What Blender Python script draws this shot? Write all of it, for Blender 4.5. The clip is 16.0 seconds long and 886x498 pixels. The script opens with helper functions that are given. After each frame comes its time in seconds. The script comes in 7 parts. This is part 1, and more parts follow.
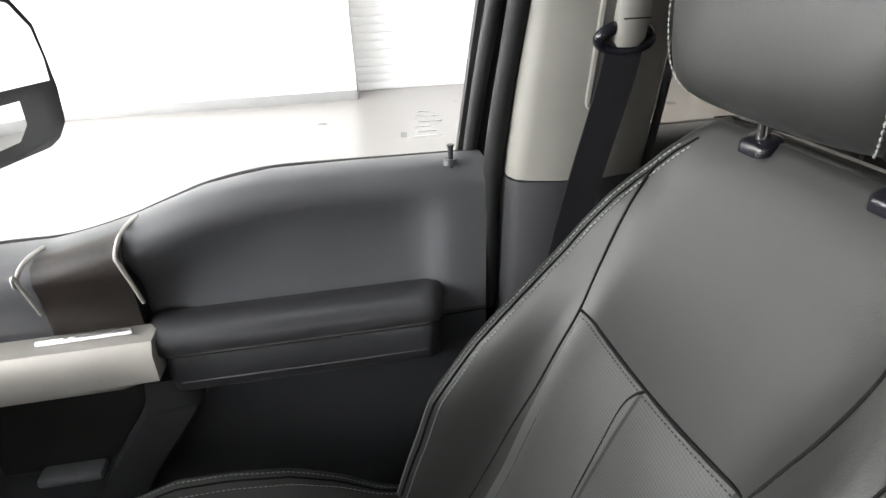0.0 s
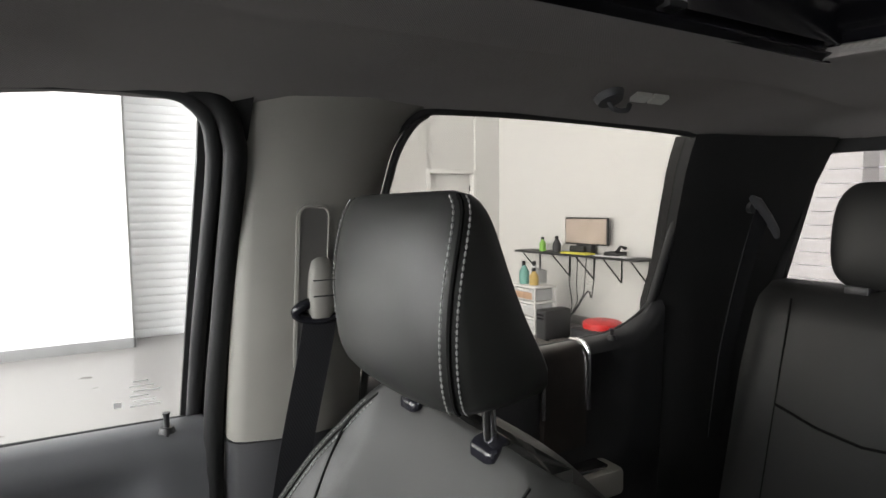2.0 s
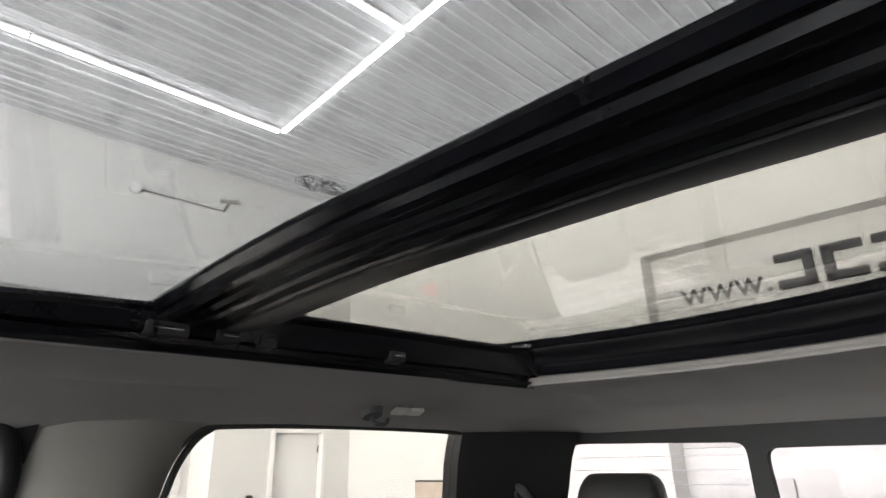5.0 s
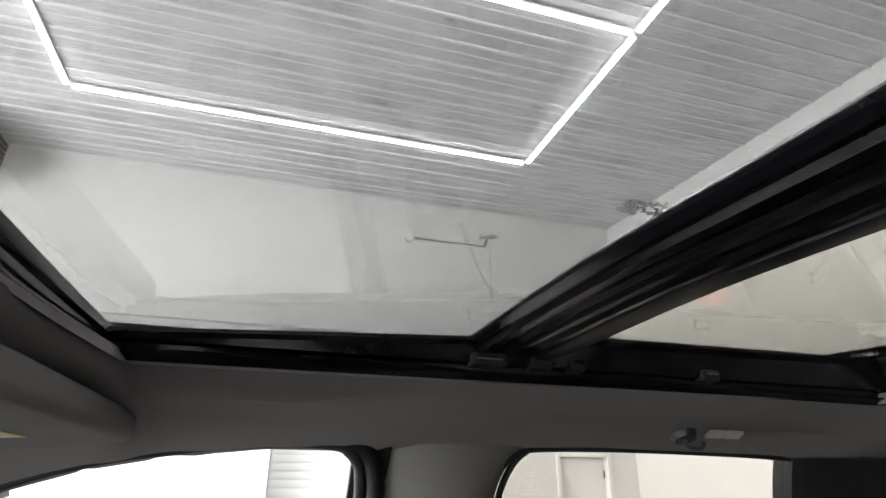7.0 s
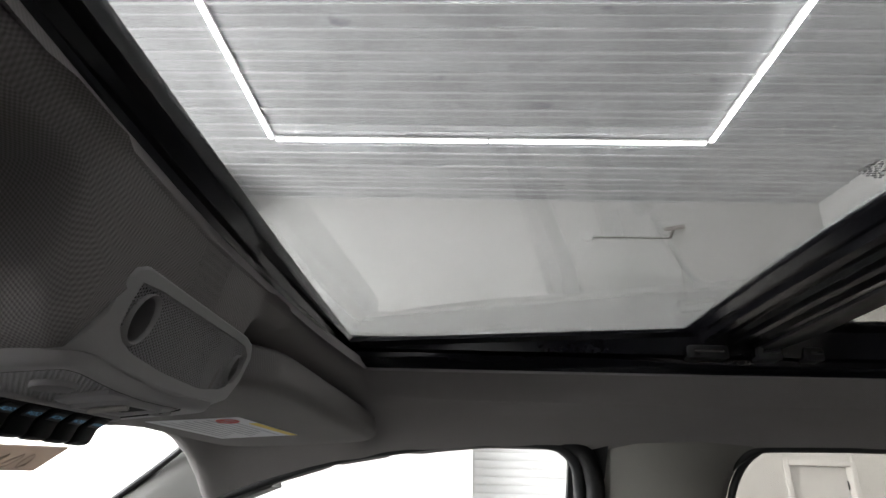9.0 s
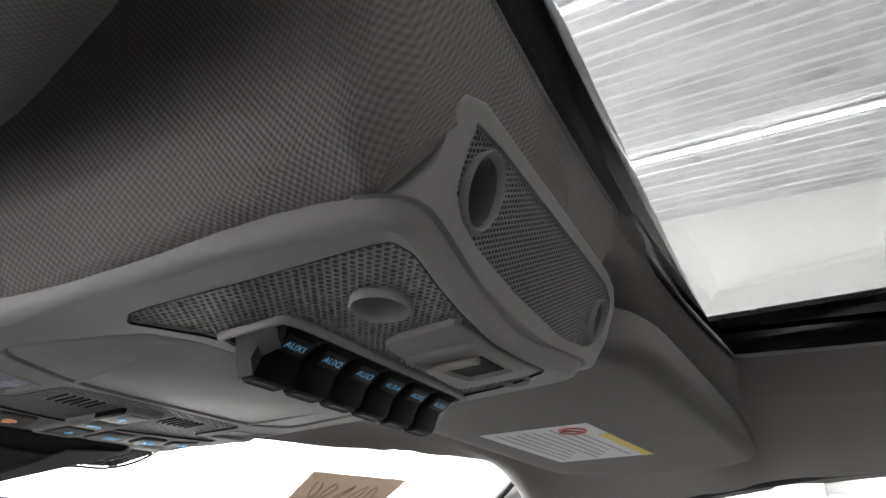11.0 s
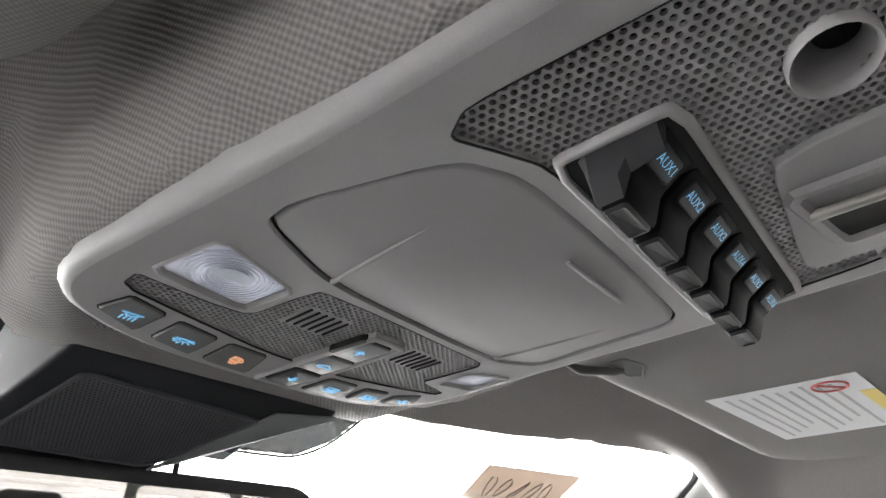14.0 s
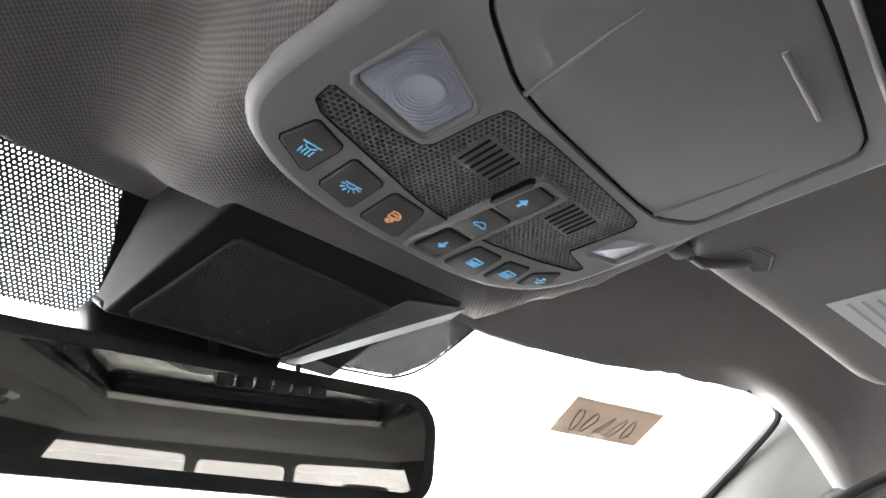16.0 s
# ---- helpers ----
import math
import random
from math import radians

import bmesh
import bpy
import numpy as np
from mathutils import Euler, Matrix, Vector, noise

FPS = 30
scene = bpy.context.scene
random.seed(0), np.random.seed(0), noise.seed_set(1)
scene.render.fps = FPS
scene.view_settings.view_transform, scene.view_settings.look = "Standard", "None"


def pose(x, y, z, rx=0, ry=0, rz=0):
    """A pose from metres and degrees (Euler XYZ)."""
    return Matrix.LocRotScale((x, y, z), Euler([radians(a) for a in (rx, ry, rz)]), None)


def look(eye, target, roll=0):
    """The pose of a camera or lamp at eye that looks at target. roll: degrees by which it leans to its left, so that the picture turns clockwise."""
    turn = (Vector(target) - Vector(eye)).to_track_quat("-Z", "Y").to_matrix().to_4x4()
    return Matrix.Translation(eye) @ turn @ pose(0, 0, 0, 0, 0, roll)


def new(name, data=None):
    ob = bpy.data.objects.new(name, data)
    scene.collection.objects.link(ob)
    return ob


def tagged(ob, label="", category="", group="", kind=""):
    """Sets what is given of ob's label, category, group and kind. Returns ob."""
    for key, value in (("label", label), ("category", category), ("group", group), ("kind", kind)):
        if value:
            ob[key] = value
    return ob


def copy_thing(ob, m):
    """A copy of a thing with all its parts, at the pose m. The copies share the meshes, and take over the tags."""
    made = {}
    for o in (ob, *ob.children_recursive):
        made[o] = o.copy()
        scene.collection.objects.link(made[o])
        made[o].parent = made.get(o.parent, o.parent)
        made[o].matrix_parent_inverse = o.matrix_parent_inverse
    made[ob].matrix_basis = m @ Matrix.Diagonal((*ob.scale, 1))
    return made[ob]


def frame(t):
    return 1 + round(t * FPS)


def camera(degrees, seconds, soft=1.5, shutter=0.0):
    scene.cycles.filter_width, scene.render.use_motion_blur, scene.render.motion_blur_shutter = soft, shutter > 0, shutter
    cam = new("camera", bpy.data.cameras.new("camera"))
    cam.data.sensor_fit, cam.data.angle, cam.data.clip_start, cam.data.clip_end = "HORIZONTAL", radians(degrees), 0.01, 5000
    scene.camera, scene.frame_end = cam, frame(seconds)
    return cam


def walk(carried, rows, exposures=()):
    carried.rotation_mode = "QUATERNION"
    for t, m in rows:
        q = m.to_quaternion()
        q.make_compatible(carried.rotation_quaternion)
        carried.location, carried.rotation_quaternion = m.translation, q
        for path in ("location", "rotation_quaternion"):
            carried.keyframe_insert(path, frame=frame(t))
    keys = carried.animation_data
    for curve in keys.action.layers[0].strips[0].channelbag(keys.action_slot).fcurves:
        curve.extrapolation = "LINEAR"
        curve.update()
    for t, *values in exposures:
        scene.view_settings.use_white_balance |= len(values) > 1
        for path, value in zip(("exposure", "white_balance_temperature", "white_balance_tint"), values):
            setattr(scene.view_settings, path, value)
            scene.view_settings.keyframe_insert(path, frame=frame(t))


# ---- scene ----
cam = camera(75.6, 16.0)
PATH = [
    (0, (-0.144, 0.059, 1.582), (0.138, 1.818, 0.675), -2.3),
    (0.5, (-0.12, 0.05, 1.595), (0.373, 1.836, 0.842), -1.5),
    (1, (-0.095, 0.048, 1.601), (0.579, 1.866, 1.112), -0.8),
    (1.5, (-0.093, 0.03, 1.626), (0.759, 1.809, 1.295), -0.6),
    (2, (-0.045, -0.05, 1.635), (0.935, 1.687, 1.484), -0.7),
    (2.5, (0.058, -0.117, 1.672), (1.323, 1.432, 1.72), -0.6),
    (3, (0.08, -0.179, 1.695), (1.563, 1.151, 1.881), -0.6),
    (3.2, (0.075, -0.21, 1.704), (1.589, 1.07, 1.97), -0.8),
    (5.3, (-0.062, -0.312, 1.713), (1.158, 1.097, 2.44), -0.9),
    (5.5, (-0.065, -0.311, 1.714), (1.09, 1.145, 2.452), -0.9),
    (6, (-0.077, -0.313, 1.714), (0.913, 1.249, 2.474), -0.3),
    (6.5, (-0.089, -0.302, 1.712), (0.69, 1.373, 2.479), -0.2),
    (7, (-0.106, -0.299, 1.71), (0.427, 1.469, 2.48), 0.4),
    (7.5, (-0.115, -0.305, 1.709), (0.227, 1.509, 2.478), 1.0),
    (8, (-0.115, -0.312, 1.707), (0.065, 1.525, 2.477), 1.2),
    (8.5, (-0.12, -0.315, 1.703), (-0.072, 1.529, 2.475), 1.6),
    (9, (-0.139, -0.316, 1.696), (-0.21, 1.525, 2.475), 1.8),
    (9.5, (-0.192, -0.266, 1.685), (-0.461, 1.546, 2.486), 2.2),
    (10, (-0.228, -0.208, 1.686), (-0.791, 1.528, 2.503), 2.8),
    (12.3, (-0.24, -0.167, 1.652), (-1.297, 1.227, 2.621), 2.9),
    (12.5, (-0.244, -0.17, 1.654), (-1.315, 1.222, 2.611), 2.8),
    (13, (-0.274, -0.175, 1.652), (-1.368, 1.2, 2.607), 2.9),
    (13.5, (-0.322, -0.168, 1.647), (-1.449, 1.183, 2.6), 2.7),
    (14, (-0.347, -0.153, 1.64), (-1.492, 1.177, 2.599), 2.5),
    (14.5, (-0.352, -0.155, 1.638), (-1.51, 1.163, 2.597), 2.5),
    (15, (-0.361, -0.154, 1.623), (-1.531, 1.158, 2.576), 2.2),
    (15.5, (-0.388, -0.15, 1.604), (-1.582, 1.155, 2.538), 2.3),
    (16, (-0.411, -0.163, 1.59), (-1.641, 1.119, 2.508), 2.2),
]
EXPOSURE = [(0, 0.6), (1.0, 0.45), (1.5, 0.2), (2.0, 0.05), (2.5, -0.05), (3.0, 0.0), (5.5, 0.68), (6.5, 0.48), (8.0, 0.15), (9.0, 0.08), (10.0, 0.4), (12.5, 1.25), (14.5, 1.75), (15.2, 1.6), (16.0, 1.36)]
walk(cam, [(t, look(eye, target, roll)) for t, eye, target, roll in PATH], EXPOSURE)

# ---- light ----
world = bpy.data.worlds.new("world")
scene.world = world
world.use_nodes = True
wn = world.node_tree.nodes
sky = wn.new("ShaderNodeTexSky")
sky.sky_type, sky.sun_disc, sky.sun_elevation, sky.sun_rotation = "NISHITA", False, radians(35), radians(200)
world.node_tree.links.new(sky.outputs[0], wn["Background"].inputs[0])
wn["Background"].inputs[1].default_value = 0.08


def area_lamp(name, m, sx, sy, watts, col=(1, 1, 1)):
    data = bpy.data.lights.new(name, "AREA")
    data.shape, data.size, data.size_y, data.energy, data.color = "RECTANGLE", sx, sy, watts, col
    ob = new(name, data)
    ob.matrix_world = m
    return ob


area_lamp("daylight", look((-6.9, 1.7, 2.25), (0, 1.7, 1.1)), 11.0, 3.8, 2000, (1.0, 0.995, 0.99))


# ---- materials ----
def nodes_of(name):
    m = bpy.data.materials.new(name)
    m.use_nodes = True
    nt = m.node_tree
    return m, nt, nt.nodes["Principled BSDF"]


def link(nt, a, b):
    nt.links.new(a, b)


def mat(name, col, rough=0.5, metal=0.0, var=0.12, big=6.0, grain=900.0, bump=0.15, depth=0.0004, spec=0.5, coat=0.0, rvar=0.08):
    """Plain surface with two scales of variation and a fine grain."""
    m, nt, b = nodes_of(name)
    co = nt.nodes.new("ShaderNodeTexCoord")
    n1, n2 = nt.nodes.new("ShaderNodeTexNoise"), nt.nodes.new("ShaderNodeTexNoise")
    n1.inputs["Scale"].default_value, n1.inputs["Detail"].default_value = big, 5
    n2.inputs["Scale"].default_value, n2.inputs["Detail"].default_value = grain, 3
    for n in (n1, n2):
        link(nt, co.outputs["Object"], n.inputs["Vector"])
    add = nt.nodes.new("ShaderNodeMath")
    add.operation = "MULTIPLY_ADD"
    link(nt, n2.outputs["Fac"], add.inputs[0])
    add.inputs[1].default_value = 0.35
    link(nt, n1.outputs["Fac"], add.inputs[2])
    ramp = nt.nodes.new("ShaderNodeMapRange")
    ramp.inputs["From Min"].default_value, ramp.inputs["From Max"].default_value = 0.35, 1.0
    ramp.inputs["To Min"].default_value, ramp.inputs["To Max"].default_value = 1 - var, 1 + var
    link(nt, add.outputs[0], ramp.inputs["Value"])
    mul = nt.nodes.new("ShaderNodeVectorMath")
    mul.operation = "SCALE"
    mul.inputs[0].default_value = col
    link(nt, ramp.outputs[0], mul.inputs["Scale"])
    link(nt, mul.outputs[0], b.inputs["Base Color"])
    rr = nt.nodes.new("ShaderNodeMapRange")
    rr.inputs["To Min"].default_value, rr.inputs["To Max"].default_value = max(0.02, rough - rvar), min(1, rough + rvar)
    link(nt, n1.outputs["Fac"], rr.inputs["Value"])
    link(nt, rr.outputs[0], b.inputs["Roughness"])
    b.inputs["Metallic"].default_value = metal
    b.inputs["Specular IOR Level"].default_value = spec
    b.inputs["Coat Weight"].default_value = coat
    if bump:
        bp = nt.nodes.new("ShaderNodeBump")
        bp.inputs["Strength"].default_value, bp.inputs["Distance"].default_value = bump, depth
        link(nt, n2.outputs["Fac"], bp.inputs["Height"])
        link(nt, bp.outputs[0], b.inputs["Normal"])
    return m


def pattern_mat(name, col, pitch, rough=0.7, strength=0.6, depth=0.0008, dark=0.55, axes=("X", "Y"), var=0.1, spec=0.3, sharp=0.0, skew=0.5, space="Object"):
    """Woven or perforated surface: a staggered grid of cells of the given pitch on two object axes."""
    m, nt, b = nodes_of(name)
    co = nt.nodes.new("ShaderNodeTexCoord")
    sep = nt.nodes.new("ShaderNodeSeparateXYZ")
    wob = nt.nodes.new("ShaderNodeTexNoise")
    wob.inputs["Scale"].default_value = 20
    link(nt, co.outputs["Object"], wob.inputs["Vector"])
    link(nt, co.outputs[space], sep.inputs[0])

    def math(op, a, bb=None, c=None):
        n = nt.nodes.new("ShaderNodeMath")
        n.operation = op
        for i, v in enumerate((a, bb, c)):
            if v is None:
                continue
            if isinstance(v, (int, float)):
                n.inputs[i].default_value = v
            else:
                link(nt, v, n.inputs[i])
        return n.outputs[0]
    k = 2 * 3.14159265 / pitch
    u = math("MULTIPLY", sep.outputs[axes[0]], k)
    w = math("MULTIPLY", sep.outputs[axes[1]], k)
    p = math("SINE", math("MULTIPLY_ADD", w, skew, u))
    q = math("SINE", math("MULTIPLY_ADD", u, -skew, w))
    h = math("MULTIPLY_ADD", math("ADD", p, q), 0.25, 0.5)
    if sharp:
        h = math("SMOOTH_MIN", math("MULTIPLY", h, sharp), 1.0, 0.2)
    fac = math("MULTIPLY_ADD", h, 1 - dark, dark)
    n1 = nt.nodes.new("ShaderNodeTexNoise")
    n1.inputs["Scale"].default_value, n1.inputs["Detail"].default_value = 9, 4
    link(nt, co.outputs["Object"], n1.inputs["Vector"])
    v = math("MULTIPLY_ADD", n1.outputs["Fac"], 2 * var, 1 - var)
    fac = math("MULTIPLY", fac, v)
    mul = nt.nodes.new("ShaderNodeVectorMath")
    mul.operation = "SCALE"
    mul.inputs[0].default_value = col
    link(nt, fac, mul.inputs["Scale"])
    link(nt, mul.outputs[0], b.inputs["Base Color"])
    b.inputs["Roughness"].default_value = rough
    b.inputs["Specular IOR Level"].default_value = spec
    bp = nt.nodes.new("ShaderNodeBump")
    bp.inputs["Strength"].default_value, bp.inputs["Distance"].default_value = strength, depth
    fine = nt.nodes.new("ShaderNodeTexNoise")
    fine.inputs["Scale"].default_value = 1500
    link(nt, co.outputs["Object"], fine.inputs["Vector"])
    link(nt, math("MULTIPLY_ADD", fine.outputs["Fac"], 0.25, h), bp.inputs["Height"])
    link(nt, bp.outputs[0], b.inputs["Normal"])
    return m


def glass_mat(name, tint, gloss=0.022):
    m = bpy.data.materials.new(name)
    m.use_nodes = True
    nt = m.node_tree
    nt.nodes.remove(nt.nodes["Principled BSDF"])
    out = nt.nodes["Material Output"]
    tr, gl, lw, mx = (nt.nodes.new("ShaderNode" + k) for k in ("BsdfTransparent", "BsdfGlossy", "LayerWeight", "MixShader"))
    pw, ma = nt.nodes.new("ShaderNodeMath"), nt.nodes.new("ShaderNodeMath")
    pw.operation, ma.operation = "POWER", "MULTIPLY_ADD"
    tr.inputs[0].default_value = (*tint, 1)
    gl.inputs["Roughness"].default_value = 0.0
    lw.inputs["Blend"].default_value = 0.5
    pw.inputs[1].default_value, ma.inputs[1].default_value, ma.inputs[2].default_value = 5.0, 0.9, gloss
    for a, b in ((lw.outputs["Facing"], pw.inputs[0]), (pw.outputs[0], ma.inputs[0]), (ma.outputs[0], mx.inputs[0]), (tr.outputs[0], mx.inputs[1]), (gl.outputs[0], mx.inputs[2]), (mx.outputs[0], out.inputs[0])):
        link(nt, a, b)
    return m


def glow_mat(name, col, strength):
    m, nt, b = nodes_of(name)
    b.inputs["Base Color"].default_value = (*[0.8 * c for c in col], 1)
    b.inputs["Emission Color"].default_value = (*col, 1)
    b.inputs["Emission Strength"].default_value = strength
    return m


LEATHER = mat("black_leather", (0.0175, 0.0177, 0.0170), 0.41, spec=0.27, var=0.1, big=5, grain=700, bump=0.22, depth=0.0006)
LEATHER_REAR = mat("black_leather_rear", (0.017, 0.017, 0.017), 0.5, spec=0.28, var=0.1, big=5, grain=700, bump=0.22, depth=0.0006)
PERFORATED = pattern_mat("perforated_leather", (0.040, 0.0405, 0.039), 0.0034, rough=0.42, strength=0.4, depth=0.0005, dark=0.45, axes=("Y", "Z"), spec=0.5, skew=0.0)
THREAD = mat("grey_thread", (0.19, 0.19, 0.185), 0.7, grain=2500, bump=0.3)
PLASTIC_BLACK = mat("black_grained_plastic", (0.026, 0.026, 0.0285), 0.5, grain=1400, bump=0.2)
PLASTIC_SOFT = mat("charcoal_soft_plastic", (0.044, 0.045, 0.049), 0.52, grain=1200, bump=0.2)
GLOSS_BLACK = mat("black_gloss_frame", (0.009, 0.009, 0.012), 0.17, spec=0.36, var=0.05, big=6, grain=200, bump=0, rvar=0.02)
BAR_SATIN = mat("satin_charcoal_bar", (0.016, 0.016, 0.020), 0.42, spec=0.4, grain=900, bump=0.08)
TRIM_BLACK = mat("matt_black_trim", (0.014, 0.014, 0.0148), 0.6, grain=1000, bump=0.15, spec=0.25)
RUBBER = mat("black_rubber_seal", (0.018, 0.018, 0.0195), 0.6, grain=500, bump=0.1)
PILLAR_FRONT = mat("grey_front_pillar_plastic", (0.09, 0.088, 0.084), 0.55, grain=1300, bump=0.2)
PILLAR_GREY = mat("light_grey_pillar_plastic", (0.215, 0.206, 0.189), 0.55, grain=1300, bump=0.2)
CONSOLE_GREY = mat("warm_grey_plastic", (0.355, 0.342, 0.344), 0.6, grain=1500, bump=0.25, depth=0.0003)
FABRIC = pattern_mat("grey_headliner_fabric", (0.33, 0.309, 0.306), 0.0027, rough=0.9, strength=0.5, depth=0.0006, dark=0.58, spec=0.15, skew=1.0, space="UV")
VISOR_CLOTH = pattern_mat("grey_visor_cloth", (0.265, 0.251, 0.248), 0.0015, rough=0.9, strength=0.4, depth=0.0004, dark=0.7, spec=0.15)
PALE_PLATE = mat("pale_satin_plate", (0.62, 0.61, 0.58), 0.35, bump=0)
GRILLE = mat("grey_grille_plastic", (0.29, 0.281, 0.284), 0.48, grain=1500, bump=0.15)
# near-black: grille backings and seams, also painted shade in slots, recess and pocket
BACKING_SHADE = mat("dark_backing", (0.004, 0.004, 0.004), 0.8, bump=0)
CHROME = mat("chrome", (0.75, 0.75, 0.76), 0.12, metal=1.0, var=0.03, bump=0)
SATIN = mat("satin_silver_trim", (0.42, 0.40, 0.37), 0.42, metal=0.35, grain=1500, bump=0.08)
DOOR_SOFT = mat("dark_grey_door_skin", (0.098, 0.099, 0.106), 0.44, grain=1200, bump=0.2)
ARM = mat("black_armrest_leather", (0.044, 0.044, 0.048), 0.33, grain=700, bump=0.2, depth=0.0005)
WOOD = mat("dark_wood_veneer", (0.022, 0.017, 0.015), 0.35, var=0.6, big=14, grain=260, bump=0.1, coat=0.1)
BELT = pattern_mat("black_belt_webbing", (0.022, 0.022, 0.025), 0.0040, rough=0.8, strength=0.5, depth=0.0004, dark=0.5, axes=("X", "Z"), spec=0.15)
WHITE_PAINT = mat("white_wall_paint", (0.73, 0.73, 0.715), 0.65, var=0.05, big=0.7, grain=60, bump=0.05, depth=0.002)
CEIL_RIB = mat("white_ceiling_ribs", (0.74, 0.75, 0.76), 0.4, var=0.05, big=2, grain=30, bump=0)
CEIL_WHITE = mat("white_ceiling_boards", (0.58, 0.59, 0.605), 0.5, var=0.25, big=1.6, grain=30, bump=0.05, depth=0.002)
DOOR_WHITE = mat("white_door_paint", (0.82, 0.82, 0.81), 0.45, var=0.04, big=1.5, grain=120, bump=0.05)
SHUTTER = mat("white_shutter_metal", (0.70, 0.70, 0.70), 0.45, var=0.05, big=1, grain=80, bump=0.05)
# dark stains on the boards
cn = CEIL_WHITE.node_tree
st, sm, sx = cn.nodes.new("ShaderNodeTexNoise"), cn.nodes.new("ShaderNodeMapRange"), cn.nodes.new("ShaderNodeMix")
st.inputs["Scale"].default_value, st.inputs["Detail"].default_value = 2.2, 6
sm.interpolation_type = "SMOOTHSTEP"
sm.inputs["From Min"].default_value, sm.inputs["From Max"].default_value = 0.62, 0.80
sx.data_type = "RGBA"
sx.inputs["B"].default_value = (0.28, 0.29, 0.315, 1)
link(cn, cn.nodes["Texture Coordinate"].outputs["Object"], st.inputs["Vector"])
link(cn, st.outputs["Fac"], sm.inputs["Value"])
base_in = cn.nodes["Principled BSDF"].inputs["Base Color"]
link(cn, base_in.links[0].from_socket, sx.inputs["A"])
link(cn, sm.outputs[0], sx.inputs["Factor"])
link(cn, sx.outputs["Result"], base_in)
FLOOR_GREY = mat("grey_epoxy_floor", (0.235, 0.222, 0.216), 0.3, var=0.1, big=0.9, grain=40, bump=0.05, depth=0.002)
BASE_GREY = mat("grey_base_board", (0.25, 0.25, 0.25), 0.5, var=0.1)
GLASS_CLEAR = glass_mat("clear_side_glass", (0.93, 0.935, 0.93))
GLASS_TINT = glass_mat("tinted_rear_glass", (0.63, 0.615, 0.59))
GLASS_BACK = glass_mat("tinted_back_glass", (0.63, 0.61, 0.605), 0.004)
GLASS_ROOF = glass_mat("tinted_roof_glass", (0.49, 0.493, 0.492))
GLASS_ROOF_REAR = glass_mat("warm_tinted_roof_glass", (0.51, 0.502, 0.478))
MIRROR_DIM = mat("dimming_mirror_glass", (0.54, 0.545, 0.515), 0.02, metal=1.0, var=0.0, bump=0, rvar=0.0)
MIRROR = mat("mirror_glass", (0.86, 0.87, 0.86), 0.02, metal=1.0, var=0.0, bump=0, rvar=0.0)
LENS = mat("frosted_lens", (0.80, 0.83, 0.95), 0.22, metal=0.35, var=0.03, big=60, grain=400, bump=0.1, spec=0.6)
ETCH = mat("pale_etched_print", (0.6, 0.6, 0.6), 0.6, bump=0)
PAPER = mat("white_label_paper", (0.72, 0.72, 0.74), 0.6, grain=900, bump=0.05)
PAPER_YELLOW = mat("yellow_label_band", (0.75, 0.58, 0.12), 0.6, bump=0)
PAPER_RED = mat("red_label_print", (0.62, 0.16, 0.15), 0.6, bump=0)
INK = mat("grey_label_print", (0.46, 0.46, 0.49), 0.6, bump=0)
TAG = mat("brown_paper_tag", (0.55, 0.47, 0.405), 0.8, var=0.12, big=20, grain=600, bump=0.1)
thin = TAG.node_tree.nodes
tl, mxs = thin.new("ShaderNodeBsdfTranslucent"), thin.new("ShaderNodeMixShader")
tl.inputs[0].default_value, mxs.inputs[0].default_value = (0.50, 0.435, 0.38, 1), 0.36
for a, b in ((thin["Principled BSDF"].outputs[0], mxs.inputs[1]), (tl.outputs[0], mxs.inputs[2]), (mxs.outputs[0], thin["Material Output"].inputs[0])):
    TAG.node_tree.links.new(a, b)
MARKER = mat("dark_marker_ink", (0.40, 0.34, 0.29), 0.7, bump=0)
BLUE_INK = glow_mat("blue_backlit_legend", (0.18, 0.46, 0.72), 0.20)
ORANGE_INK = glow_mat("orange_backlit_legend", (0.80, 0.40, 0.22), 0.2)
TUBE = glow_mat("led_tube", (1.0, 1.0, 1.0), 26.0)
PAINT = mat("dark_car_paint", (0.02, 0.02, 0.022), 0.25, coat=0.8, bump=0)
RAIL_GREY = mat("grey_cover_rail", (0.22, 0.21, 0.205), 0.45, grain=900, bump=0.1)
TONNEAU = mat("grey_tonneau_vinyl", (0.15, 0.143, 0.14), 0.55, grain=600, bump=0.2)
TYRE = mat("black_tyre_rubber", (0.018, 0.018, 0.018), 0.8, grain=200, bump=0.3)


# ---- mesh helpers ----
def thing(name, base, label, category, group="", kind=""):
    ob = new(name)
    ob.location = base
    ob.empty_display_size = 0.05
    return tagged(ob, label, category, group, kind)


def mesh_of(name, bm, material, smooth=40):
    me = bpy.data.meshes.new(name)
    bmesh.ops.recalc_face_normals(bm, faces=bm.faces)
    for f in bm.faces:
        f.smooth = smooth > 0
    for e in bm.edges:
        if len(e.link_faces) == 2 and smooth:
            e.smooth = e.calc_face_angle(0) < radians(smooth)
    bm.to_mesh(me)
    bm.free()
    for mm in (material if isinstance(material, (list, tuple)) else [material]):
        me.materials.append(mm)
    return me


def part(name, bm, material, parent, label="", smooth=40):
    ob = new(name, mesh_of(name, bm, material, smooth))
    ob.parent = parent
    top = parent
    base = Vector((0, 0, 0))
    while top is not None:
        if top.type == "EMPTY":
            base = base + top.location
        top = top.parent
    if parent.type == "EMPTY":
        ob.matrix_parent_inverse = Matrix.Translation(-base)
    return tagged(ob, label)


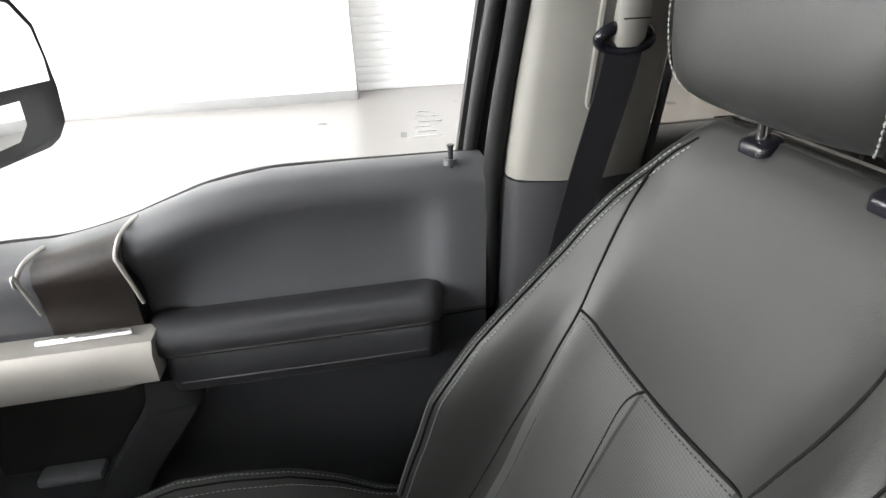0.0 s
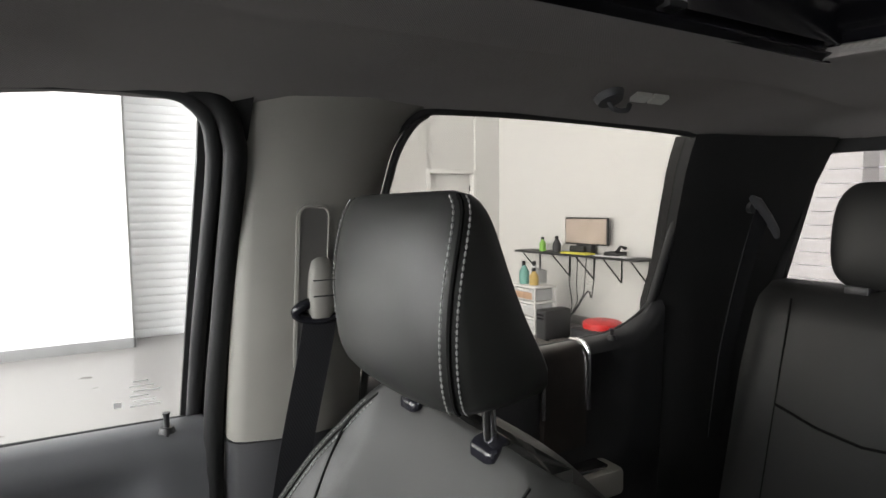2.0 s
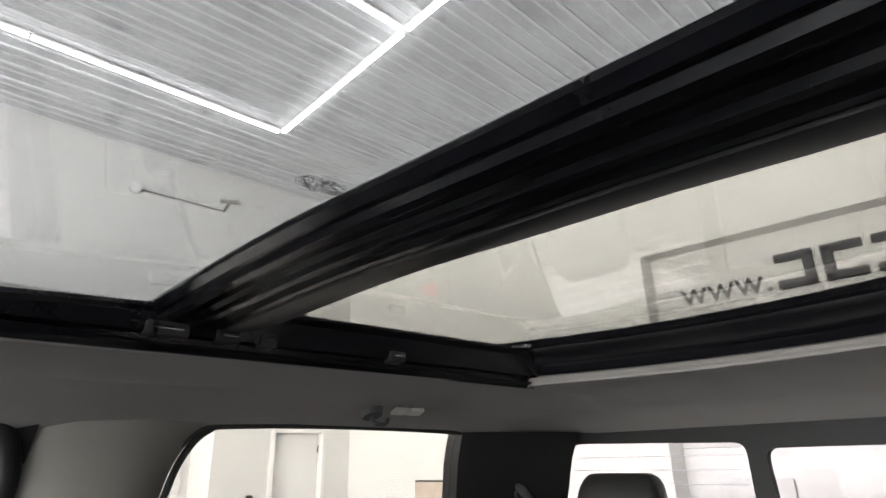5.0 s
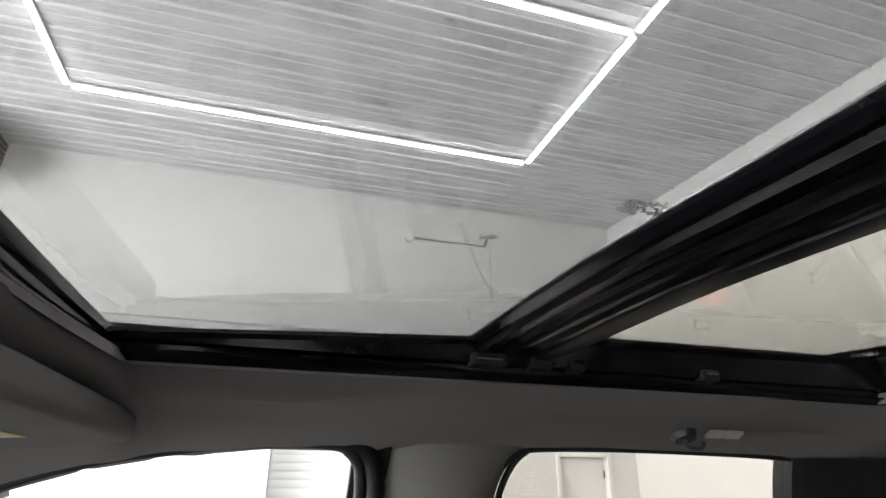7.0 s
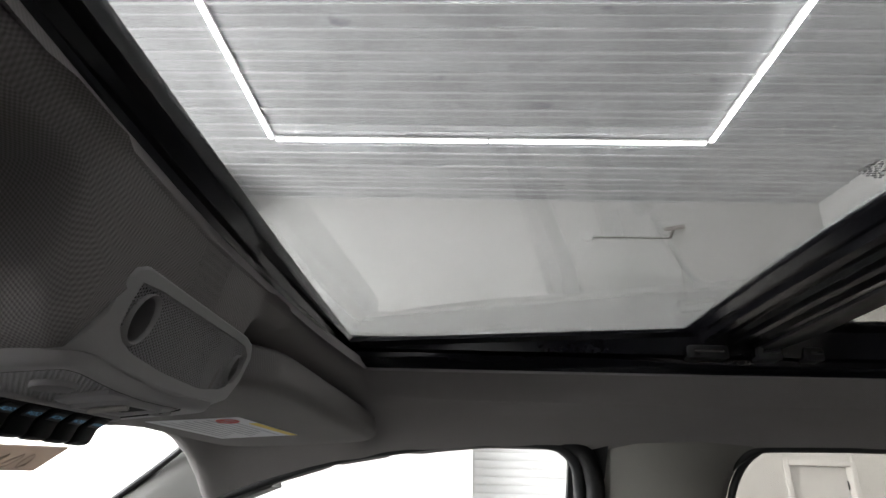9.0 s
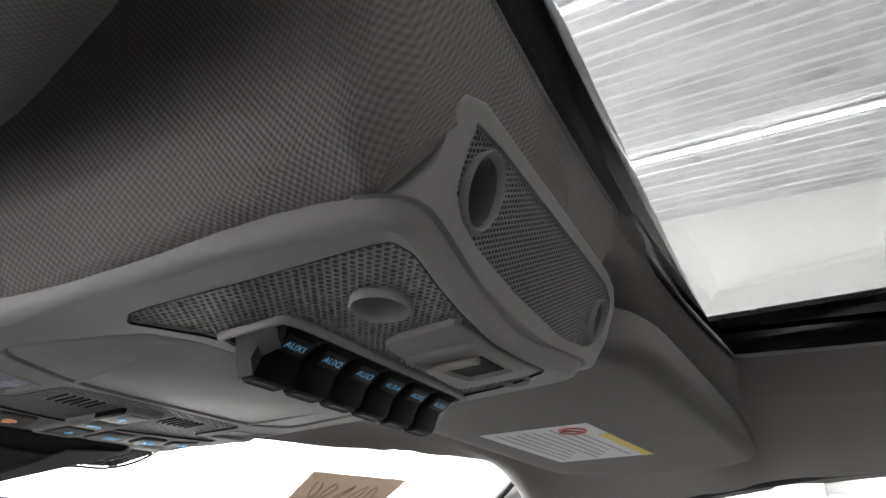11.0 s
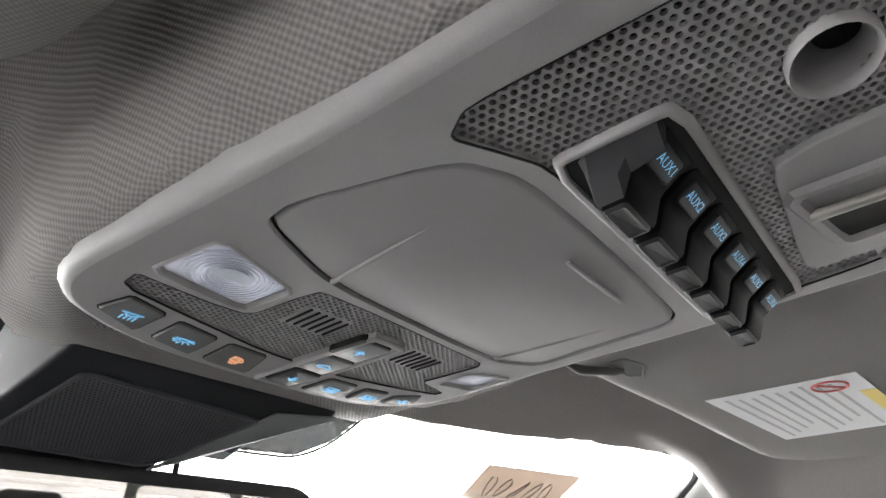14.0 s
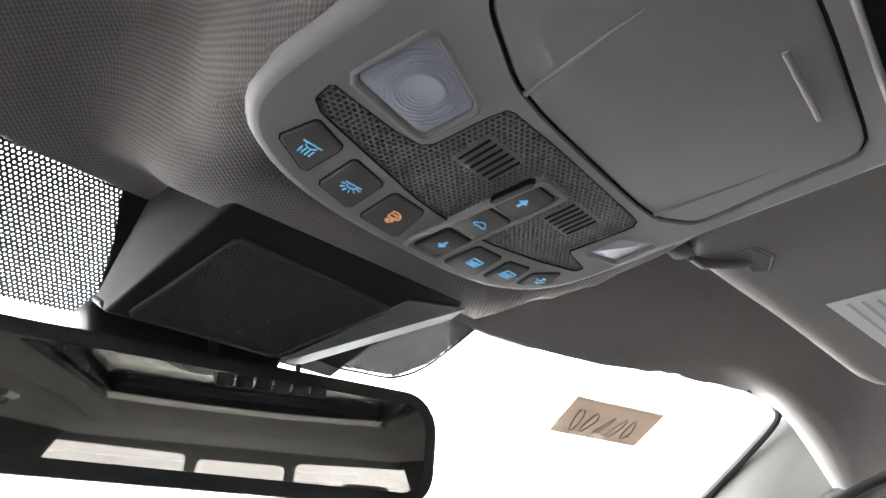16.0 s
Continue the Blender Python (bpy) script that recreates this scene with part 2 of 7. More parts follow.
def solid(name, bm, material, label, category, kind="", group="", smooth=40):
    return tagged(new(name, mesh_of(name, bm, material, smooth)), label, category, group, kind)


def box(lo, hi, bevel=0.0, seg=2, bm=None):
    bm2 = bmesh.new()
    bmesh.ops.create_cube(bm2, size=1.0)
    c = [(a + b) / 2 for a, b in zip(lo, hi)]
    d = [abs(b - a) for a, b in zip(lo, hi)]
    for v in bm2.verts:
        v.co = Vector([c[i] + v.co[i] * d[i] for i in range(3)])
    if bevel:
        bmesh.ops.bevel(bm2, geom=bm2.edges[:] + bm2.verts[:], offset=bevel, segments=seg, profile=0.5, affect="EDGES", clamp_overlap=True)
    if bm is None:
        return bm2
    return join(bm, bm2)


def join(bm, other):
    me = bpy.data.meshes.new("tmp")
    other.to_mesh(me)
    other.free()
    bm.from_mesh(me)
    bpy.data.meshes.remove(me)
    return bm


def loft(rings, closed=True, caps=True, bm=None):
    """Skin over rings of equal length; closed: each ring is a loop."""
    bm = bm or bmesh.new()
    vs = [[bm.verts.new(p) for p in r] for r in rings]
    n = len(rings[0])
    for a, b in zip(vs, vs[1:]):
        for i in range(n if closed else n - 1):
            j = (i + 1) % n
            bm.faces.new((a[i], a[j], b[j], b[i]))
    if caps and closed:
        bm.faces.new(vs[0])
        bm.faces.new(vs[-1])
    return bm


def offset(poly, d):
    """Move a closed outline inwards by d (either winding)."""
    n = len(poly)
    area = sum(poly[i][0] * poly[(i + 1) % n][1] - poly[(i + 1) % n][0] * poly[i][1] for i in range(n))
    s = 1 if area > 0 else -1
    out = []
    for i in range(n):
        p, c, q = Vector(poly[i - 1][:2]), Vector(poly[i][:2]), Vector(poly[(i + 1) % n][:2])
        a, b = (c - p).normalized(), (q - c).normalized()
        na, nb = Vector((-a.y, a.x)) * s, Vector((-b.y, b.x)) * s
        m = na + nb
        m = m / max(0.35, m.length_squared / 2) if m.length > 1e-6 else na
        out.append((c.x + m.x * d / 1.0, c.y + m.y * d / 1.0))
    return out


def smooth_poly(poly, r=0.5, times=1):
    """Cut the corners of an outline (Chaikin) to round it."""
    for _ in range(times):
        out = []
        n = len(poly)
        for i in range(n):
            a, b = Vector(poly[i]), Vector(poly[(i + 1) % n])
            out += [tuple(a.lerp(b, 0.5 * r)), tuple(a.lerp(b, 1 - 0.5 * r))]
        poly = out
    return poly


def rounded(x0, y0, x1, y1, r, n=5):
    pts = []
    for cx, cy, a0 in ((x1 - r, y1 - r, 0), (x0 + r, y1 - r, 90), (x0 + r, y0 + r, 180), (x1 - r, y0 + r, 270)):
        for i in range(n):
            a = radians(a0 + 90 * i / (n - 1))
            pts.append((cx + r * math.cos(a), cy + r * math.sin(a)))
    return pts


def slab(poly, w0, w1, f, edge=0.0):
    """A plate: outline poly between depths w0 (visible side) and w1, mapped by f(u, v, w); edge: rounding of the visible rim."""
    rings = []
    if edge:
        s = 1 if w1 > w0 else -1
        for k in range(5):
            a = radians(90 * k / 4)
            rings.append([f(u, v, w0 + s * edge * (1 - math.sin(a))) for u, v in offset(poly, edge * (1 - math.cos(a)))])
        rings = rings[::-1]
    else:
        rings.append([f(u, v, w0) for u, v in poly])
    rings.append([f(u, v, w1) for u, v in poly])
    return loft(rings)


def plate_with_holes(outer, holes, f, w=0.0, wall=0.004, rim=None):
    """A face with openings at depth w, its outer rim going back to rim, its openings' walls going back by wall."""
    bm = bmesh.new()
    loops = []
    for poly in [outer] + list(holes):
        vs = [bm.verts.new((u, v, 0)) for u, v in poly]
        loops.append(vs)
        for i in range(len(vs)):
            bm.edges.new((vs[i], vs[(i + 1) % len(vs)]))
    bmesh.ops.triangle_fill(bm, use_beauty=True, use_dissolve=False, edges=bm.edges[:])
    for k, vs in enumerate(loops):
        d = wall if k else rim
        if not d:
            continue
        back = [bm.verts.new((v.co.x, v.co.y, d)) for v in vs]
        for i in range(len(vs)):
            j = (i + 1) % len(vs)
            bm.faces.new((vs[i], vs[j], back[j], back[i]))
    for v in bm.verts:
        v.co = Vector(f(v.co.x, v.co.y, w + v.co.z))
    return bm


def inside(p, poly):
    c, n = False, len(poly)
    for i in range(n):
        (x1, y1), (x2, y2) = poly[i], poly[(i + 1) % n]
        if (y1 > p[1]) != (y2 > p[1]) and p[0] < (x2 - x1) * (p[1] - y1) / (y2 - y1) + x1:
            c = not c
    return c


def grille(poly, f, pitch, hole=0.62, w=0.0015, skips=(), turn=45, deep=0.0014):
    """A perforated sheet over an outline: rows of round holes, every second row set off by half a step."""
    bm = bmesh.new()
    us, vs = [p[0] for p in poly], [p[1] for p in poly]
    c, s = math.cos(radians(turn)), math.sin(radians(turn))
    cu, cv = (min(us) + max(us)) / 2, (min(vs) + max(vs)) / 2
    rad = math.hypot(max(us) - min(us), max(vs) - min(vs)) / 2
    n = int(rad / pitch) + 2
    row = 0.90 * pitch
    rim = [(-1, -1), (0, -1), (1, -1), (1, 0), (1, 1), (0, 1), (-1, 1), (-1, 0)]
    arc = [(math.cos(radians(225 + 45 * k)), math.sin(radians(225 + 45 * k))) for k in range(8)]
    for j in range(-n - 2, n + 2):
        for i in range(-n, n):
            a, b = (i + 0.5 + 0.5 * (j % 2)) * pitch, (j + 0.5) * row
            u, v = cu + a * c - b * s, cv + a * s + b * c
            if not inside((u, v), poly) or any(inside((u, v), sk) for sk in skips):
                continue
            ring = []
            for shape, h, d in ((rim, 0.5, 0.0), (arc, 0.5 * hole, 0.0), (arc, 0.44 * hole, deep)):
                r = []
                for du, dv in shape:
                    aa, bb = du * h * pitch, dv * h * (row if shape is rim else pitch)
                    r.append(bm.verts.new(f(u + aa * c - bb * s, v + aa * s + bb * c, w + d)))
                ring.append(r)
            for r0, r1 in zip(ring, ring[1:]):
                for k in range(8):
                    m = (k + 1) % 8
                    bm.faces.new((r0[k], r0[m], r1[m], r1[k]))
    return bm


def tube(points, radius, n=10, caps=True):
    """A round bar along points."""
    rings = []
    pts = [Vector(p) for p in points]
    for i, p in enumerate(pts):
        d = (pts[min(i + 1, len(pts) - 1)] - pts[max(i - 1, 0)]).normalized()
        a = d.orthogonal().normalized() if i == 0 else (a - d * a.dot(d)).normalized()
        b = d.cross(a)
        r = radius[i] if isinstance(radius, (list, tuple)) else radius
        rings.append([p + (a * math.cos(t) + b * math.sin(t)) * r for t in [2 * math.pi * k / n for k in range(n)]])
    return loft(rings, caps=caps)


def stitches(points, length=0.006, gap=0.003, r=0.0009):
    """A row of short threads along a line of points, in one mesh."""
    bm = bmesh.new()
    pts = [Vector(p) for p in points]
    run, lens = [0.0], []
    for a, b in zip(pts, pts[1:]):
        run.append(run[-1] + (b - a).length)

    def at(s):
        for k in range(len(pts) - 1):
            if s <= run[k + 1] or k == len(pts) - 2:
                return pts[k].lerp(pts[k + 1], (s - run[k]) / max(1e-6, run[k + 1] - run[k]))
    s = 0.0
    while s + length < run[-1]:
        a, b = at(s), at(s + length)
        d = (b - a).normalized()
        o = d.orthogonal().normalized() * r
        q = d.cross(o)
        join_ring = []
        for p, k in ((a, 0.4), (a.lerp(b, 0.5), 1.0), (b, 0.4)):
            join_ring.append([p + o * k, p + q * k, p - o * k, p - q * k])
        loft(join_ring, bm=bm)
        s += length + gap
    return bm


def curve_pts(pts, n=8):
    """A smooth line through points (Catmull-Rom)."""
    P = [Vector(p) for p in pts]
    out = []
    for i in range(len(P) - 1):
        a, b, c, d = P[max(i - 1, 0)], P[i], P[i + 1], P[min(i + 2, len(P) - 1)]
        for k in range(n):
            t = k / n
            out.append(0.5 * ((2 * b) + (c - a) * t + (2 * a - 5 * b + 4 * c - d) * t * t + (3 * b - a - 3 * c + d) * t ** 3))
    out.append(P[-1])
    return out


def lettering(text, size):
    """The outlines of a word as a flat mesh, centred on the origin."""
    cu = bpy.data.curves.new("word", "FONT")
    cu.body, cu.size, cu.align_x, cu.align_y, cu.resolution_u = text, size, "CENTER", "CENTER", 2
    ob = new("word", cu)
    me = bpy.data.meshes.new_from_object(ob.evaluated_get(bpy.context.evaluated_depsgraph_get()))
    bm = bmesh.new()
    bm.from_mesh(me)
    bpy.data.objects.remove(ob)
    bpy.data.curves.remove(cu)
    bpy.data.meshes.remove(me)
    return bm


def lerp(a, b, t):
    return a + (b - a) * t


def ease(t):
    t = max(0.0, min(1.0, t))
    return t * t * (3 - 2 * t)


def table(rows, x):
    """Piecewise line through (x, value) rows."""
    if x <= rows[0][0]:
        return rows[0][1]
    for (a, va), (b, vb) in zip(rows, rows[1:]):
        if x <= b:
            return lerp(va, vb, (x - a) / (b - a))
    return rows[-1][1]


# ---- the showroom ----
CEIL = 5.85
solid("floor", box((-7.2, -5.2, -0.2), (7.2, 8.5, 0.0)), FLOOR_GREY, "grey polished epoxy floor of the showroom", "floor", "structure")
bm = box((-7.2, -5.2, CEIL), (7.2, 8.5, CEIL + 0.2))
y = -5.0
while y < 7.5:
    n_f = len(bm.faces)
    box((-7.0, y, CEIL - 0.022), (6.9, y + 0.035, CEIL + 0.01), 0.006, 1, bm)
    box((-7.0, y + 0.15, CEIL - 0.006), (6.9, y + 0.17, CEIL + 0.01), 0, 1, bm)
    bm.faces.ensure_lookup_table()
    for f in bm.faces[n_f:]:
        f.material_index = 1
    y += 0.32
solid("ceiling", bm, [CEIL_WHITE, CEIL_RIB], "white ribbed metal board ceiling", "ceiling", "structure")
# passenger side wall: pier, shutter recess, door wall, upper wall
bm = box((-7.2, 7.6, 0), (0.03, 8.5, 3.7))
box((0.03, 8.14, 0), (3.1, 8.5, 3.7), bm=bm)
box((3.1, 7.42, 0), (3.92, 8.5, 3.7), bm=bm)
box((3.92, 7.46, 2.16), (4.76, 8.5, 3.7), bm=bm)
box((3.92, 7.56, 0), (4.76, 8.5, 2.16), bm=bm)
box((4.76, 7.42, 0), (5.2, 8.5, 3.7), bm=bm)
box((-7.2, 7.5, 3.7), (5.2, 8.5, CEIL), bm=bm)
solid("wall_east", bm, WHITE_PAINT, "white painted showroom wall with pier and recess", "wall", "structure")
# rear wall with the deep opening of the roller door
RD0, RD1, RDZ = -2.52, 2.53, 3.75
bm = box((5.2, RD1, 0), (5.6, 8.5, CEIL))
box((5.2, -5.2, 0), (5.6, RD0, CEIL), bm=bm)
box((5.2, RD0, RDZ), (5.6, RD1, CEIL), bm=bm)
solid("wall_north", bm, WHITE_PAINT, "white painted rear wall above the roller door", "wall", "structure")
# unseen wall closing the driver's side; its grey holds back light bounced into the cab
solid("wall_west", box((-7.2, -5.4, 0), (7.2, -5.2, CEIL)), mat("grey_wall_paint", (0.46, 0.46, 0.465), 0.7, var=0.06, big=0.7, grain=60, bump=0.05), "plain unseen showroom wall, grey to cut bounced light", "wall", "structure")
bm = box((-7.4, -5.2, 0), (-7.2, -4.6, CEIL))
box((-7.4, 7.3, 0), (-7.2, 8.5, CEIL), bm=bm)
box((-7.4, -4.6, 5.3), (-7.2, 7.3, CEIL), bm=bm)
box((-7.4, -4.6, 0), (-7.2, 7.3, 0.3), bm=bm)
solid("wall_south", bm, WHITE_PAINT, "white wall round a wide bright window", "wall", "structure")
solid("backdrop", box((-7.36, -4.6, 0.3), (-7.32, 7.3, 5.3)), glow_mat("daylight_outside", (1, 1, 1), 3.0), "bright daylight beyond the window", "daylight", "structure")
bm = box((-7.2, 7.575, 0), (0.05, 7.6, 0.12), 0.003)
box((0.03, 7.575, 0), (0.055, 8.14, 0.12), 0.003, bm=bm)
box((3.075, 7.395, 0), (3.1, 8.14, 0.12), 0.003, bm=bm)
box((3.1, 7.395, 0), (3.9, 7.42, 0.12), 0.003, bm=bm)
box((4.78, 7.395, 0), (5.2, 7.42, 0.12), 0.003, bm=bm)
box((5.175, 2.35, 0), (5.2, 7.42, 0.12), 0.003, bm=bm)
solid("baseboard", bm, BASE_GREY, "grey baseboard along the white walls", "baseboard", "structure")


def roller_door(name, label, a, b, top, step, depth_axis, plane, facing):
    t = thing(name, ((plane, (a + b) / 2, 0) if depth_axis == "x" else ((a + b) / 2, plane, 0)), label, "roller door", "", "structure")
    n = math.ceil(top / step)
    for i in range(n):
        z0, z1 = i * step + 0.002, (i + 1) * step - 0.002
        prof = [(0.0, z0), (0.004, z0 + 0.010), (0.006, (z0 + z1) / 2), (0.004, z1 - 0.010), (0.0, z1), (-0.015, z1), (-0.015, z0)]
        rings = []
        for e in (a, b):
            rings.append([(plane + facing * d, e, z) if depth_axis == "x" else (e, plane + facing * d, z) for d, z in prof])
        part("slat", loft(rings), SHUTTER, t, smooth=30)
    return t


roller_door("door_1", "white slatted roller shutter in the wall recess", 0.06, 2.98, 3.7, 0.105, "y", 8.1, -1)
roller_door("door_2", "white slatted roller door behind the truck", RD0, RD1, 2.98, 0.583, "x", 5.5, -1)
solid("header_panel", box((5.43, RD0, 2.98), (5.6, RD1, RDZ)), WHITE_PAINT, "white panel above the roller door", "panel", "structure")

# the web address on the panel
t = thing("wall_sign", (5.43, 0, 3.0), "black lettering of a web address on white panel", "sign")
SIGN = mat("black_sign_letters", (0.03, 0.03, 0.035), 0.5, bump=0.0)
bm = lettering("www.", 0.374)
for v in bm.verts:
    v.co = Vector((5.42, 1.81 - v.co.x * 1.0, 3.28 + v.co.y))
part("letters", bm, SIGN, t, smooth=0)
for k in range(7):
    yy = 1.325 - k * 0.396
    bm = box((5.40, yy - 0.33, 3.155), (5.42, yy, 3.245), 0.006, 1)
    box((5.40, yy - 0.33, 3.42), (5.42, yy, 3.51), 0.006, 1, bm)
    box((5.40, yy - (0.094 if k % 2 else 0.33), 3.155), (5.42, yy - (0 if k % 2 else 0.236), 3.51), 0.006, 1, bm)
    part("letter_block", bm, SIGN, t)

# white door beside the corner
t = thing("door_3", (4.34, 7.54, 0), "white flush steel door in a white frame", "door", "", "structure")
part("door_leaf", box((3.965, 7.515, 0.01), (4.715, 7.558, 2.11), 0.004), DOOR_WHITE, t)
for lo, hi in (((3.90, 7.405, 0), (3.965, 7.56, 2.18)), ((4.715, 7.405, 0), (4.78, 7.56, 2.18)), ((3.965, 7.405, 2.115), (4.715, 7.56, 2.18))):
    part("door_frame", box(lo, hi, 0.006), DOOR_WHITE, t)
part("door_handle", tube([(4.03, 7.515, 1.0), (4.03, 7.465, 1.0), (4.13, 7.46, 1.0)], 0.012), PLASTIC_BLACK, t)
for z in (0.25, 1.05, 1.85):
    part("hinge", box((4.70, 7.50, z), (4.722, 7.52, z + 0.10), 0.004), PLASTIC_SOFT, t)
solid("card_reader", box((3.60, 7.39, 1.17), (3.69, 7.42, 1.33), 0.01), PLASTIC_BLACK, "black card reader on the white wall", "card reader")
bm = tube([(3.16, 6.72, 0), (3.16, 6.72, 1.03), (3.16, 6.72, 1.06), (3.16, 6.72, 1.075)], [0.075, 0.075, 0.06, 0.02], 24)
solid("bollard", bm, DOOR_WHITE, "white painted steel bollard on the floor", "bollard")

# wall shelf with office things; drawers, stool and bin on the floor before it
t = thing("wall_shelf", (5.05, 5.6, 0.98), "narrow black shelf on triangular brackets", "shelf")
SZ = 0.985
part("board", box((4.86, 4.56, SZ - 0.03), (5.19, 6.66, SZ), 0.004), PLASTIC_BLACK, t)
for yy in (4.66, 5.06, 5.5, 5.92, 6.5):
    part("bracket", tube([(5.19, yy, 0.64), (5.19, yy, SZ - 0.035), (4.88, yy, SZ - 0.035), (5.19, yy, 0.64)], 0.011, 6), PLASTIC_BLACK, t)
t = thing("monitor", (5.1, 5.54, SZ), "flat monitor with a pale screen on the shelf", "monitor")
part("frame", box((5.08, 5.18, 1.10), (5.11, 5.90, 1.46), 0.008), PLASTIC_BLACK, t)
part("screen", box((5.072, 5.20, 1.12), (5.082, 5.88, 1.44)), mat("screen_image", (0.52, 0.44, 0.38), 0.4, var=0.25, big=4), t)
part("stand", box((5.05, 5.42, SZ), (5.14, 5.68, 1.11), 0.01), PLASTIC_BLACK, t)
t = thing("desk_phone", (5.0, 5.0, SZ), "black desk phone on the shelf", "phone")
part("base", box((4.92, 4.90, SZ), (5.10, 5.10, SZ + 0.06), 0.015), PLASTIC_BLACK, t)
part("handset", tube([(4.95, 4.92, SZ + 0.07), (5.02, 4.93, SZ + 0.13), (5.09, 4.92, SZ + 0.10)], [0.025, 0.015, 0.025], 8), PLASTIC_BLACK, t)
def spray_bottle(x, y, z, h, r, col, label):
    t = thing("spray_bottle", (x, y, z), label, "bottle")
    part("body", tube([(x, y, z), (x, y, z + 0.55 * h), (x, y, z + 0.72 * h), (x, y, z + 0.80 * h)], [r, r, 0.5 * r, 0.4 * r], 12), col, t)
    part("spray_head", box((x - 0.03, y - 0.012, z + 0.80 * h), (x + 0.02, y + 0.012, z + h), 0.006), PLASTIC_BLACK, t)
spray_bottle(5.0, 6.24, SZ, 0.20, 0.045, mat("green_plastic", (0.25, 0.55, 0.08), 0.4), "green spray bottle on the shelf")
spray_bottle(5.0, 5.97, SZ, 0.22, 0.055, PLASTIC_SOFT, "dark can on the shelf")
solid("paper_pad", box((4.88, 5.35, SZ), (5.05, 5.78, SZ + 0.02), 0.003), mat("yellow_paper", (0.75, 0.68, 0.10), 0.7), "yellow paper pad on the shelf", "paper")
solid("paper_pad", box((4.88, 4.72, SZ), (5.06, 5.22, SZ + 0.015), 0.003), PAPER, "white papers on the shelf", "paper")
solid("card_box", box((5.0, 5.50, SZ + 0.02), (5.09, 5.74, SZ + 0.10), 0.005), PLASTIC_BLACK, "small black box on the shelf", "box")
t = thing("drawer_tower", (4.6, 5.8, 0), "clear plastic drawer tower with white frame", "drawers")
CLEARP = mat("translucent_plastic", (0.62, 0.64, 0.66), 0.25, var=0.25, big=8)
FILLS = [mat("grey_contents", (0.50, 0.50, 0.49), 0.6, var=0.4, big=14), mat("pale_contents", (0.55, 0.56, 0.56), 0.6, var=0.4, big=14), mat("orange_contents", (0.55, 0.36, 0.24), 0.6, var=0.5, big=14)]
for y0 in (5.56, 5.995):
    for x0 in (4.43, 4.755):
        part("post", box((x0, y0, 0.0), (x0 + 0.025, y0 + 0.025, 0.60), 0.006), DOOR_WHITE, t)
for k in range(3):
    z0 = 0.03 + 0.195 * k
    part("drawer", box((4.425, 5.59, z0), (4.75, 5.99, z0 + 0.145), 0.015), CLEARP, t)
    part("contents", box((4.421, 5.61, z0 + 0.015), (4.45, 5.97, z0 + 0.105), 0.01), FILLS[k], t)
    part("drawer_pull", box((4.405, 5.70, z0 + 0.125), (4.43, 5.88, z0 + 0.145), 0.006), DOOR_WHITE, t)
    part("shelf", box((4.42, 5.555, z0 + 0.155), (4.785, 6.025, z0 + 0.18), 0.008), DOOR_WHITE, t)
part("base", box((4.42, 5.555, 0.0), (4.785, 6.025, 0.022), 0.008), DOOR_WHITE, t)
spray_bottle(4.55, 5.93, 0.60, 0.30, 0.065, mat("teal_liquid", (0.16, 0.38, 0.34), 0.4), "teal spray bottle on the drawer tower")
spray_bottle(4.58, 5.76, 0.60, 0.22, 0.06, mat("amber_liquid", (0.50, 0.36, 0.12), 0.4), "amber spray bottle on the drawer tower")
spray_bottle(4.66, 5.85, 0.60, 0.30, 0.045, CLEARP, "clear spray bottle on the drawer tower")
bm = tube([(4.42, 6.27, 0.0), (4.42, 6.27, 0.29), (4.42, 6.27, 0.30), (4.42, 6.27, 0.305), (4.42, 6.27, 0.29), (4.42, 6.27, 0.02)], [0.14, 0.175, 0.185, 0.18, 0.168, 0.13], 20)
solid("waste_basket", bm, PLASTIC_BLACK, "black plastic waste basket on the floor", "basket")
t = thing("stool", (4.0, 3.98, 0), "round red stool on chrome leg", "stool")
part("seat", tube([(4.0, 3.98, 0.42), (4.0, 3.98, 0.43), (4.0, 3.98, 0.485), (4.0, 3.98, 0.50)], [0.15, 0.185, 0.185, 0.16], 24), mat("red_vinyl", (0.62, 0.03, 0.03), 0.35), t)
part("leg", tube([(4.0, 3.98, 0.02), (4.0, 3.98, 0.42)], 0.025), CHROME, t)
part("base", tube([(4.0, 3.98, 0.0), (4.0, 3.98, 0.02), (4.0, 3.98, 0.035)], [0.22, 0.22, 0.05], 24), CHROME, t)
t = thing("computer_tower", (4.5, 5.29, 0), "black computer tower on the floor below the shelf", "computer")
part("body", box((4.31, 5.20, 0.015), (4.70, 5.37, 0.37), 0.012), PLASTIC_BLACK, t)
part("front_panel", box((4.296, 5.205, 0.02), (4.312, 5.365, 0.365), 0.008), PLASTIC_SOFT, t)
for z in (0.30, 0.26):
    part("drive_slot", box((4.292, 5.22, z), (4.30, 5.35, z + 0.022), 0.003), GLOSS_BLACK, t)
for y0 in (5.215, 5.325):
    for x0 in (4.34, 4.63):
        part("foot", box((x0, y0, 0.0), (x0 + 0.04, y0 + 0.03, 0.018), 0.004), RUBBER, t)
t = thing("power_cable", (5.12, 5.45, 0.4), "loose black cables hanging below the shelf", "cable")
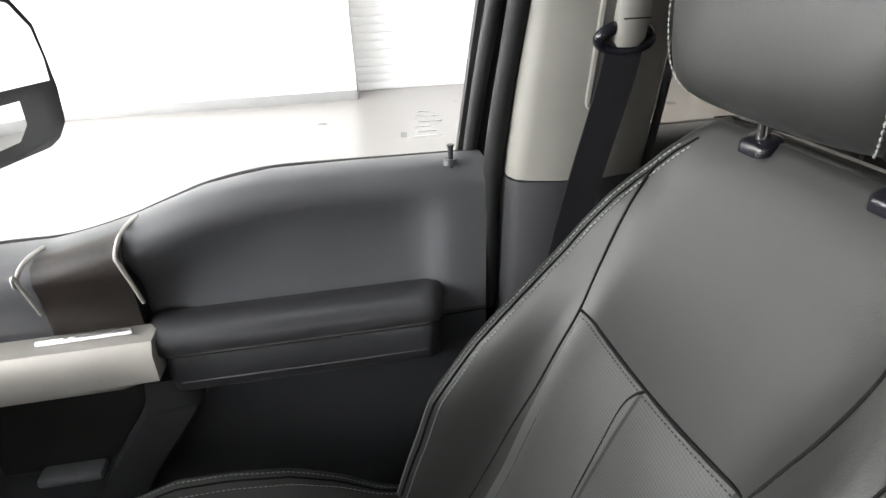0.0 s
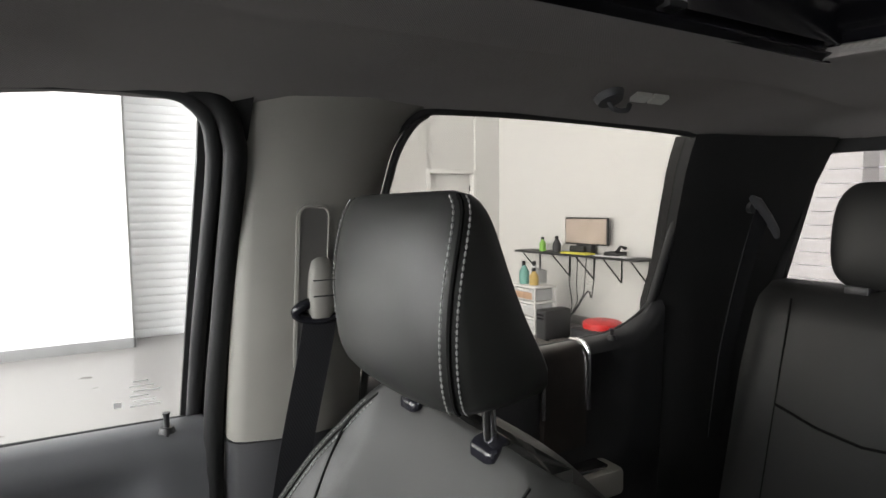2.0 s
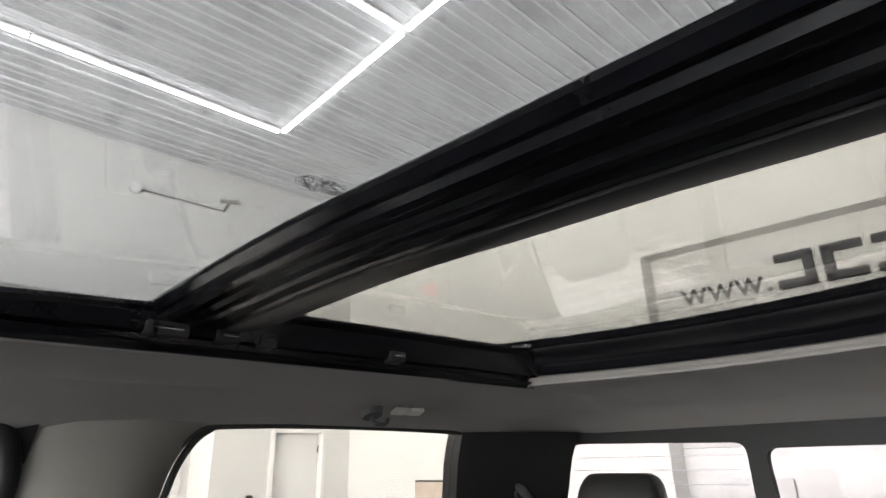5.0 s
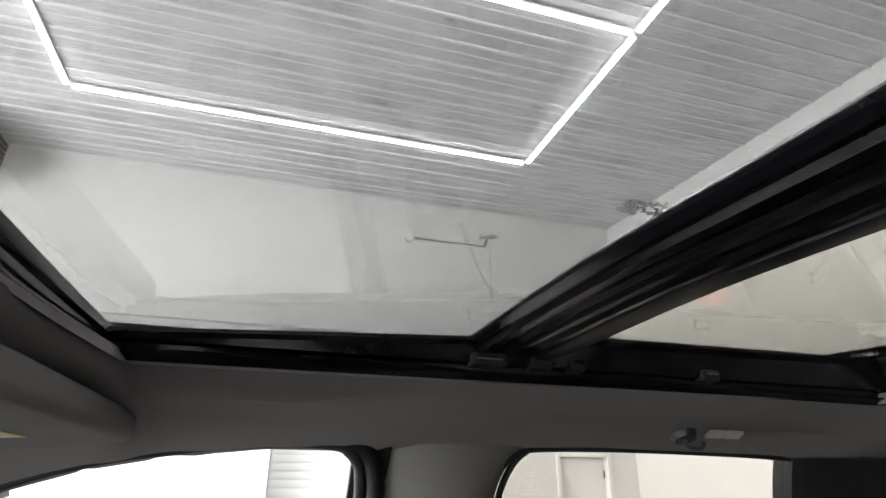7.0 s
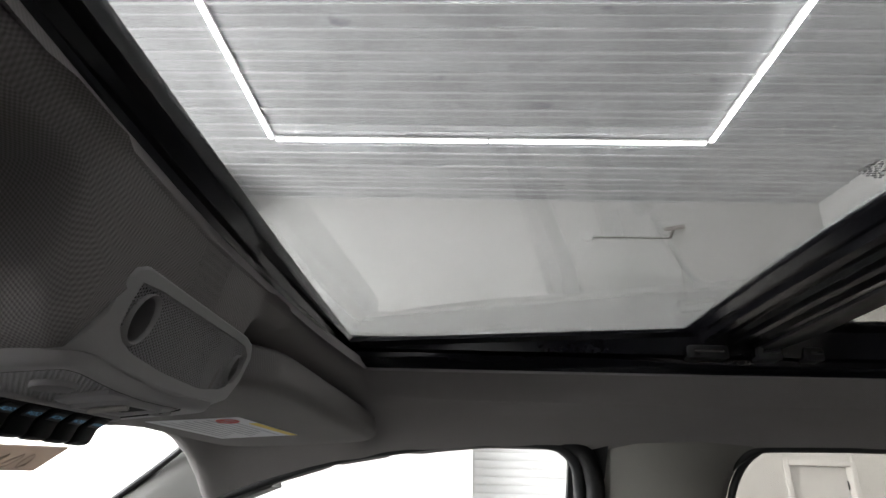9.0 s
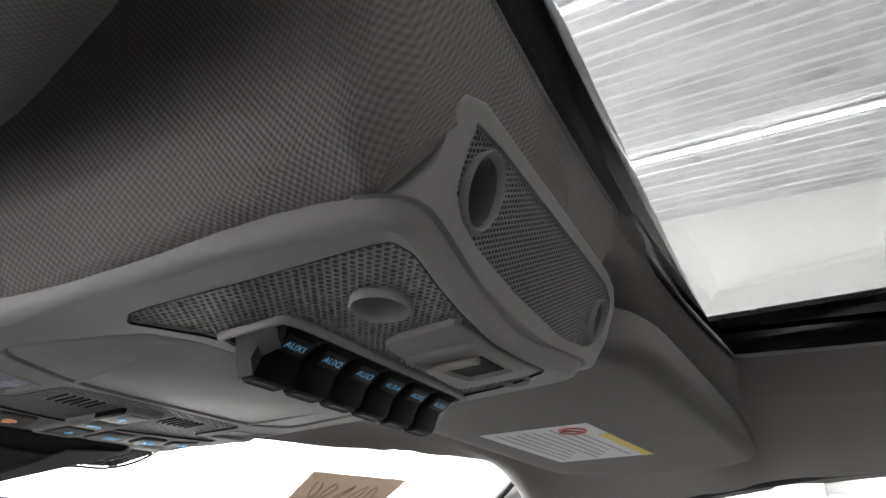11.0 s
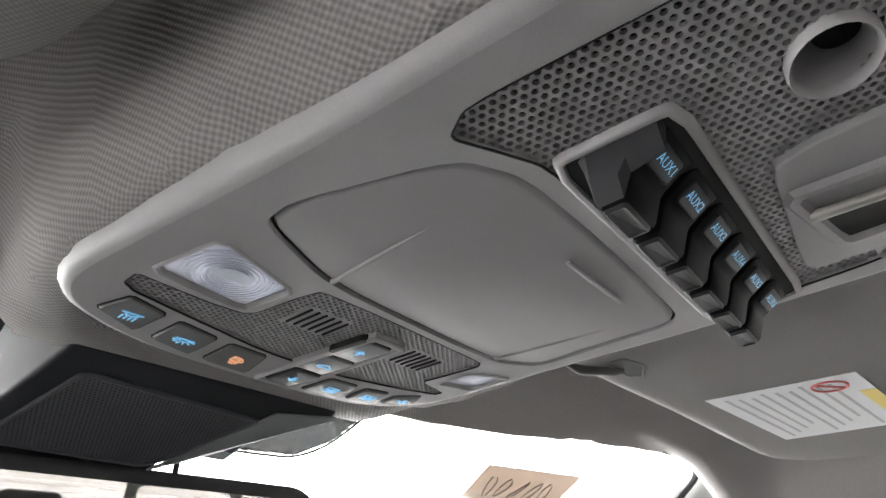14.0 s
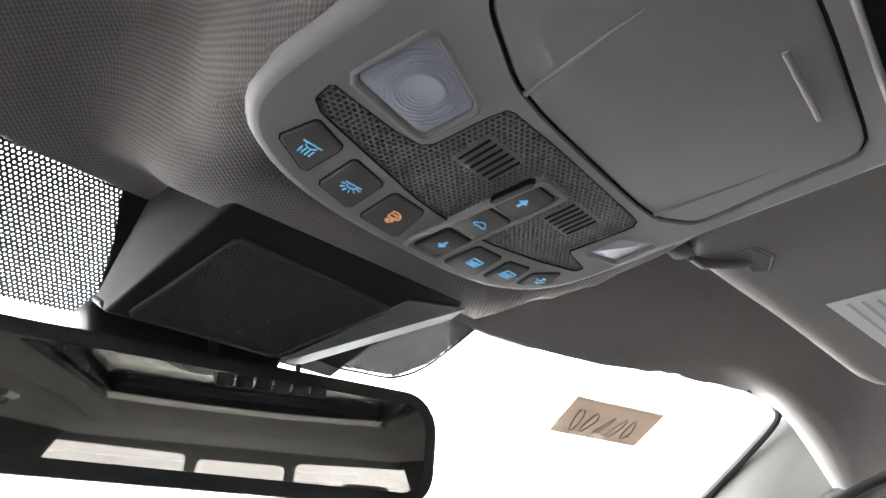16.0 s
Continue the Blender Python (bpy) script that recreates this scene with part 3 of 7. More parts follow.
for k in range(4):
    y0, y1 = 5.70 - 0.16 * k, 5.42 - 0.05 * k
    part("strand", tube(curve_pts([(5.12, y0, 0.95), (5.10, lerp(y0, y1, 0.2) + 0.03, 0.62 - 0.05 * k), (5.02, lerp(y0, y1, 0.6), 0.30 + 0.08 * k), (4.80, y1, 0.13 + 0.05 * k), (4.69, 5.30, 0.10 + 0.06 * k)], 6), 0.007, 6), RUBBER, t)
solid("storage_box", box((4.62, 4.72, 0), (4.95, 5.12, 0.15), 0.015), PLASTIC_SOFT, "low grey storage box on the floor", "box")


# the rear wall stands slightly askew to the truck, and what is fixed to it follows
def askew(obs):
    for ob in obs:
        if ob.type == "MESH":
            for v in ob.data.vertices:
                if v.co.x > 4.7:
                    v.co.x += 0.09 * (7.5 - v.co.y)
        askew(ob.children)


ON_WALL = ("wall_north", "header_panel", "door_2", "wall_sign", "baseboard", "wall_shelf", "monitor", "desk_phone", "spray_bottle", "paper_pad", "card_box")
askew([ob for ob in scene.objects if ob.parent is None and ob.name.split(".")[0] in ON_WALL])

# wall bracket with cable and the heater under the ceiling
t = thing("camera_bracket", (2.3, 7.5, 5.2), "white conduit with round box and small camera on the wall", "conduit")
part("round_box", tube([(1.70, 7.5, 5.22), (1.70, 7.44, 5.22), (1.70, 7.43, 5.22)], [0.075, 0.075, 0.05], 20), DOOR_WHITE, t)
part("pipe", tube([(1.70, 7.47, 5.22), (2.9, 7.47, 5.22)], 0.011, 8), PILLAR_GREY, t)
part("camera_arm", tube([(2.92, 7.48, 5.23), (2.92, 7.34, 5.30)], 0.022, 8), PILLAR_GREY, t)
part("camera_body", tube([(2.80, 7.34, 5.31), (3.08, 7.32, 5.35)], 0.03, 12), SATIN, t)
part("cable", tube([(3.02, 7.48, 5.2), (3.02, 7.48, 4.25)], 0.005, 6), PILLAR_GREY, t)
t = thing("unit_heater", (-3.95, 6.95, 5.2), "beige unit heater hung under the ceiling", "heater")
part("body", box((-4.45, 6.55, 5.2), (-3.62, 7.3, 5.72), 0.02), mat("beige_enamel", (0.50, 0.45, 0.36), 0.5), t)
for k in range(7):
    part("louver", box((-3.64, 6.62, 5.25 + 0.065 * k), (-3.60, 7.22, 5.28 + 0.065 * k), 0.004), PLASTIC_BLACK, t)
for xx in (-4.35, -3.75):
    part("hanger", tube([(xx, 6.9, 5.7), (xx, 6.9, CEIL)], 0.012, 6), SATIN, t)

# LED tubes on the ceiling
LA, LB, LY = -2.62, 2.93, 5.84


def tube_light(a, b):
    c = [(p + q) / 2 for p, q in zip(a, b)]
    t = thing("ceiling_light", (c[0], c[1], CEIL), "white LED tube on the ribbed ceiling", "tube light", "LED tubes on the ceiling")
    d = 0 if abs(b[0] - a[0]) > abs(b[1] - a[1]) else 1
    lo, hi = [min(p, q) for p, q in zip(a, b)], [max(p, q) for p, q in zip(a, b)]
    lo[1 - d] -= 0.034
    hi[1 - d] += 0.034
    lo[d] += 0.012
    hi[d] -= 0.012
    lo2, hi2 = lo[:2], hi[:2]
    lo[1 - d] += 0.004
    hi[1 - d] -= 0.004
    part("housing", box((*lo2, CEIL - 0.045), (*hi2, CEIL - 0.016), 0.004, 1), DOOR_WHITE, t)
    part("diffuser", box((*lo[:2], CEIL - 0.070), (*hi[:2], CEIL - 0.047), 0.008, 2), TUBE, t)


for k in range(4):
    yy = LY - 2.54 * k
    mid = (LA + LB) / 2
    tube_light((LA + 0.04, yy, 0), (mid, yy, 0))
    tube_light((mid, yy, 0), (LB - 0.04, yy, 0))
    if k < 3:
        for xx in (LA, LB):
            tube_light((xx, yy - 0.02, 0), (xx, yy - 1.265, 0))
            tube_light((xx, yy - 1.265, 0), (xx, yy - 2.51, 0))


# ---- the truck's cab ----
OX0, OX1, OY = -0.260, 0.86, 0.42      # opening of the headliner for the glass roof
FRONT_EDGE = [(0.0, -0.706), (0.16, -0.704), (0.20, -0.7015), (0.25, -0.6975), (0.30, -0.6925), (0.36, -0.683), (0.40, -0.672), (0.44, -0.6595), (0.47, -0.6525), (0.50, -0.648), (0.56, -0.6385), (0.62, -0.632), (0.70, -0.626), (0.75, -0.634)]
ROOF_Z = [(-0.705, 1.747), (-0.633, 1.772), (-0.605, 1.778), (-0.575, 1.793), (-0.545, 1.812), (-0.52, 1.826), (-0.49, 1.830), (-0.40, 1.830), (-0.36, 1.820), (-0.33, 1.814), (-0.31, 1.815), (-0.29, 1.822), (-0.268, 1.836),
          (-0.2, 1.836), (0.2, 1.838), (0.86, 1.843), (1.0, 1.835), (1.2, 1.802), (1.31, 1.765)]
SIDE_Z = [(-0.70, 1.60), (-0.48, 1.690), (-0.35, 1.729), (-0.244, 1.748), (-0.094, 1.762), (0.5, 1.775), (0.95, 1.768), (1.05, 1.750), (1.31, 1.752)]


CONSOLE_EDGE = [(-0.60, 0.094), (-0.58, 0.100), (-0.553, 0.1045), (-0.507, 0.100), (-0.444, 0.093), (-0.389, 0.090), (-0.345, 0.086), (-0.32, 0.082), (-0.29, 0.078)]
BEAD = [(0.42, 0.0), (0.43, 0.0065), (0.44, 0.0120), (0.455, 0.0185), (0.47, 0.0230), (0.485, 0.0268), (0.493, 0.0270), (0.50, 0.0215), (0.53, 0.0228), (0.56, 0.0260), (0.58, 0.0290)]


def glass_y(z):
    return 0.886 - (z - 1.37) * 0.45


def bow(y):
    return 1 - min(1.0, (y / 0.42) ** 2)


def roof_point(x, y):
    """The headliner's underside."""
    a, s = abs(y), 1 if y >= 0 else -1
    z = table(ROOF_Z, x)
    ze = table(SIDE_Z, x)
    ye = glass_y(ze) - 0.004
    k_ = ease((-0.57 - x) / 0.055)
    ze, ye = lerp(ze, 1.768, k_), lerp(ye, 0.768, k_)
    shift = 0.033 * bow(y) * max(0.0, min((0.0 - x) / (0.0 - OX0), (x + 0.36) / (OX0 + 0.36)))
    xe = x - shift
    if a < 0.2:
        z = table(ROOF_Z, lerp(xe, x, ease((x + 0.274) / 0.012)))
    side = table(CONSOLE_EDGE, xe)
    fall = z - (1.732 + 0.10 * (xe + 0.4) + 0.0045)
    late = ease((-0.064 - y) / 0.012)
    drop = fall * ease((side + 0.040 - a) / 0.036) * ease((lerp(-0.291, -0.292, late) - xe) / lerp(0.028, 0.016, late)) * ease((x + 0.70) / 0.08)
    drop -= 0.048 * ease((0.072 - a) / 0.02) * ease((-0.300 - xe) / 0.015) * ease((x + 0.585) / 0.02)
    if a > 0.425:
        plain = 0.026 * ease((a - 0.425) / 0.155) + 0.008 * math.sin(math.pi * min(1.0, (a - 0.42) / 0.14)) * ease((x + 0.32) / 0.06)
        roll = lerp(plain, table(BEAD, a), ease((x + 0.27) / 0.12))
        z1 = z - roll * (1 - k_) * (1 - ease((x - 1.0) / 0.25))
        if a > 0.58:
            t = (a - 0.58) / 0.17
            return Vector((x, s * lerp(0.58, ye, t), lerp(z1, ze, t ** 1.25) + 0.006 * math.sin(math.pi * min(1, t))))
        z = z1
    x += 0.085 * bow(y) * max(0.0, min((x - 0.4) / (OX1 - 0.4), (1.25 - x) / (1.25 - OX1))) - shift
    return Vector((x, y, z - drop))


ys = [0, 0.04, 0.08, 0.095, 0.107, 0.115, 0.123, 0.131, 0.146, 0.16, 0.20, 0.25, 0.30, 0.36, 0.40, 0.42, 0.43, 0.44, 0.455, 0.47, 0.485, 0.493, 0.50, 0.53, 0.56, 0.58, 0.595, 0.62, 0.66, 0.70, 0.735, 0.75]
ys = [-v for v in ys[:0:-1]] + ys
us = [1 - (1 - i / 34) ** 1.5 for i in range(35)]
bm = bmesh.new()
grid = []
xs_rear = [OX0, -0.255, -0.235, -0.2, -0.1, 0.0, 0.1, 0.2, 0.3, 0.4, 0.5, 0.6, 0.7, 0.8, 0.84, OX1, 0.88, 0.92, 1.0, 1.05, 1.1, 1.15, 1.2, 1.25, 1.29, 1.31]
for i in range(34):
    grid.append([roof_point(lerp(table(FRONT_EDGE, abs(y)), OX0, us[i]), y) for y in ys])
for x in xs_rear:
    grid.append([roof_point(x, y) for y in ys])
rowx = [lerp(-0.70, OX0, us[i]) for i in range(34)] + xs_rear
vv = [[bm.verts.new(p) for p in row] for row in grid]
# cloth coordinates in metres along the sheet
cloth = bm.loops.layers.uv.new("cloth")
fix = ys.index(0.40)
run_u, run_v = [0.0], []
for r0, r1 in zip(grid, grid[1:]):
    run_u.append(run_u[-1] + (r1[fix] - r0[fix]).length)
for row in grid:
    acc = [0.0]
    for p, q in zip(row, row[1:]):
        acc.append(acc[-1] + (q - p).length)
    mid_ = len(ys) - 1 - fix
    run_v.append([a - (acc[mid_] if j <= len(ys) // 2 else acc[fix]) for j, a in enumerate(acc)])
for i in range(len(vv) - 1):
    for j in range(len(ys) - 1):
        xm = (rowx[i] + rowx[i + 1]) / 2
        ym = (ys[j] + ys[j + 1]) / 2
        if OX0 < xm < OX1 and abs(ym) < OY:
            continue
        fc = bm.faces.new((vv[i][j], vv[i][j + 1], vv[i + 1][j + 1], vv[i + 1][j]))
        for lp_, (a_, b_) in zip(fc.loops, ((i, j), (i, j + 1), (i + 1, j + 1), (i + 1, j))):
            lp_[cloth].uv = (run_u[a_], run_v[a_][b_])
# turned-up lip round the opening and along the outer rim
rim = [e for e in bm.edges if len(e.link_faces) == 1]
ret = bmesh.ops.extrude_edge_only(bm, edges=rim)
for g in ret["geom"]:
    if isinstance(g, bmesh.types.BMVert):
        inner = abs(g.co.y) < 0.5 and -0.3 < g.co.x < 1.0
        g.co.z += 0.016 if inner else 0.03
        if inner:
            c = Vector((0.29, 0, 0))
            g.co.x += 0.008 * (1 if g.co.x > 0.29 and abs(g.co.x - OX1 - 0.085 * bow(g.co.y)) < 0.02 else (-1 if abs(g.co.x - OX0 + 0.033 * bow(g.co.y)) < 0.01 else 0))
            g.co.y += 0.008 * ((1 if g.co.y > 0 else -1) if abs(abs(g.co.y) - OY) < 0.01 else 0)
bmesh.ops.bevel(bm, geom=[e for e in bm.edges if len(e.link_faces) == 2 and e.calc_face_angle(0) > 0.9], offset=0.005, segments=3, profile=0.5, affect="EDGES")
solid("ceiling_headliner", bm, FABRIC, "dark grey woven fabric headliner round the glass roof", "headliner", "structure", smooth=60)

# outer roof skin, closing the cab above the headliner
bm = bmesh.new()
ring = lambda x0, x1, yy, z: [(x0, -yy, z), (x1, -yy, z), (x1, yy, z), (x0, yy, z)]
loft([ring(-0.33, 1.00, 0.465, 1.893), ring(-0.50, 1.30, 0.60, 1.888), ring(-0.575, 1.40, 0.70, 1.85), ring(-0.60, 1.46, 0.74, 1.80)], caps=False, bm=bm)
solid("roof_skin", bm, PAINT, "dark painted metal roof round the glass panels", "car roof", "structure")

# glass roof: frame rails, cross bar, two panes
def zg(x):
    return 1.872 + min(0.0285, 0.053 * (x + 0.272)) + 0.010 * max(0.0, x - 0.265)


roof = thing("panoramic_roof", (0.27, 0, 1.88), "two-pane panoramic glass roof in a black frame", "sunroof")
for s in (1, -1):
    rings = []
    for k in range(25):
        x = lerp(-0.285, 0.90, k / 24)
        z = zg(x)
        sag = 0.007 * math.sin(math.pi * max(0, min(1, (x + 0.25) / 0.42)))
        wd = 0.020 * ease((x - 0.27) / 0.05)
        prof = [(0.432, 1.838), (0.422, 1.840), (0.417, 1.844), (0.411, 1.847 + sag), (0.409, 1.850 + sag), (0.419, 1.853 + sag), (0.418, 1.860), (0.407, 1.862), (0.405 - 0.5 * wd, z - 0.009), (0.399 - wd, z - 0.004), (0.399 - wd, z + 0.001), (0.45, z + 0.002), (0.45, 1.840)]
        rings.append([(x, s * y, zz) for y, zz in prof])
    part("side_rail", loft(rings), GLOSS_BLACK, roof, smooth=25)
    for xx, w in ((0.17, 0.05), (0.245, 0.03), (0.30, 0.022), (0.52, 0.03), (0.155, 0.012)):
        bmx = box((xx - w / 2, s * 0.398, 1.857), (xx + w / 2, s * 0.425, 1.874), 0.003)
        part("slide_block", bmx, PLASTIC_BLACK, roof)
        part("slide_pin", tube([(xx - w / 3, s * 0.397, 1.866), (xx + w / 3, s * 0.397, 1.866)], 0.0022, 8), CHROME, roof)
YR = [-0.45, -0.42, -0.36, -0.3, -0.22, -0.15, -0.07, 0, 0.07, 0.15, 0.22, 0.3, 0.36, 0.42, 0.45]
prof = [(-0.262, 1.838), (-0.274, 1.841), (-0.271, 1.849), (-0.283, 1.851), (-0.280, 1.860), (-0.274, 1.862), (-0.277, 1.867), (-0.278, 1.873), (-0.36, 1.876), (-0.36, 1.838)]
part("front_rail", loft([[(x - bow(y) * lerp(0.034, 0.006, min(1.0, (z - 1.838) / 0.03)) if x > -0.32 else x - 0.02, y, z) for x, z in prof] for y in YR]), GLOSS_BLACK, roof, smooth=25)
# the bar between the panes bends back towards the driver's side: ribbed gloss front, plain satin rear panel
BAR_F = [(-0.45, 0.196), (-0.2, 0.177), (-0.09, 0.168), (0.015, 0.158), (0.085, 0.152), (0.2, 0.148), (0.42, 0.147)]
BAR_R = [(-0.45, 0.385), (-0.236, 0.358), (-0.146, 0.343), (-0.04, 0.334), (0.03, 0.325), (0.1, 0.318), (0.2, 0.316), (0.42, 0.322)]
bar_x = lambda k, y: lerp(table(BAR_F, y), table(BAR_R, y), k)
YB = [lerp(-0.45, 0.45, k / 30) for k in range(31)]
prof = [(0.0, 1.8975), (0.01, 1.893), (0.05, 1.8865), (0.085, 1.8855), (0.10, 1.879), (0.15, 1.8775), (0.22, 1.8815), (0.255, 1.883), (0.29, 1.8795), (0.30, 1.8735), (0.335, 1.8725), (0.36, 1.8765), (0.40, 1.8775), (0.44, 1.8735), (0.50, 1.8735), (0.52, 1.905), (0.05, 1.905)]
part("cross_bar", loft([[(bar_x(k, y), y, z) for k, z in prof] for y in YB]), GLOSS_BLACK, roof, smooth=25)
prof = [(0.505, 1.8735), (0.51, 1.8712), (0.53, 1.8702), (0.62, 1.8715), (0.75, 1.8775), (0.88, 1.8858), (0.97, 1.8925), (1.0, 1.8965), (1.0, 1.904), (0.53, 1.905)]
part("bar_panel", loft([[(bar_x(k, y), y, z) for k, z in prof] for y in YB]), BAR_SATIN, roof, "satin charcoal bar cover", smooth=40)
prof = [(0.79, 1.920), (0.80, 1.905), (0.83, 1.897), (0.845, 1.885), (0.87, 1.878), (0.885, 1.862), (0.90, 1.861), (0.92, 1.90), (0.90, 1.925)]
part("rear_rail", loft([[(x + 0.085 * bow(y), y, z) for x, z in prof] for y in YR]), GLOSS_BLACK, roof, smooth=25)
prof = [(0.865, 1.852), (0.868, 1.847), (0.876, 1.845), (0.884, 1.848), (0.887, 1.855), (0.884, 1.861), (0.874, 1.862), (0.866, 1.858)]
part("shade_roll", loft([[(x + 0.085 * bow(y) - 0.005, y, z) for x, z in prof] for y in (-0.40, -0.3, -0.2, -0.1, 0, 0.1, 0.2, 0.3, 0.40)]), VISOR_CLOTH, roof, "pale rolled-up fabric sunshade edge")


def pane(x0, x1, yy, r=0.03):
    pts = rounded(x0, -yy, x1, yy, r, 6)
    return loft([[(u, v, zg(u) + 0.001 + w) for u, v in pts] for w in (0.0, 0.004)])


part("glass_pane", pane(-0.305, 0.24, 0.412, 0.01), GLASS_ROOF, roof, "tinted front roof glass", smooth=30)
part("glass_pane", pane(0.31, 0.90, 0.412, 0.05), GLASS_ROOF_REAR, roof, "tinted rear roof glass", smooth=30)
# rounded inner corners of the rear pane
for sx, sy in ((1, 1), (1, -1), (-1, 1), (-1, -1)):
    cx, cy, r = (0.792 if sx > 0 else (0.322 if sy > 0 else 0.375)), 0.380 * sy, 0.035
    pts = [(cx + sx * 0.006, cy + sy * 0.006)] + [(cx - sx * r + sx * r * math.cos(radians(a)), cy - sy * r + sy * r * math.sin(radians(a))) for a in range(0, 91, 15)]
    part("corner_mask", loft([[(u, v, zg(u) - 0.002 + w) for u, v in pts] for w in (0, 0.003)]), GLOSS_BLACK, roof)
# small print etched on the front pane, as bars
ETCH_GREY = mat("grey_etched_print", (0.20, 0.20, 0.21), 0.6, bump=0)
pick = random.Random(7)
bm = bmesh.new()
for k in range(8):
    x, end = 0.119 + 0.0012 * abs(k - 3), 0.160 - 0.0016 * abs(k - 5)
    while x < end:
        ln = pick.uniform(0.0012, 0.0045)
        if pick.random() < 0.75:
            box((x, 0.0045 + 0.003 * k, zg(x) + 0.0044), (x + ln, 0.0061 + 0.003 * k, zg(x) + 0.0048), bm=bm)
        x += ln + pick.uniform(0.0008, 0.0026)
part("etched_print", bm, ETCH_GREY, roof, "small grey print etched in the glass", smooth=0)

# windscreen
def ws(x, y, w=0.0):
    return Vector((x, y, 1.72 + 0.73 * (x + 0.723) - 0.05 * (abs(y) - 0.45) + w))


top = [(table(FRONT_EDGE, a), a) for a in (0.0, 0.1, 0.2, 0.25, 0.3, 0.36, 0.4, 0.44, 0.47, 0.5, 0.56, 0.62, 0.7)] + [(-0.628, 0.775), (-0.645, 0.81), (-0.70, 0.828)]
outl = [(x + 0.02, y) for x, y in top] + [(-1.45, 0.90)]
outl = outl + [(x, -y) for x, y in outl[::-1] if y > 0]
t = thing("window_1", (-1.0, 0, 1.3), "clear raked windscreen of the truck", "windscreen", "", "structure")
part("pane", loft([[ws(x, y, w) for x, y in outl] for w in (0.012, 0.016)]), GLASS_CLEAR, t)
# dotted black band of the windscreen beside the sensor cover
FRIT = mat("black_glass_print", (0.01, 0.01, 0.01), 0.5, bump=0)
for poly in ([(-0.70, -0.36), (-0.70, -0.092), (-0.7375, -0.080), (-0.7705, -0.073), (-0.783, -0.062), (-0.783, -0.122), (-0.76, -0.21), (-0.72, -0.36)], [(-0.680, 0.150), (-0.695, 0.205), (-0.7026, 0.189), (-0.745, 0.174), (-0.764, 0.153), (-0.772, 0.094), (-0.745, 0.104), (-0.7225, 0.112), (-0.703, 0.147)]):
    part("dotted_print", grille(poly, lambda u, v, w: ws(u, v, 0.008 - 0.1 * w), 0.0024 if poly[0][1] < 0 else 0.0015, 0.54 if poly[0][1] < 0 else 0.24, 0.0, turn=30), FRIT, t)
part("print_edge", tube(curve_pts([ws(u, v, 0.0075) for u, v in ((-0.695, 0.205), (-0.7026, 0.190), (-0.745, 0.1745), (-0.764, 0.1535), (-0.769, 0.125), (-0.7725, 0.094))], 5), 0.0011, 6), FRIT, t)
part("print_band", loft([[ws(u, v, w) for u, v in ((-0.685, -0.100), (-0.685, -0.03), (-0.79, -0.02), (-0.787, -0.064), (-0.7705, -0.077), (-0.7375, -0.086), (-0.705, -0.099))] for w in (0.0065, 0.0085)]), FRIT, t, "black printed edge band", smooth=0)
seal = curve_pts([ws(-0.624, 0.62, -0.004), ws(-0.620, 0.69, -0.006), ws(-0.623, 0.740, -0.010), ws(-0.645, 0.765, -0.010), ws(-0.70, 0.782, -0.010), ws(-0.75, 0.791, -0.010), ws(-1.0, 0.835, -0.010), ws(-1.4, 0.88, -0.010)], 6)
for s in (1, -1):
    part("seal", tube([(p.x, s * p.y, p.z) for p in seal], 0.006, 8), RUBBER, t)

# brown paper tag stuck to the glass, its number as loose strokes
t = thing("paper_tag", (-0.72, 0.45, 1.72), "small brown paper tag on the windscreen", "tag")
tag = [(-0.718, 0.367), (-0.698, 0.532), (-0.741, 0.533), (-0.757, 0.371)]
part("paper", loft([[ws(x, y, w) for x, y in tag] for w in (0.002, 0.004)]), TAG, t, smooth=0)
for k in range(5):
    cy = 0.395 + 0.025 * k
    cx = -0.738 + 0.0028 * k
    wav = [ws(cx + 0.012 * math.cos(a * 2.1 + k), cy + 0.008 * math.sin(a * 1.7 + 2 * k), 0.0015) for a in [0.4 * i for i in range(9)]]
    part("pen_stroke", tube(wav, 0.0009, 5), MARKER, t)


# ---- cab sides, built for one side and mirrored ----
def M(s, p):
    return Vector((p[0], s * p[1], p[2]))


def side_glass(s, name, pts, material, label):
    t = thing(name, (pts[0][0], s * 0.85, 1.3), label, "car window", "", "structure")
    part("pane", loft([[(x, s * (glass_y(z) + w), z) for x, z in pts] for w in (0.012, 0.016)]), material, t)
    return t


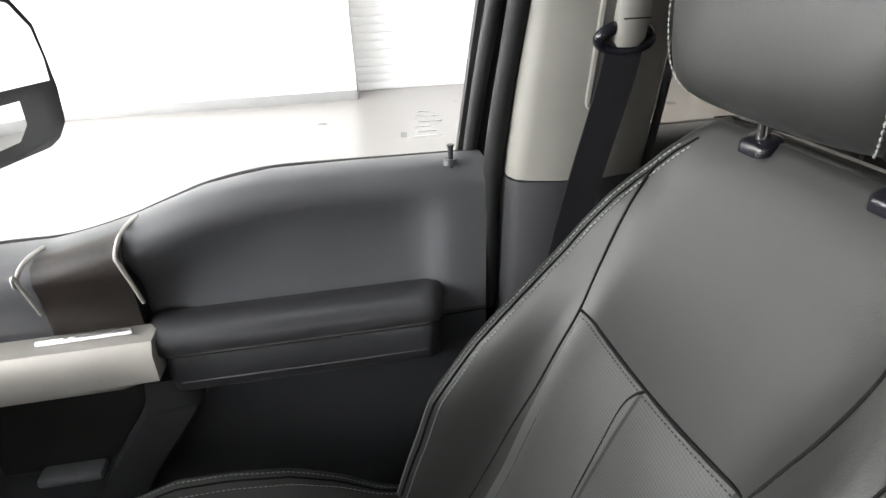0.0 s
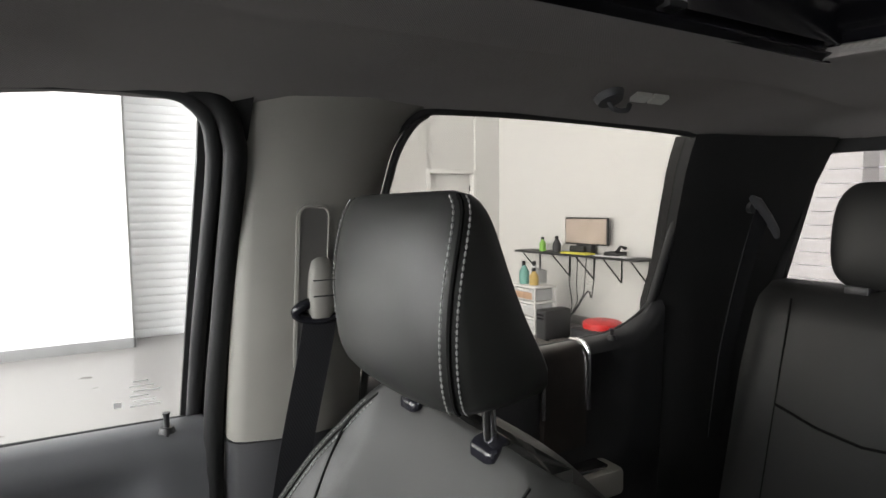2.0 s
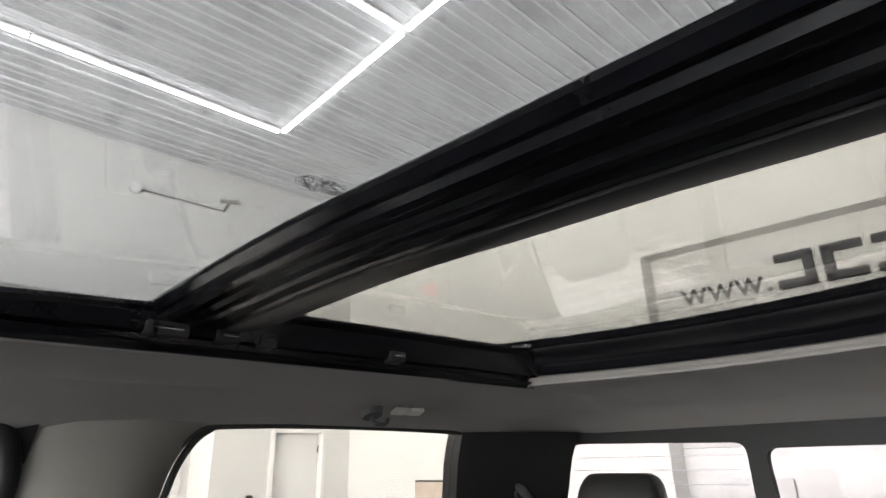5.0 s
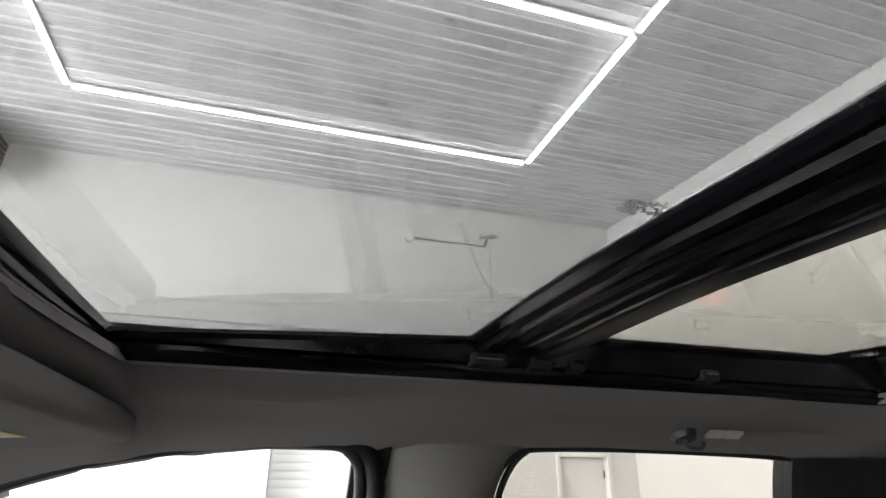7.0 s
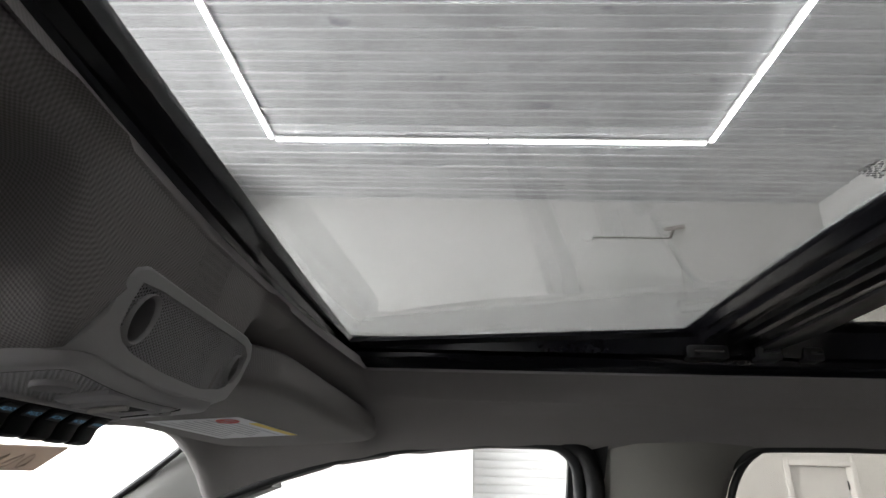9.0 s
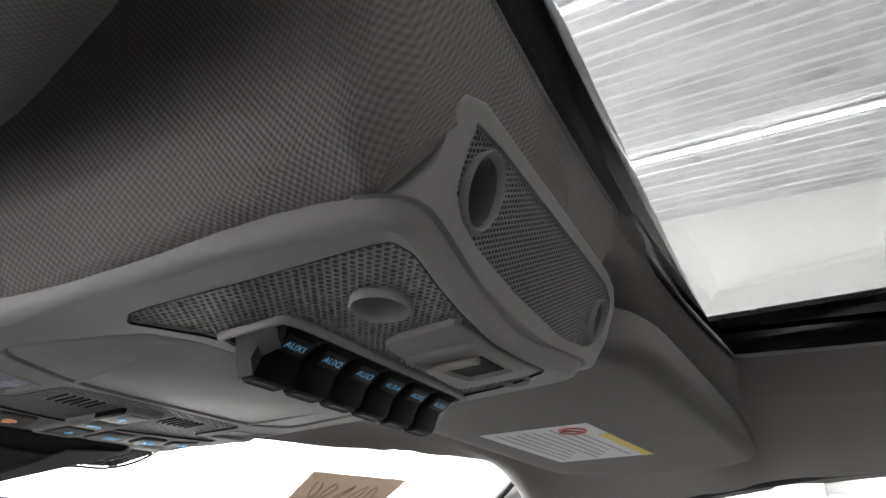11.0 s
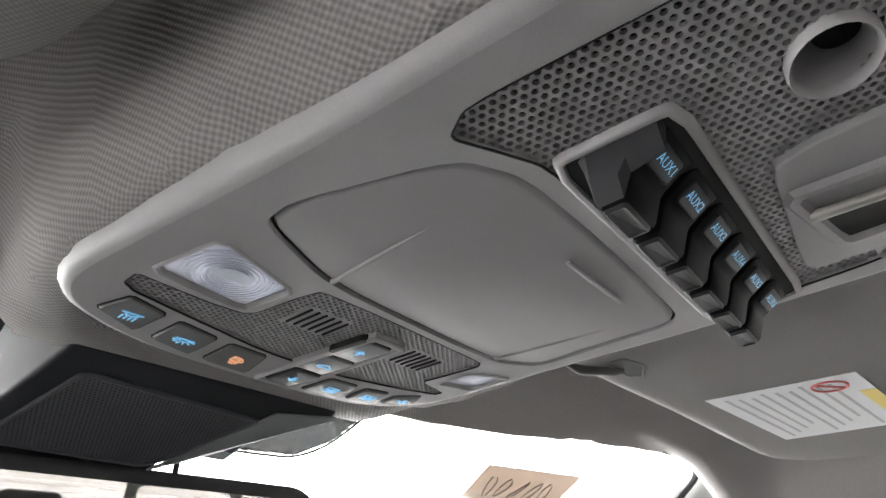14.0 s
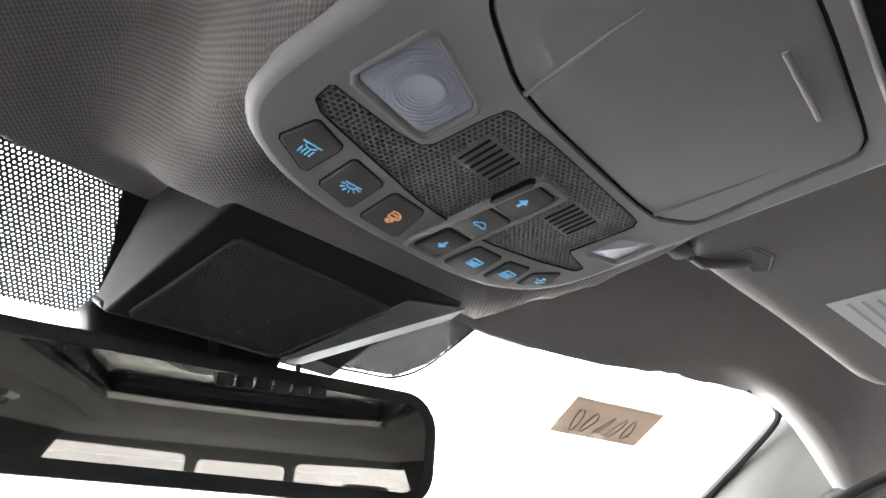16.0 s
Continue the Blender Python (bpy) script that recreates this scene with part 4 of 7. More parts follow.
for s, side in ((1, "passenger"), (-1, "driver")):
    n = 2 if s > 0 else 4
    wf = side_glass(s, "window_%d" % n, [(0.07, 1.25), (0.07, 1.80), (-0.3, 1.80), (-0.8, 1.52), (-1.1, 1.25), (-1.1, 1.1), (-0.6, 1.1)], GLASS_CLEAR, "clear front side window of the truck")
    side_glass(s, "window_%d" % (n + 1), [(0.27, 1.25), (0.27, 1.81), (1.06, 1.81), (1.06, 1.25)], GLASS_TINT, "tinted rear side window of the truck")
    if s > 0:
        for k in range(6):
            yy = 1.340 + 0.0085 * k
            part("etched_mark", box((-0.045 + 0.005 * (k % 2), glass_y(yy) + 0.0075, yy), (-0.004 - 0.008 * (k % 3), glass_y(yy) + 0.009, yy + 0.0018)), ETCH, wf)
        part("etched_mark", box((-0.066, glass_y(1.342) + 0.0075, 1.342), (-0.056, glass_y(1.342) + 0.009, 1.350)), ETCH, wf)
    # black sash and seals of the window openings
    g = lambda x, z, d=0.0: M(s, (x, glass_y(z) + d, z))
    tr = thing("trim_%s_seals" % side, (0.05, s * 0.8, 1.3), "black rubber seals and sash round the side windows", "window seal", "", "structure")
    fr = curve_pts([g(0.040, 1.30, -0.004), g(0.047, 1.45, -0.004), g(0.062, 1.66, -0.004), g(0.062, 1.715, -0.004), g(0.052, 1.750, -0.004), g(0.020, 1.771, -0.004), g(-0.06, 1.775, -0.002), g(-0.2, 1.765, -0.002), g(-0.35, 1.740, -0.002), g(-0.48, 1.700, -0.002), g(-0.62, 1.64, -0.004), g(-0.85, 1.49, -0.004)], 6)
    part("seal", tube(fr, [0.011 if p.x > 0.03 else 0.009 for p in fr], 10), RUBBER, tr)
    fr = curve_pts([M(s, (0.058, 0.872, 1.05)), M(s, (0.062, 0.845, 1.30)), M(s, (0.075, 0.79, 1.50)), M(s, (0.086, 0.725, 1.68)), M(s, (0.083, 0.712, 1.725)), M(s, (0.070, 0.706, 1.758)), M(s, (0.040, 0.704, 1.778)), M(s, (-0.01, 0.705, 1.786))], 6)
    part("seal", tube(fr, 0.015, 12), TRIM_BLACK, tr)
    fr = curve_pts([g(1.04, 1.40), g(1.035, 1.42), g(0.99, 1.70), g(0.965, 1.762, 0.002), g(0.93, 1.775), g(0.62, 1.782), g(0.40, 1.780), g(0.345, 1.772), g(0.305, 1.74), g(0.293, 1.69), g(0.285, 1.5), g(0.28, 1.30)], 6)
    part("seal", tube(fr, 0.010, 10), RUBBER, tr)
    fr = curve_pts([g(1.04, 1.41), g(1.01, 1.372), g(0.96, 1.343), g(0.90, 1.332), g(0.72, 1.326), g(0.3, 1.322)], 6)
    part("seal", tube(fr, 0.007, 10), RUBBER, tr)
    fr = curve_pts([g(0.05, 1.306), g(-0.166, 1.309), g(-0.268, 1.308), g(-0.355, 1.292), g(-0.42, 1.268), g(-0.493, 1.240), g(-0.588, 1.216), g(-0.70, 1.213), g(-0.95, 1.2)], 6)
    part("seal", tube(fr, 0.006, 10), RUBBER, tr)
    # sash between seal and glass
    part("sash", loft([[g(x0, z, 0.004), g(x1, z, -0.012), g(x1, z, 0.02), g(x0, z, 0.02)] for x0, x1, z in ((0.020, 0.075, 1.25), (0.030, 0.085, 1.45), (0.044, 0.10, 1.70), (0.046, 0.11, 1.80))]), TRIM_BLACK, tr)

    # grey middle pillar with belt slot
    pl_ = thing("trim_%s_pillar" % side, (0.2, s * 0.8, 1.3), "light grey plastic middle pillar cover", "pillar trim", "", "structure")
    rings = []
    edge = []
    for z in (1.295, 1.34, 1.40, 1.46, 1.52, 1.58, 1.64, 1.68, 1.70, 1.715, 1.728, 1.74, 1.75, 1.758, 1.765, 1.771, 1.776, 1.80):
        yy = 0.797 - (z - 1.295) * 0.205
        x0 = 0.078 + (z - 1.295) * 0.028
        x1 = 0.283 + 0.03 * ease((z - 1.55) / 0.2) + 0.075 * (1 - math.sqrt(1 - min(1.0, max(0.0, (z - 1.69) / 0.088)) ** 2))
        if z < 1.775:
            edge.append(M(s, (x1 + 0.001, yy + 0.010, z)))
        sec = [(x0, yy + 0.075), (x0, yy + 0.03), (x0 + 0.006, yy + 0.010), (x0 + 0.022, yy), (x0 + 0.06, yy - 0.012), ((x0 + x1) / 2 + 0.02, yy - 0.018), (x1 - 0.03, yy - 0.008), (x1 - 0.008, yy + 0.008), (x1, yy + 0.03), (x1, yy + 0.075)]
        rings.append([M(s, (x, y, z)) for x, y in sec])
    part("cover", loft(rings), PILLAR_GREY, pl_, smooth=50)
    part("edge_seal", tube(curve_pts(edge, 3), 0.006, 10), RUBBER, pl_, "black rubber edge seal", smooth=60)
    rings = []
    for z in (0.55, 0.8, 1.05, 1.2, 1.27, 1.292):
        yy = 0.80 + (1.295 - z) * 0.02
        sec = [(0.078, yy + 0.08), (0.078, yy + 0.02), (0.09, yy), (0.16, yy - 0.016), (0.24, yy - 0.01), (0.285, yy + 0.01), (0.29, yy + 0.08)]
        rings.append([M(s, (x, y, z)) for x, y in sec])
    part("lower_cover", loft(rings), PLASTIC_BLACK, pl_, "charcoal lower pillar cover", smooth=50)
    slot = rounded(0.165, 1.40, 0.205, 1.635, 0.012, 5)
    yat = lambda z: 0.797 - (z - 1.295) * 0.205 - 0.0165
    part("slot_rim", loft([[M(s, (u, yat(v) - w, v)) for u, v in offset(slot, d)] for d, w in ((-0.004, -0.004), (-0.004, 0.0034), (0.0, 0.0044), (0.002, 0.002))], caps=False), PILLAR_GREY, pl_)
    part("slot_face", loft([[M(s, (u, yat(v) - w, v)) for u, v in slot] for w in (-0.006, 0.0028)]), mat("mid_grey_plastic_%s" % side, (0.11, 0.105, 0.10), 0.5), pl_)

    # front pillar beside the windscreen
    ap = thing("trim_%s_front_pillar" % side, (-0.9, s * 0.85, 1.3), "pale grey front pillar cover beside the windscreen", "pillar trim", "", "structure")
    rings = []
    for k in range(9):
        f_ = k / 8
        x = lerp(-0.55, -1.40, f_)
        xw = lerp(-0.61, -1.40, f_)
        pw = ws(xw, lerp(0.778, 0.89, f_), -0.006)
        zz = table(SIDE_Z, x) if x > -0.62 else lerp(1.64, 1.15, (x + 0.62) / -0.78)
        pg = Vector((x + 0.02, glass_y(zz) - 0.004, zz))
        mid = (pw + pg) / 2 + Vector((0.012, -0.030, -0.006)) * ease(f_ / 0.25) + Vector((0, 0.008, 0.008)) * (1 - ease(f_ / 0.15))
        if k == 0:
            for xr in (-0.47, -0.52):
                zr = table(SIDE_Z, xr)
                ph, pe = roof_point(xr, 0.70) + Vector((0, 0, 0.008)), Vector((xr + 0.01, glass_y(zr) - 0.004, zr))
                mm = (ph + pe) / 2 + Vector((0.0, 0.012, 0.012))
                rings.append([M(s, p) for p in (ph, ph.lerp(mm, 0.6), mm, mm.lerp(pe, 0.5), pe, pe + Vector((0, 0.06, 0)), ph + Vector((0, 0.06, 0.02)))])
        rings.append([M(s, p) for p in (pw, pw.lerp(mid, 0.6) + Vector((0.004, -0.008, 0)), mid, mid.lerp(pg, 0.5) + Vector((0.002, -0.008, 0)), pg, pg + Vector((0, 0.06, 0)), pw + Vector((0, 0.06, 0.02)))])
    part("cover", loft(rings), PILLAR_FRONT, ap, smooth=60)

    # rear quarter trim between rear window and back glass
    cq = thing("trim_%s_rear_pillar" % side, (1.15, s * 0.75, 1.3), "black rear pillar cover", "pillar trim", "", "structure")
    rings = []
    for z in (0.5, 0.9, 1.2, 1.34, 1.40, 1.50, 1.60, 1.70, 1.74, 1.77):
        x0 = 1.045 - 0.09 * ease((z - 1.40) / 0.38)
        yy = min(0.862, glass_y(z) - 0.01)
        sec = [(x0, yy + 0.05), (x0, yy), (x0 + 0.03, yy - 0.02), (1.12, yy - 0.045), (1.22, yy - 0.075), (1.30, yy - 0.09 - 0.02 * ease((1.5 - z) / 0.2)), (1.335, yy - 0.06), (1.335, yy + 0.05)]
        rings.append([M(s, (x, y, z)) for x, y in sec])
    part("cover", loft(rings), TRIM_BLACK, cq, smooth=40)

# back wall of the cab with three panes
t = thing("window_6", (1.33, 0, 1.4), "tinted rear window with a sliding middle pane", "rear window", "", "structure")
out = [(0.78, 0.6), (0.78, 1.40), (0.70, 1.79), (-0.70, 1.79), (-0.78, 1.40), (-0.78, 0.6)]


def arc_corners(pts, r, n=5):
    """The outline with each corner turned into a quadratic arc."""
    res, m = [], len(pts)
    for i in range(m):
        p0, p, p2 = Vector(pts[i - 1]), Vector(pts[i]), Vector(pts[(i + 1) % m])
        a, b = p + (p0 - p).normalized() * r, p + (p2 - p).normalized() * r
        for k in range(n + 1):
            q = k / n
            res.append(tuple(a.lerp(p, q).lerp(p.lerp(b, q), q)))
    return res


panes = [arc_corners([(0.652, 1.741), (0.197, 1.729), (0.197, 1.40), (0.742, 1.40)], 0.026), arc_corners([(0.160, 1.716), (-0.160, 1.716), (-0.146, 1.40), (0.146, 1.40)], 0.026)]
panes.append([(-y, z) for y, z in panes[0]])
part("window_frame", plate_with_holes(out, panes, lambda u, v, w: (1.318 + w, u, v), 0.0, 0.02, 0.02), TRIM_BLACK, t, smooth=30)
part("pane", loft([[(x, y, z) for y, z in out] for x in (1.342, 1.346)]), GLASS_BACK, t)
solid("cab_back", box((1.345, -0.9, 0.5), (1.40, 0.9, 1.38)), PAINT, "dark painted back of the cab", "car body", "structure")
part("latch", box((1.295, 0.165, 1.40), (1.32, 0.215, 1.47), 0.006), PLASTIC_BLACK, t)

# floor pan, cowl and outer doors close the cab
solid("cab_floor", box((-1.5, -0.92, 0.50), (1.40, 0.92, 0.56)), PLASTIC_BLACK, "dark carpeted cab floor", "car floor", "structure")
solid("cab_cowl", box((-1.56, -0.92, 0.56), (-1.45, 0.92, 1.18), 0.02), PLASTIC_BLACK, "black lower front wall of the cab", "car body", "structure")
for s in (1, -1):
    solid("outer_side", box((-1.5, s * 0.945, 0.5), (1.40, s * 1.0, 1.20), 0.02), PAINT, "dark painted outer side of the cab", "car body", "structure")

bm = loft([[(x, y, z) for x, z in ((-1.45, 0.56), (-1.45, 1.172), (-1.30, 1.185), (-1.05, 1.165), (-0.90, 1.13), (-0.845, 1.07), (-0.84, 0.95), (-0.92, 0.80), (-1.10, 0.62), (-1.20, 0.56))] for y in (-0.84, -0.5, 0.0, 0.5, 0.84)])
solid("dashboard", bm, PLASTIC_SOFT, "charcoal plastic dashboard below the windscreen", "dashboard", "structure", smooth=50)

# bed and cover behind the cab, chassis and wheels below
truck = thing("truck_bed", (2.3, 0, 0.6), "pickup bed with grey folded soft cover", "truck bed")
for s in (1, -1):
    part("side_wall", box((1.44, s * 0.80, 0.75), (3.55, s * 0.94, 1.275), 0.03), PAINT, truck)
part("tailgate", box((3.50, -0.80, 0.75), (3.56, 0.80, 1.275), 0.02), PAINT, truck)
part("bed_floor", box((1.44, -0.80, 0.75), (3.50, 0.80, 0.80)), PAINT, truck)
for k in range(3):
    part("cover_panel", box((1.46 + 0.682 * k, -0.742, 1.282), (2.135 + 0.682 * k, 0.742, 1.309), 0.008), TONNEAU, truck, "grey vinyl cover panel")
for s in (1, -1):
    part("rail", box((1.44, s * 0.745, 1.270), (3.52, s * 0.775, 1.322), 0.006), PLASTIC_BLACK, truck)
    part("rail_cap", box((1.44, s * 0.777, 1.272), (3.52, s * 0.80, 1.337), 0.006), RAIL_GREY, truck)
for x in (-1.45, 2.25):
    for s in (1, -1):
        w = thing("wheel", (x, s * 0.85, 0.40), "black truck wheel on the showroom floor", "wheel", "wheels of the truck")
        part("tyre", tube([(x, s * 0.72, 0.40), (x, s * 0.73, 0.40), (x, s * 0.97, 0.40), (x, s * 0.98, 0.40)], [0.34, 0.40, 0.40, 0.34], 32), TYRE, w)
        part("rim", tube([(x, s * 0.90, 0.40), (x, s * 0.985, 0.40)], 0.25, 24), SATIN, w)
solid("chassis", box((-1.6, -0.45, 0.34), (3.1, 0.45, 0.50), 0.02), PLASTIC_BLACK, "black truck chassis on its wheels", "chassis")
bm = loft([[(x, y, z) for y, z in ((-0.95, 0.55), (-0.95, z0 - 0.06), (-0.7, z0), (0, z0 + 0.02), (0.7, z0), (0.95, z0 - 0.06), (0.95, 0.55))] for x, z0 in ((-1.50, 1.19), (-1.9, 1.16), (-2.35, 1.10), (-2.5, 0.98))])
solid("hood", bm, PAINT, "dark painted hood of the truck", "car hood")


# ---- overhead console ----
def cz(u, v, w):
    """Console sheet: u along the car, v across, w up into the roof."""
    return Vector((u, v, 1.732 + 0.10 * (u + 0.4) + w))


cons = thing("overhead_console", (-0.45, 0, 1.74), "warm grey plastic overhead console with grilles and switches", "overhead console")
OUT = [(-0.3045, -0.070), (-0.309, -0.077), (-0.320, -0.082), (-0.346, -0.084), (-0.389, -0.088), (-0.444, -0.092), (-0.507, -0.100), (-0.538, -0.104), (-0.553, -0.104), (-0.564, -0.100), (-0.573, -0.092), (-0.582, -0.076),
       (-0.588, -0.056), (-0.591, -0.029), (-0.592, 0.015), (-0.591, 0.040), (-0.586, 0.061), (-0.576, 0.077), (-0.560, 0.087), (-0.540, 0.090), (-0.470, 0.090), (-0.414, 0.093), (-0.370, 0.090), (-0.330, 0.092), (-0.314, 0.089), (-0.309, 0.080), (-0.312, 0.066), (-0.317, 0.045), (-0.3185, 0.020), (-0.315, -0.012), (-0.311, -0.035), (-0.306, -0.058)]
wide = offset(OUT, -0.0035)
OUT = smooth_poly([w if p[0] < -0.345 else p for p, w in zip(OUT, wide)], 0.5, 1)
BIN = smooth_poly([(-0.480, -0.079), (-0.466, -0.080), (-0.421, -0.063), (-0.412, -0.045), (-0.411, 0.0), (-0.413, 0.070), (-0.418, 0.079), (-0.448, 0.079), (-0.484, 0.081), (-0.497, 0.060), (-0.495, -0.042)], 0.3, 2)
MESH_F = smooth_poly([(-0.542, -0.0895), (-0.533, -0.0895), (-0.534, -0.077), (-0.535, -0.061), (-0.534, -0.049), (-0.530, -0.0455), (-0.509, -0.0425), (-0.500, -0.040), (-0.4995, -0.011), (-0.501, 0.056), (-0.505, 0.060), (-0.525, 0.0585), (-0.5375, 0.057), (-0.541, 0.077), (-0.546, 0.0765),
                      (-0.553, 0.054), (-0.5595, 0.023), (-0.560, 0.0), (-0.5595, -0.015), (-0.558, -0.028), (-0.551, -0.061), (-0.546, -0.084)], 0.2, 1)
MESH_R = smooth_poly([(-0.409, -0.0755), (-0.360, -0.071), (-0.315, -0.068), (-0.3135, -0.058), (-0.3185, -0.035), (-0.3225, -0.012), (-0.326, 0.020), (-0.3245, 0.045), (-0.321, 0.066), (-0.345, 0.077), (-0.395, 0.083), (-0.4045, 0.080), (-0.404, 0.0), (-0.406, -0.045), (-0.412, -0.058), (-0.418, -0.070)], 0.25, 2)
LENS_L = smooth_poly([(-0.526, -0.085), (-0.499, -0.080), (-0.509, -0.049), (-0.530, -0.052)], 0.12, 2)
LENS_L = offset(LENS_L, -0.0016)
LENS_R = smooth_poly([(-0.533, 0.065), (-0.514, 0.065), (-0.504, 0.084), (-0.527, 0.085)], 0.12, 2)
body_in = offset(OUT, 0.006)
part("body", plate_with_holes(body_in, [BIN, MESH_F, MESH_R, LENS_L, LENS_R], cz, 0.0, 0.006), CONSOLE_GREY, cons, smooth=30)
rings = [[cz(u, v, min(w, 0.006 + 0.06 * ease((-0.318 - u) / 0.04))) for u, v in offset(OUT, d)] for d, w in ((0.006, 0.0), (0.0042, 0.0004), (0.0025, 0.0014), (0.001, 0.0035), (0.0, 0.007), (-0.001, 0.02), (-0.002, 0.06))]
part("rim", loft(rings, caps=False), CONSOLE_GREY, cons, smooth=60)
part("grille", grille(offset(MESH_F, -0.0024), cz, 0.0024, 0.76, 0.0012, turn=8, deep=0.0010), GRILLE, cons, "grey perforated microphone grille", smooth=0)
ell = lambda cu, cv, ru, rv, k=1.05: [(cu + ru * k * math.cos(a), cv + rv * k * math.sin(a)) for a in [2 * math.pi * i / 20 for i in range(20)]]
SPOT = ell(-0.341, -0.034, 0.0085, 0.0105)
part("grille", grille(offset(MESH_R, -0.0026), cz, 0.0027, 0.70, 0.0014, [SPOT], 8, deep=0.0012), GRILLE, cons, "grey perforated grille", smooth=0)
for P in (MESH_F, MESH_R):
    part("backing", plate_with_holes(offset(P, -0.003), [SPOT] if P is MESH_R else [], cz, 0.0055, 0.002), BACKING_SHADE, cons)
    part("seam", tube([cz(u, v, 0.0003) for u, v in P + P[:2]], 0.00045, 5, caps=False), BACKING_SHADE, cons)
# glasses bin: flap with two ridges that fade towards the rear
bin_ = part("bin_door", slab(offset(BIN, 0.0012), 0.0004, 0.006, cz, 0.0022), CONSOLE_GREY, cons)
for run in ([(-0.4928, -0.0415), (-0.478, -0.0425), (-0.460, -0.0435), (-0.440, -0.0440)], [(-0.4940, 0.0580), (-0.478, 0.0600), (-0.460, 0.0620), (-0.438, 0.0640)]):
    part("ridge", tube([cz(u, v, 0.0006) for u, v in run], [0.0011, 0.0010, 0.0008, 0.0002], 8), CONSOLE_GREY, bin_, smooth=60)
part("groove", box((-0.4255, 0.0, 1.7276), (-0.4232, 0.042, 1.7292), 0.0008), CONSOLE_GREY, bin_)
part("seam", loft([[cz(u, v, w) for u, v in offset(BIN, d)] for d, w in ((0.0016, 0.0020), (-0.0005, 0.0020), (-0.0005, 0.006), (0.0016, 0.006), (0.0016, 0.0020))], caps=False), BACKING_SHADE, cons)

# map lamps
for P, lab in ((LENS_L, "clear ribbed driver map lamp lens"), (LENS_R, "clear ribbed passenger map lamp lens")):
    c = Vector((sum(p[0] for p in P) / len(P), sum(p[1] for p in P) / len(P)))
    lens = part("lamp_lens", slab(offset(P, 0.0006), 0.0012, 0.006, cz, 0.0008), LENS, cons, lab)
    for r_ in [0.0030 + 0.0016 * k for k in range(11 if P is LENS_L else 0)]:
        ring = [(c.x + r_ * math.cos(a), c.y + r_ * math.sin(a)) for a in [2 * math.pi * i / 24 for i in range(25)]]
        run, keep = [], offset(P, 0.0014)
        for p in ring + [None]:
            if p is not None and inside(p, keep):
                run.append(cz(*p, 0.0011))
                continue
            if len(run) > 2:
                part("ridge", tube(run, 0.00035, 4), LENS, lens)
            run = []
    part("trim_ring", loft([[cz(u, v, w) for u, v in offset(P, d)] for d, w in ((-0.0022, 0.0002), (-0.0016, -0.0004), (-0.0006, -0.0005), (0.0, 0.0002), (0.0004, 0.002))], caps=False), CONSOLE_GREY, cons)
    if P is LENS_L:
        part("reflector", tube([cz(c.x, c.y, 0.0008), cz(c.x, c.y, 0.0012)], [0.0075, 0.005], 20), LENS, lens)


# push buttons along the front edge
def poly_icon(pts, c, ang, size):
    ca, sa = math.cos(radians(ang)), math.sin(radians(ang))
    return [(c[0] + size * (x * ca - y * sa), c[1] + size * (x * sa + y * ca)) for x, y in pts]


DOME = [[(-0.95, -0.40), (0.95, -0.40)], [(-0.6, -0.40), (-0.5, 0.0), (-0.2, 0.2), (0.2, 0.2), (0.5, 0.0), (0.6, -0.40)]]
ICON_READ = DOME + [[(k, 0.38), (k, 1.15)] for k in (-0.6, -0.2, 0.2, 0.6)]
ICON_DOME = DOME + [[(0.75 * math.cos(a), -0.2 + 0.75 * math.sin(a)), (1.15 * math.cos(a), -0.2 + 1.15 * math.sin(a))] for a in [radians(10 + 32 * k) for k in range(6)]]
ICON_DOOR = [[(-0.7, -0.5), (-0.7, -0.95), (-0.1, -0.95), (0.45, -0.7), (0.7, -0.3), (0.7, 0.1), (-0.7, 0.1), (-0.7, -0.5), (0.55, -0.5)], [(0.1, -0.2), (0.35, -0.2)]] + [[(0.2 * math.cos(a), 0.6 + 0.2 * math.sin(a)), (0.5 * math.cos(a), 0.6 + 0.5 * math.sin(a))] for a in [radians(40 * k) for k in range(9)]]
ICON_CAB = [[(-0.85, -0.7), (0.85, -0.7), (0.85, 0.7), (-0.85, 0.7), (-0.85, -0.7)], [(-0.85, -0.1), (0.85, -0.1)], [(0.15, -0.7), (0.15, -0.1)], [(-0.5, 0.1), (0.5, 0.1), (0.5, 0.5), (-0.5, 0.5), (-0.5, 0.1)], [(-0.45, 0.3), (0.45, 0.3)]]
ICON_HITCH = [[(-0.9, -0.1), (0.9, -0.1)], [(-0.3, -0.1), (-0.3, 0.6), (0.4, 0.6), (0.4, -0.1)], [(0.0, -0.1), (0.0, -0.7)], [(-0.3, -0.7), (0.35, -0.7)]]
ICON_UP = [[(0.0, 0.75), (0.0, -0.1)], [(-0.15, 0.75), (-0.15, -0.1)], [(0.15, 0.75), (0.15, -0.1)]] + [[(-0.65 * k, 0.75 * k - 0.8), (0.65 * k, 0.75 * k - 0.8)] for k in (0.25, 0.5, 0.75, 1.0)]
ICON_DOWN = [[(x, -y) for x, y in p] for p in ICON_UP]
ICON_CAR = [[(-1.0, 0.3), (-1.0, 0.0), (-0.65, -0.15), (-0.3, -0.5), (0.4, -0.5), (0.7, -0.1), (1.0, 0.05), (1.0, 0.3), (0.75, 0.3), (0.6, 0.5), (0.4, 0.3), (-0.35, 0.3), (-0.55, 0.5), (-0.75, 0.3), (-1.0, 0.3)]]


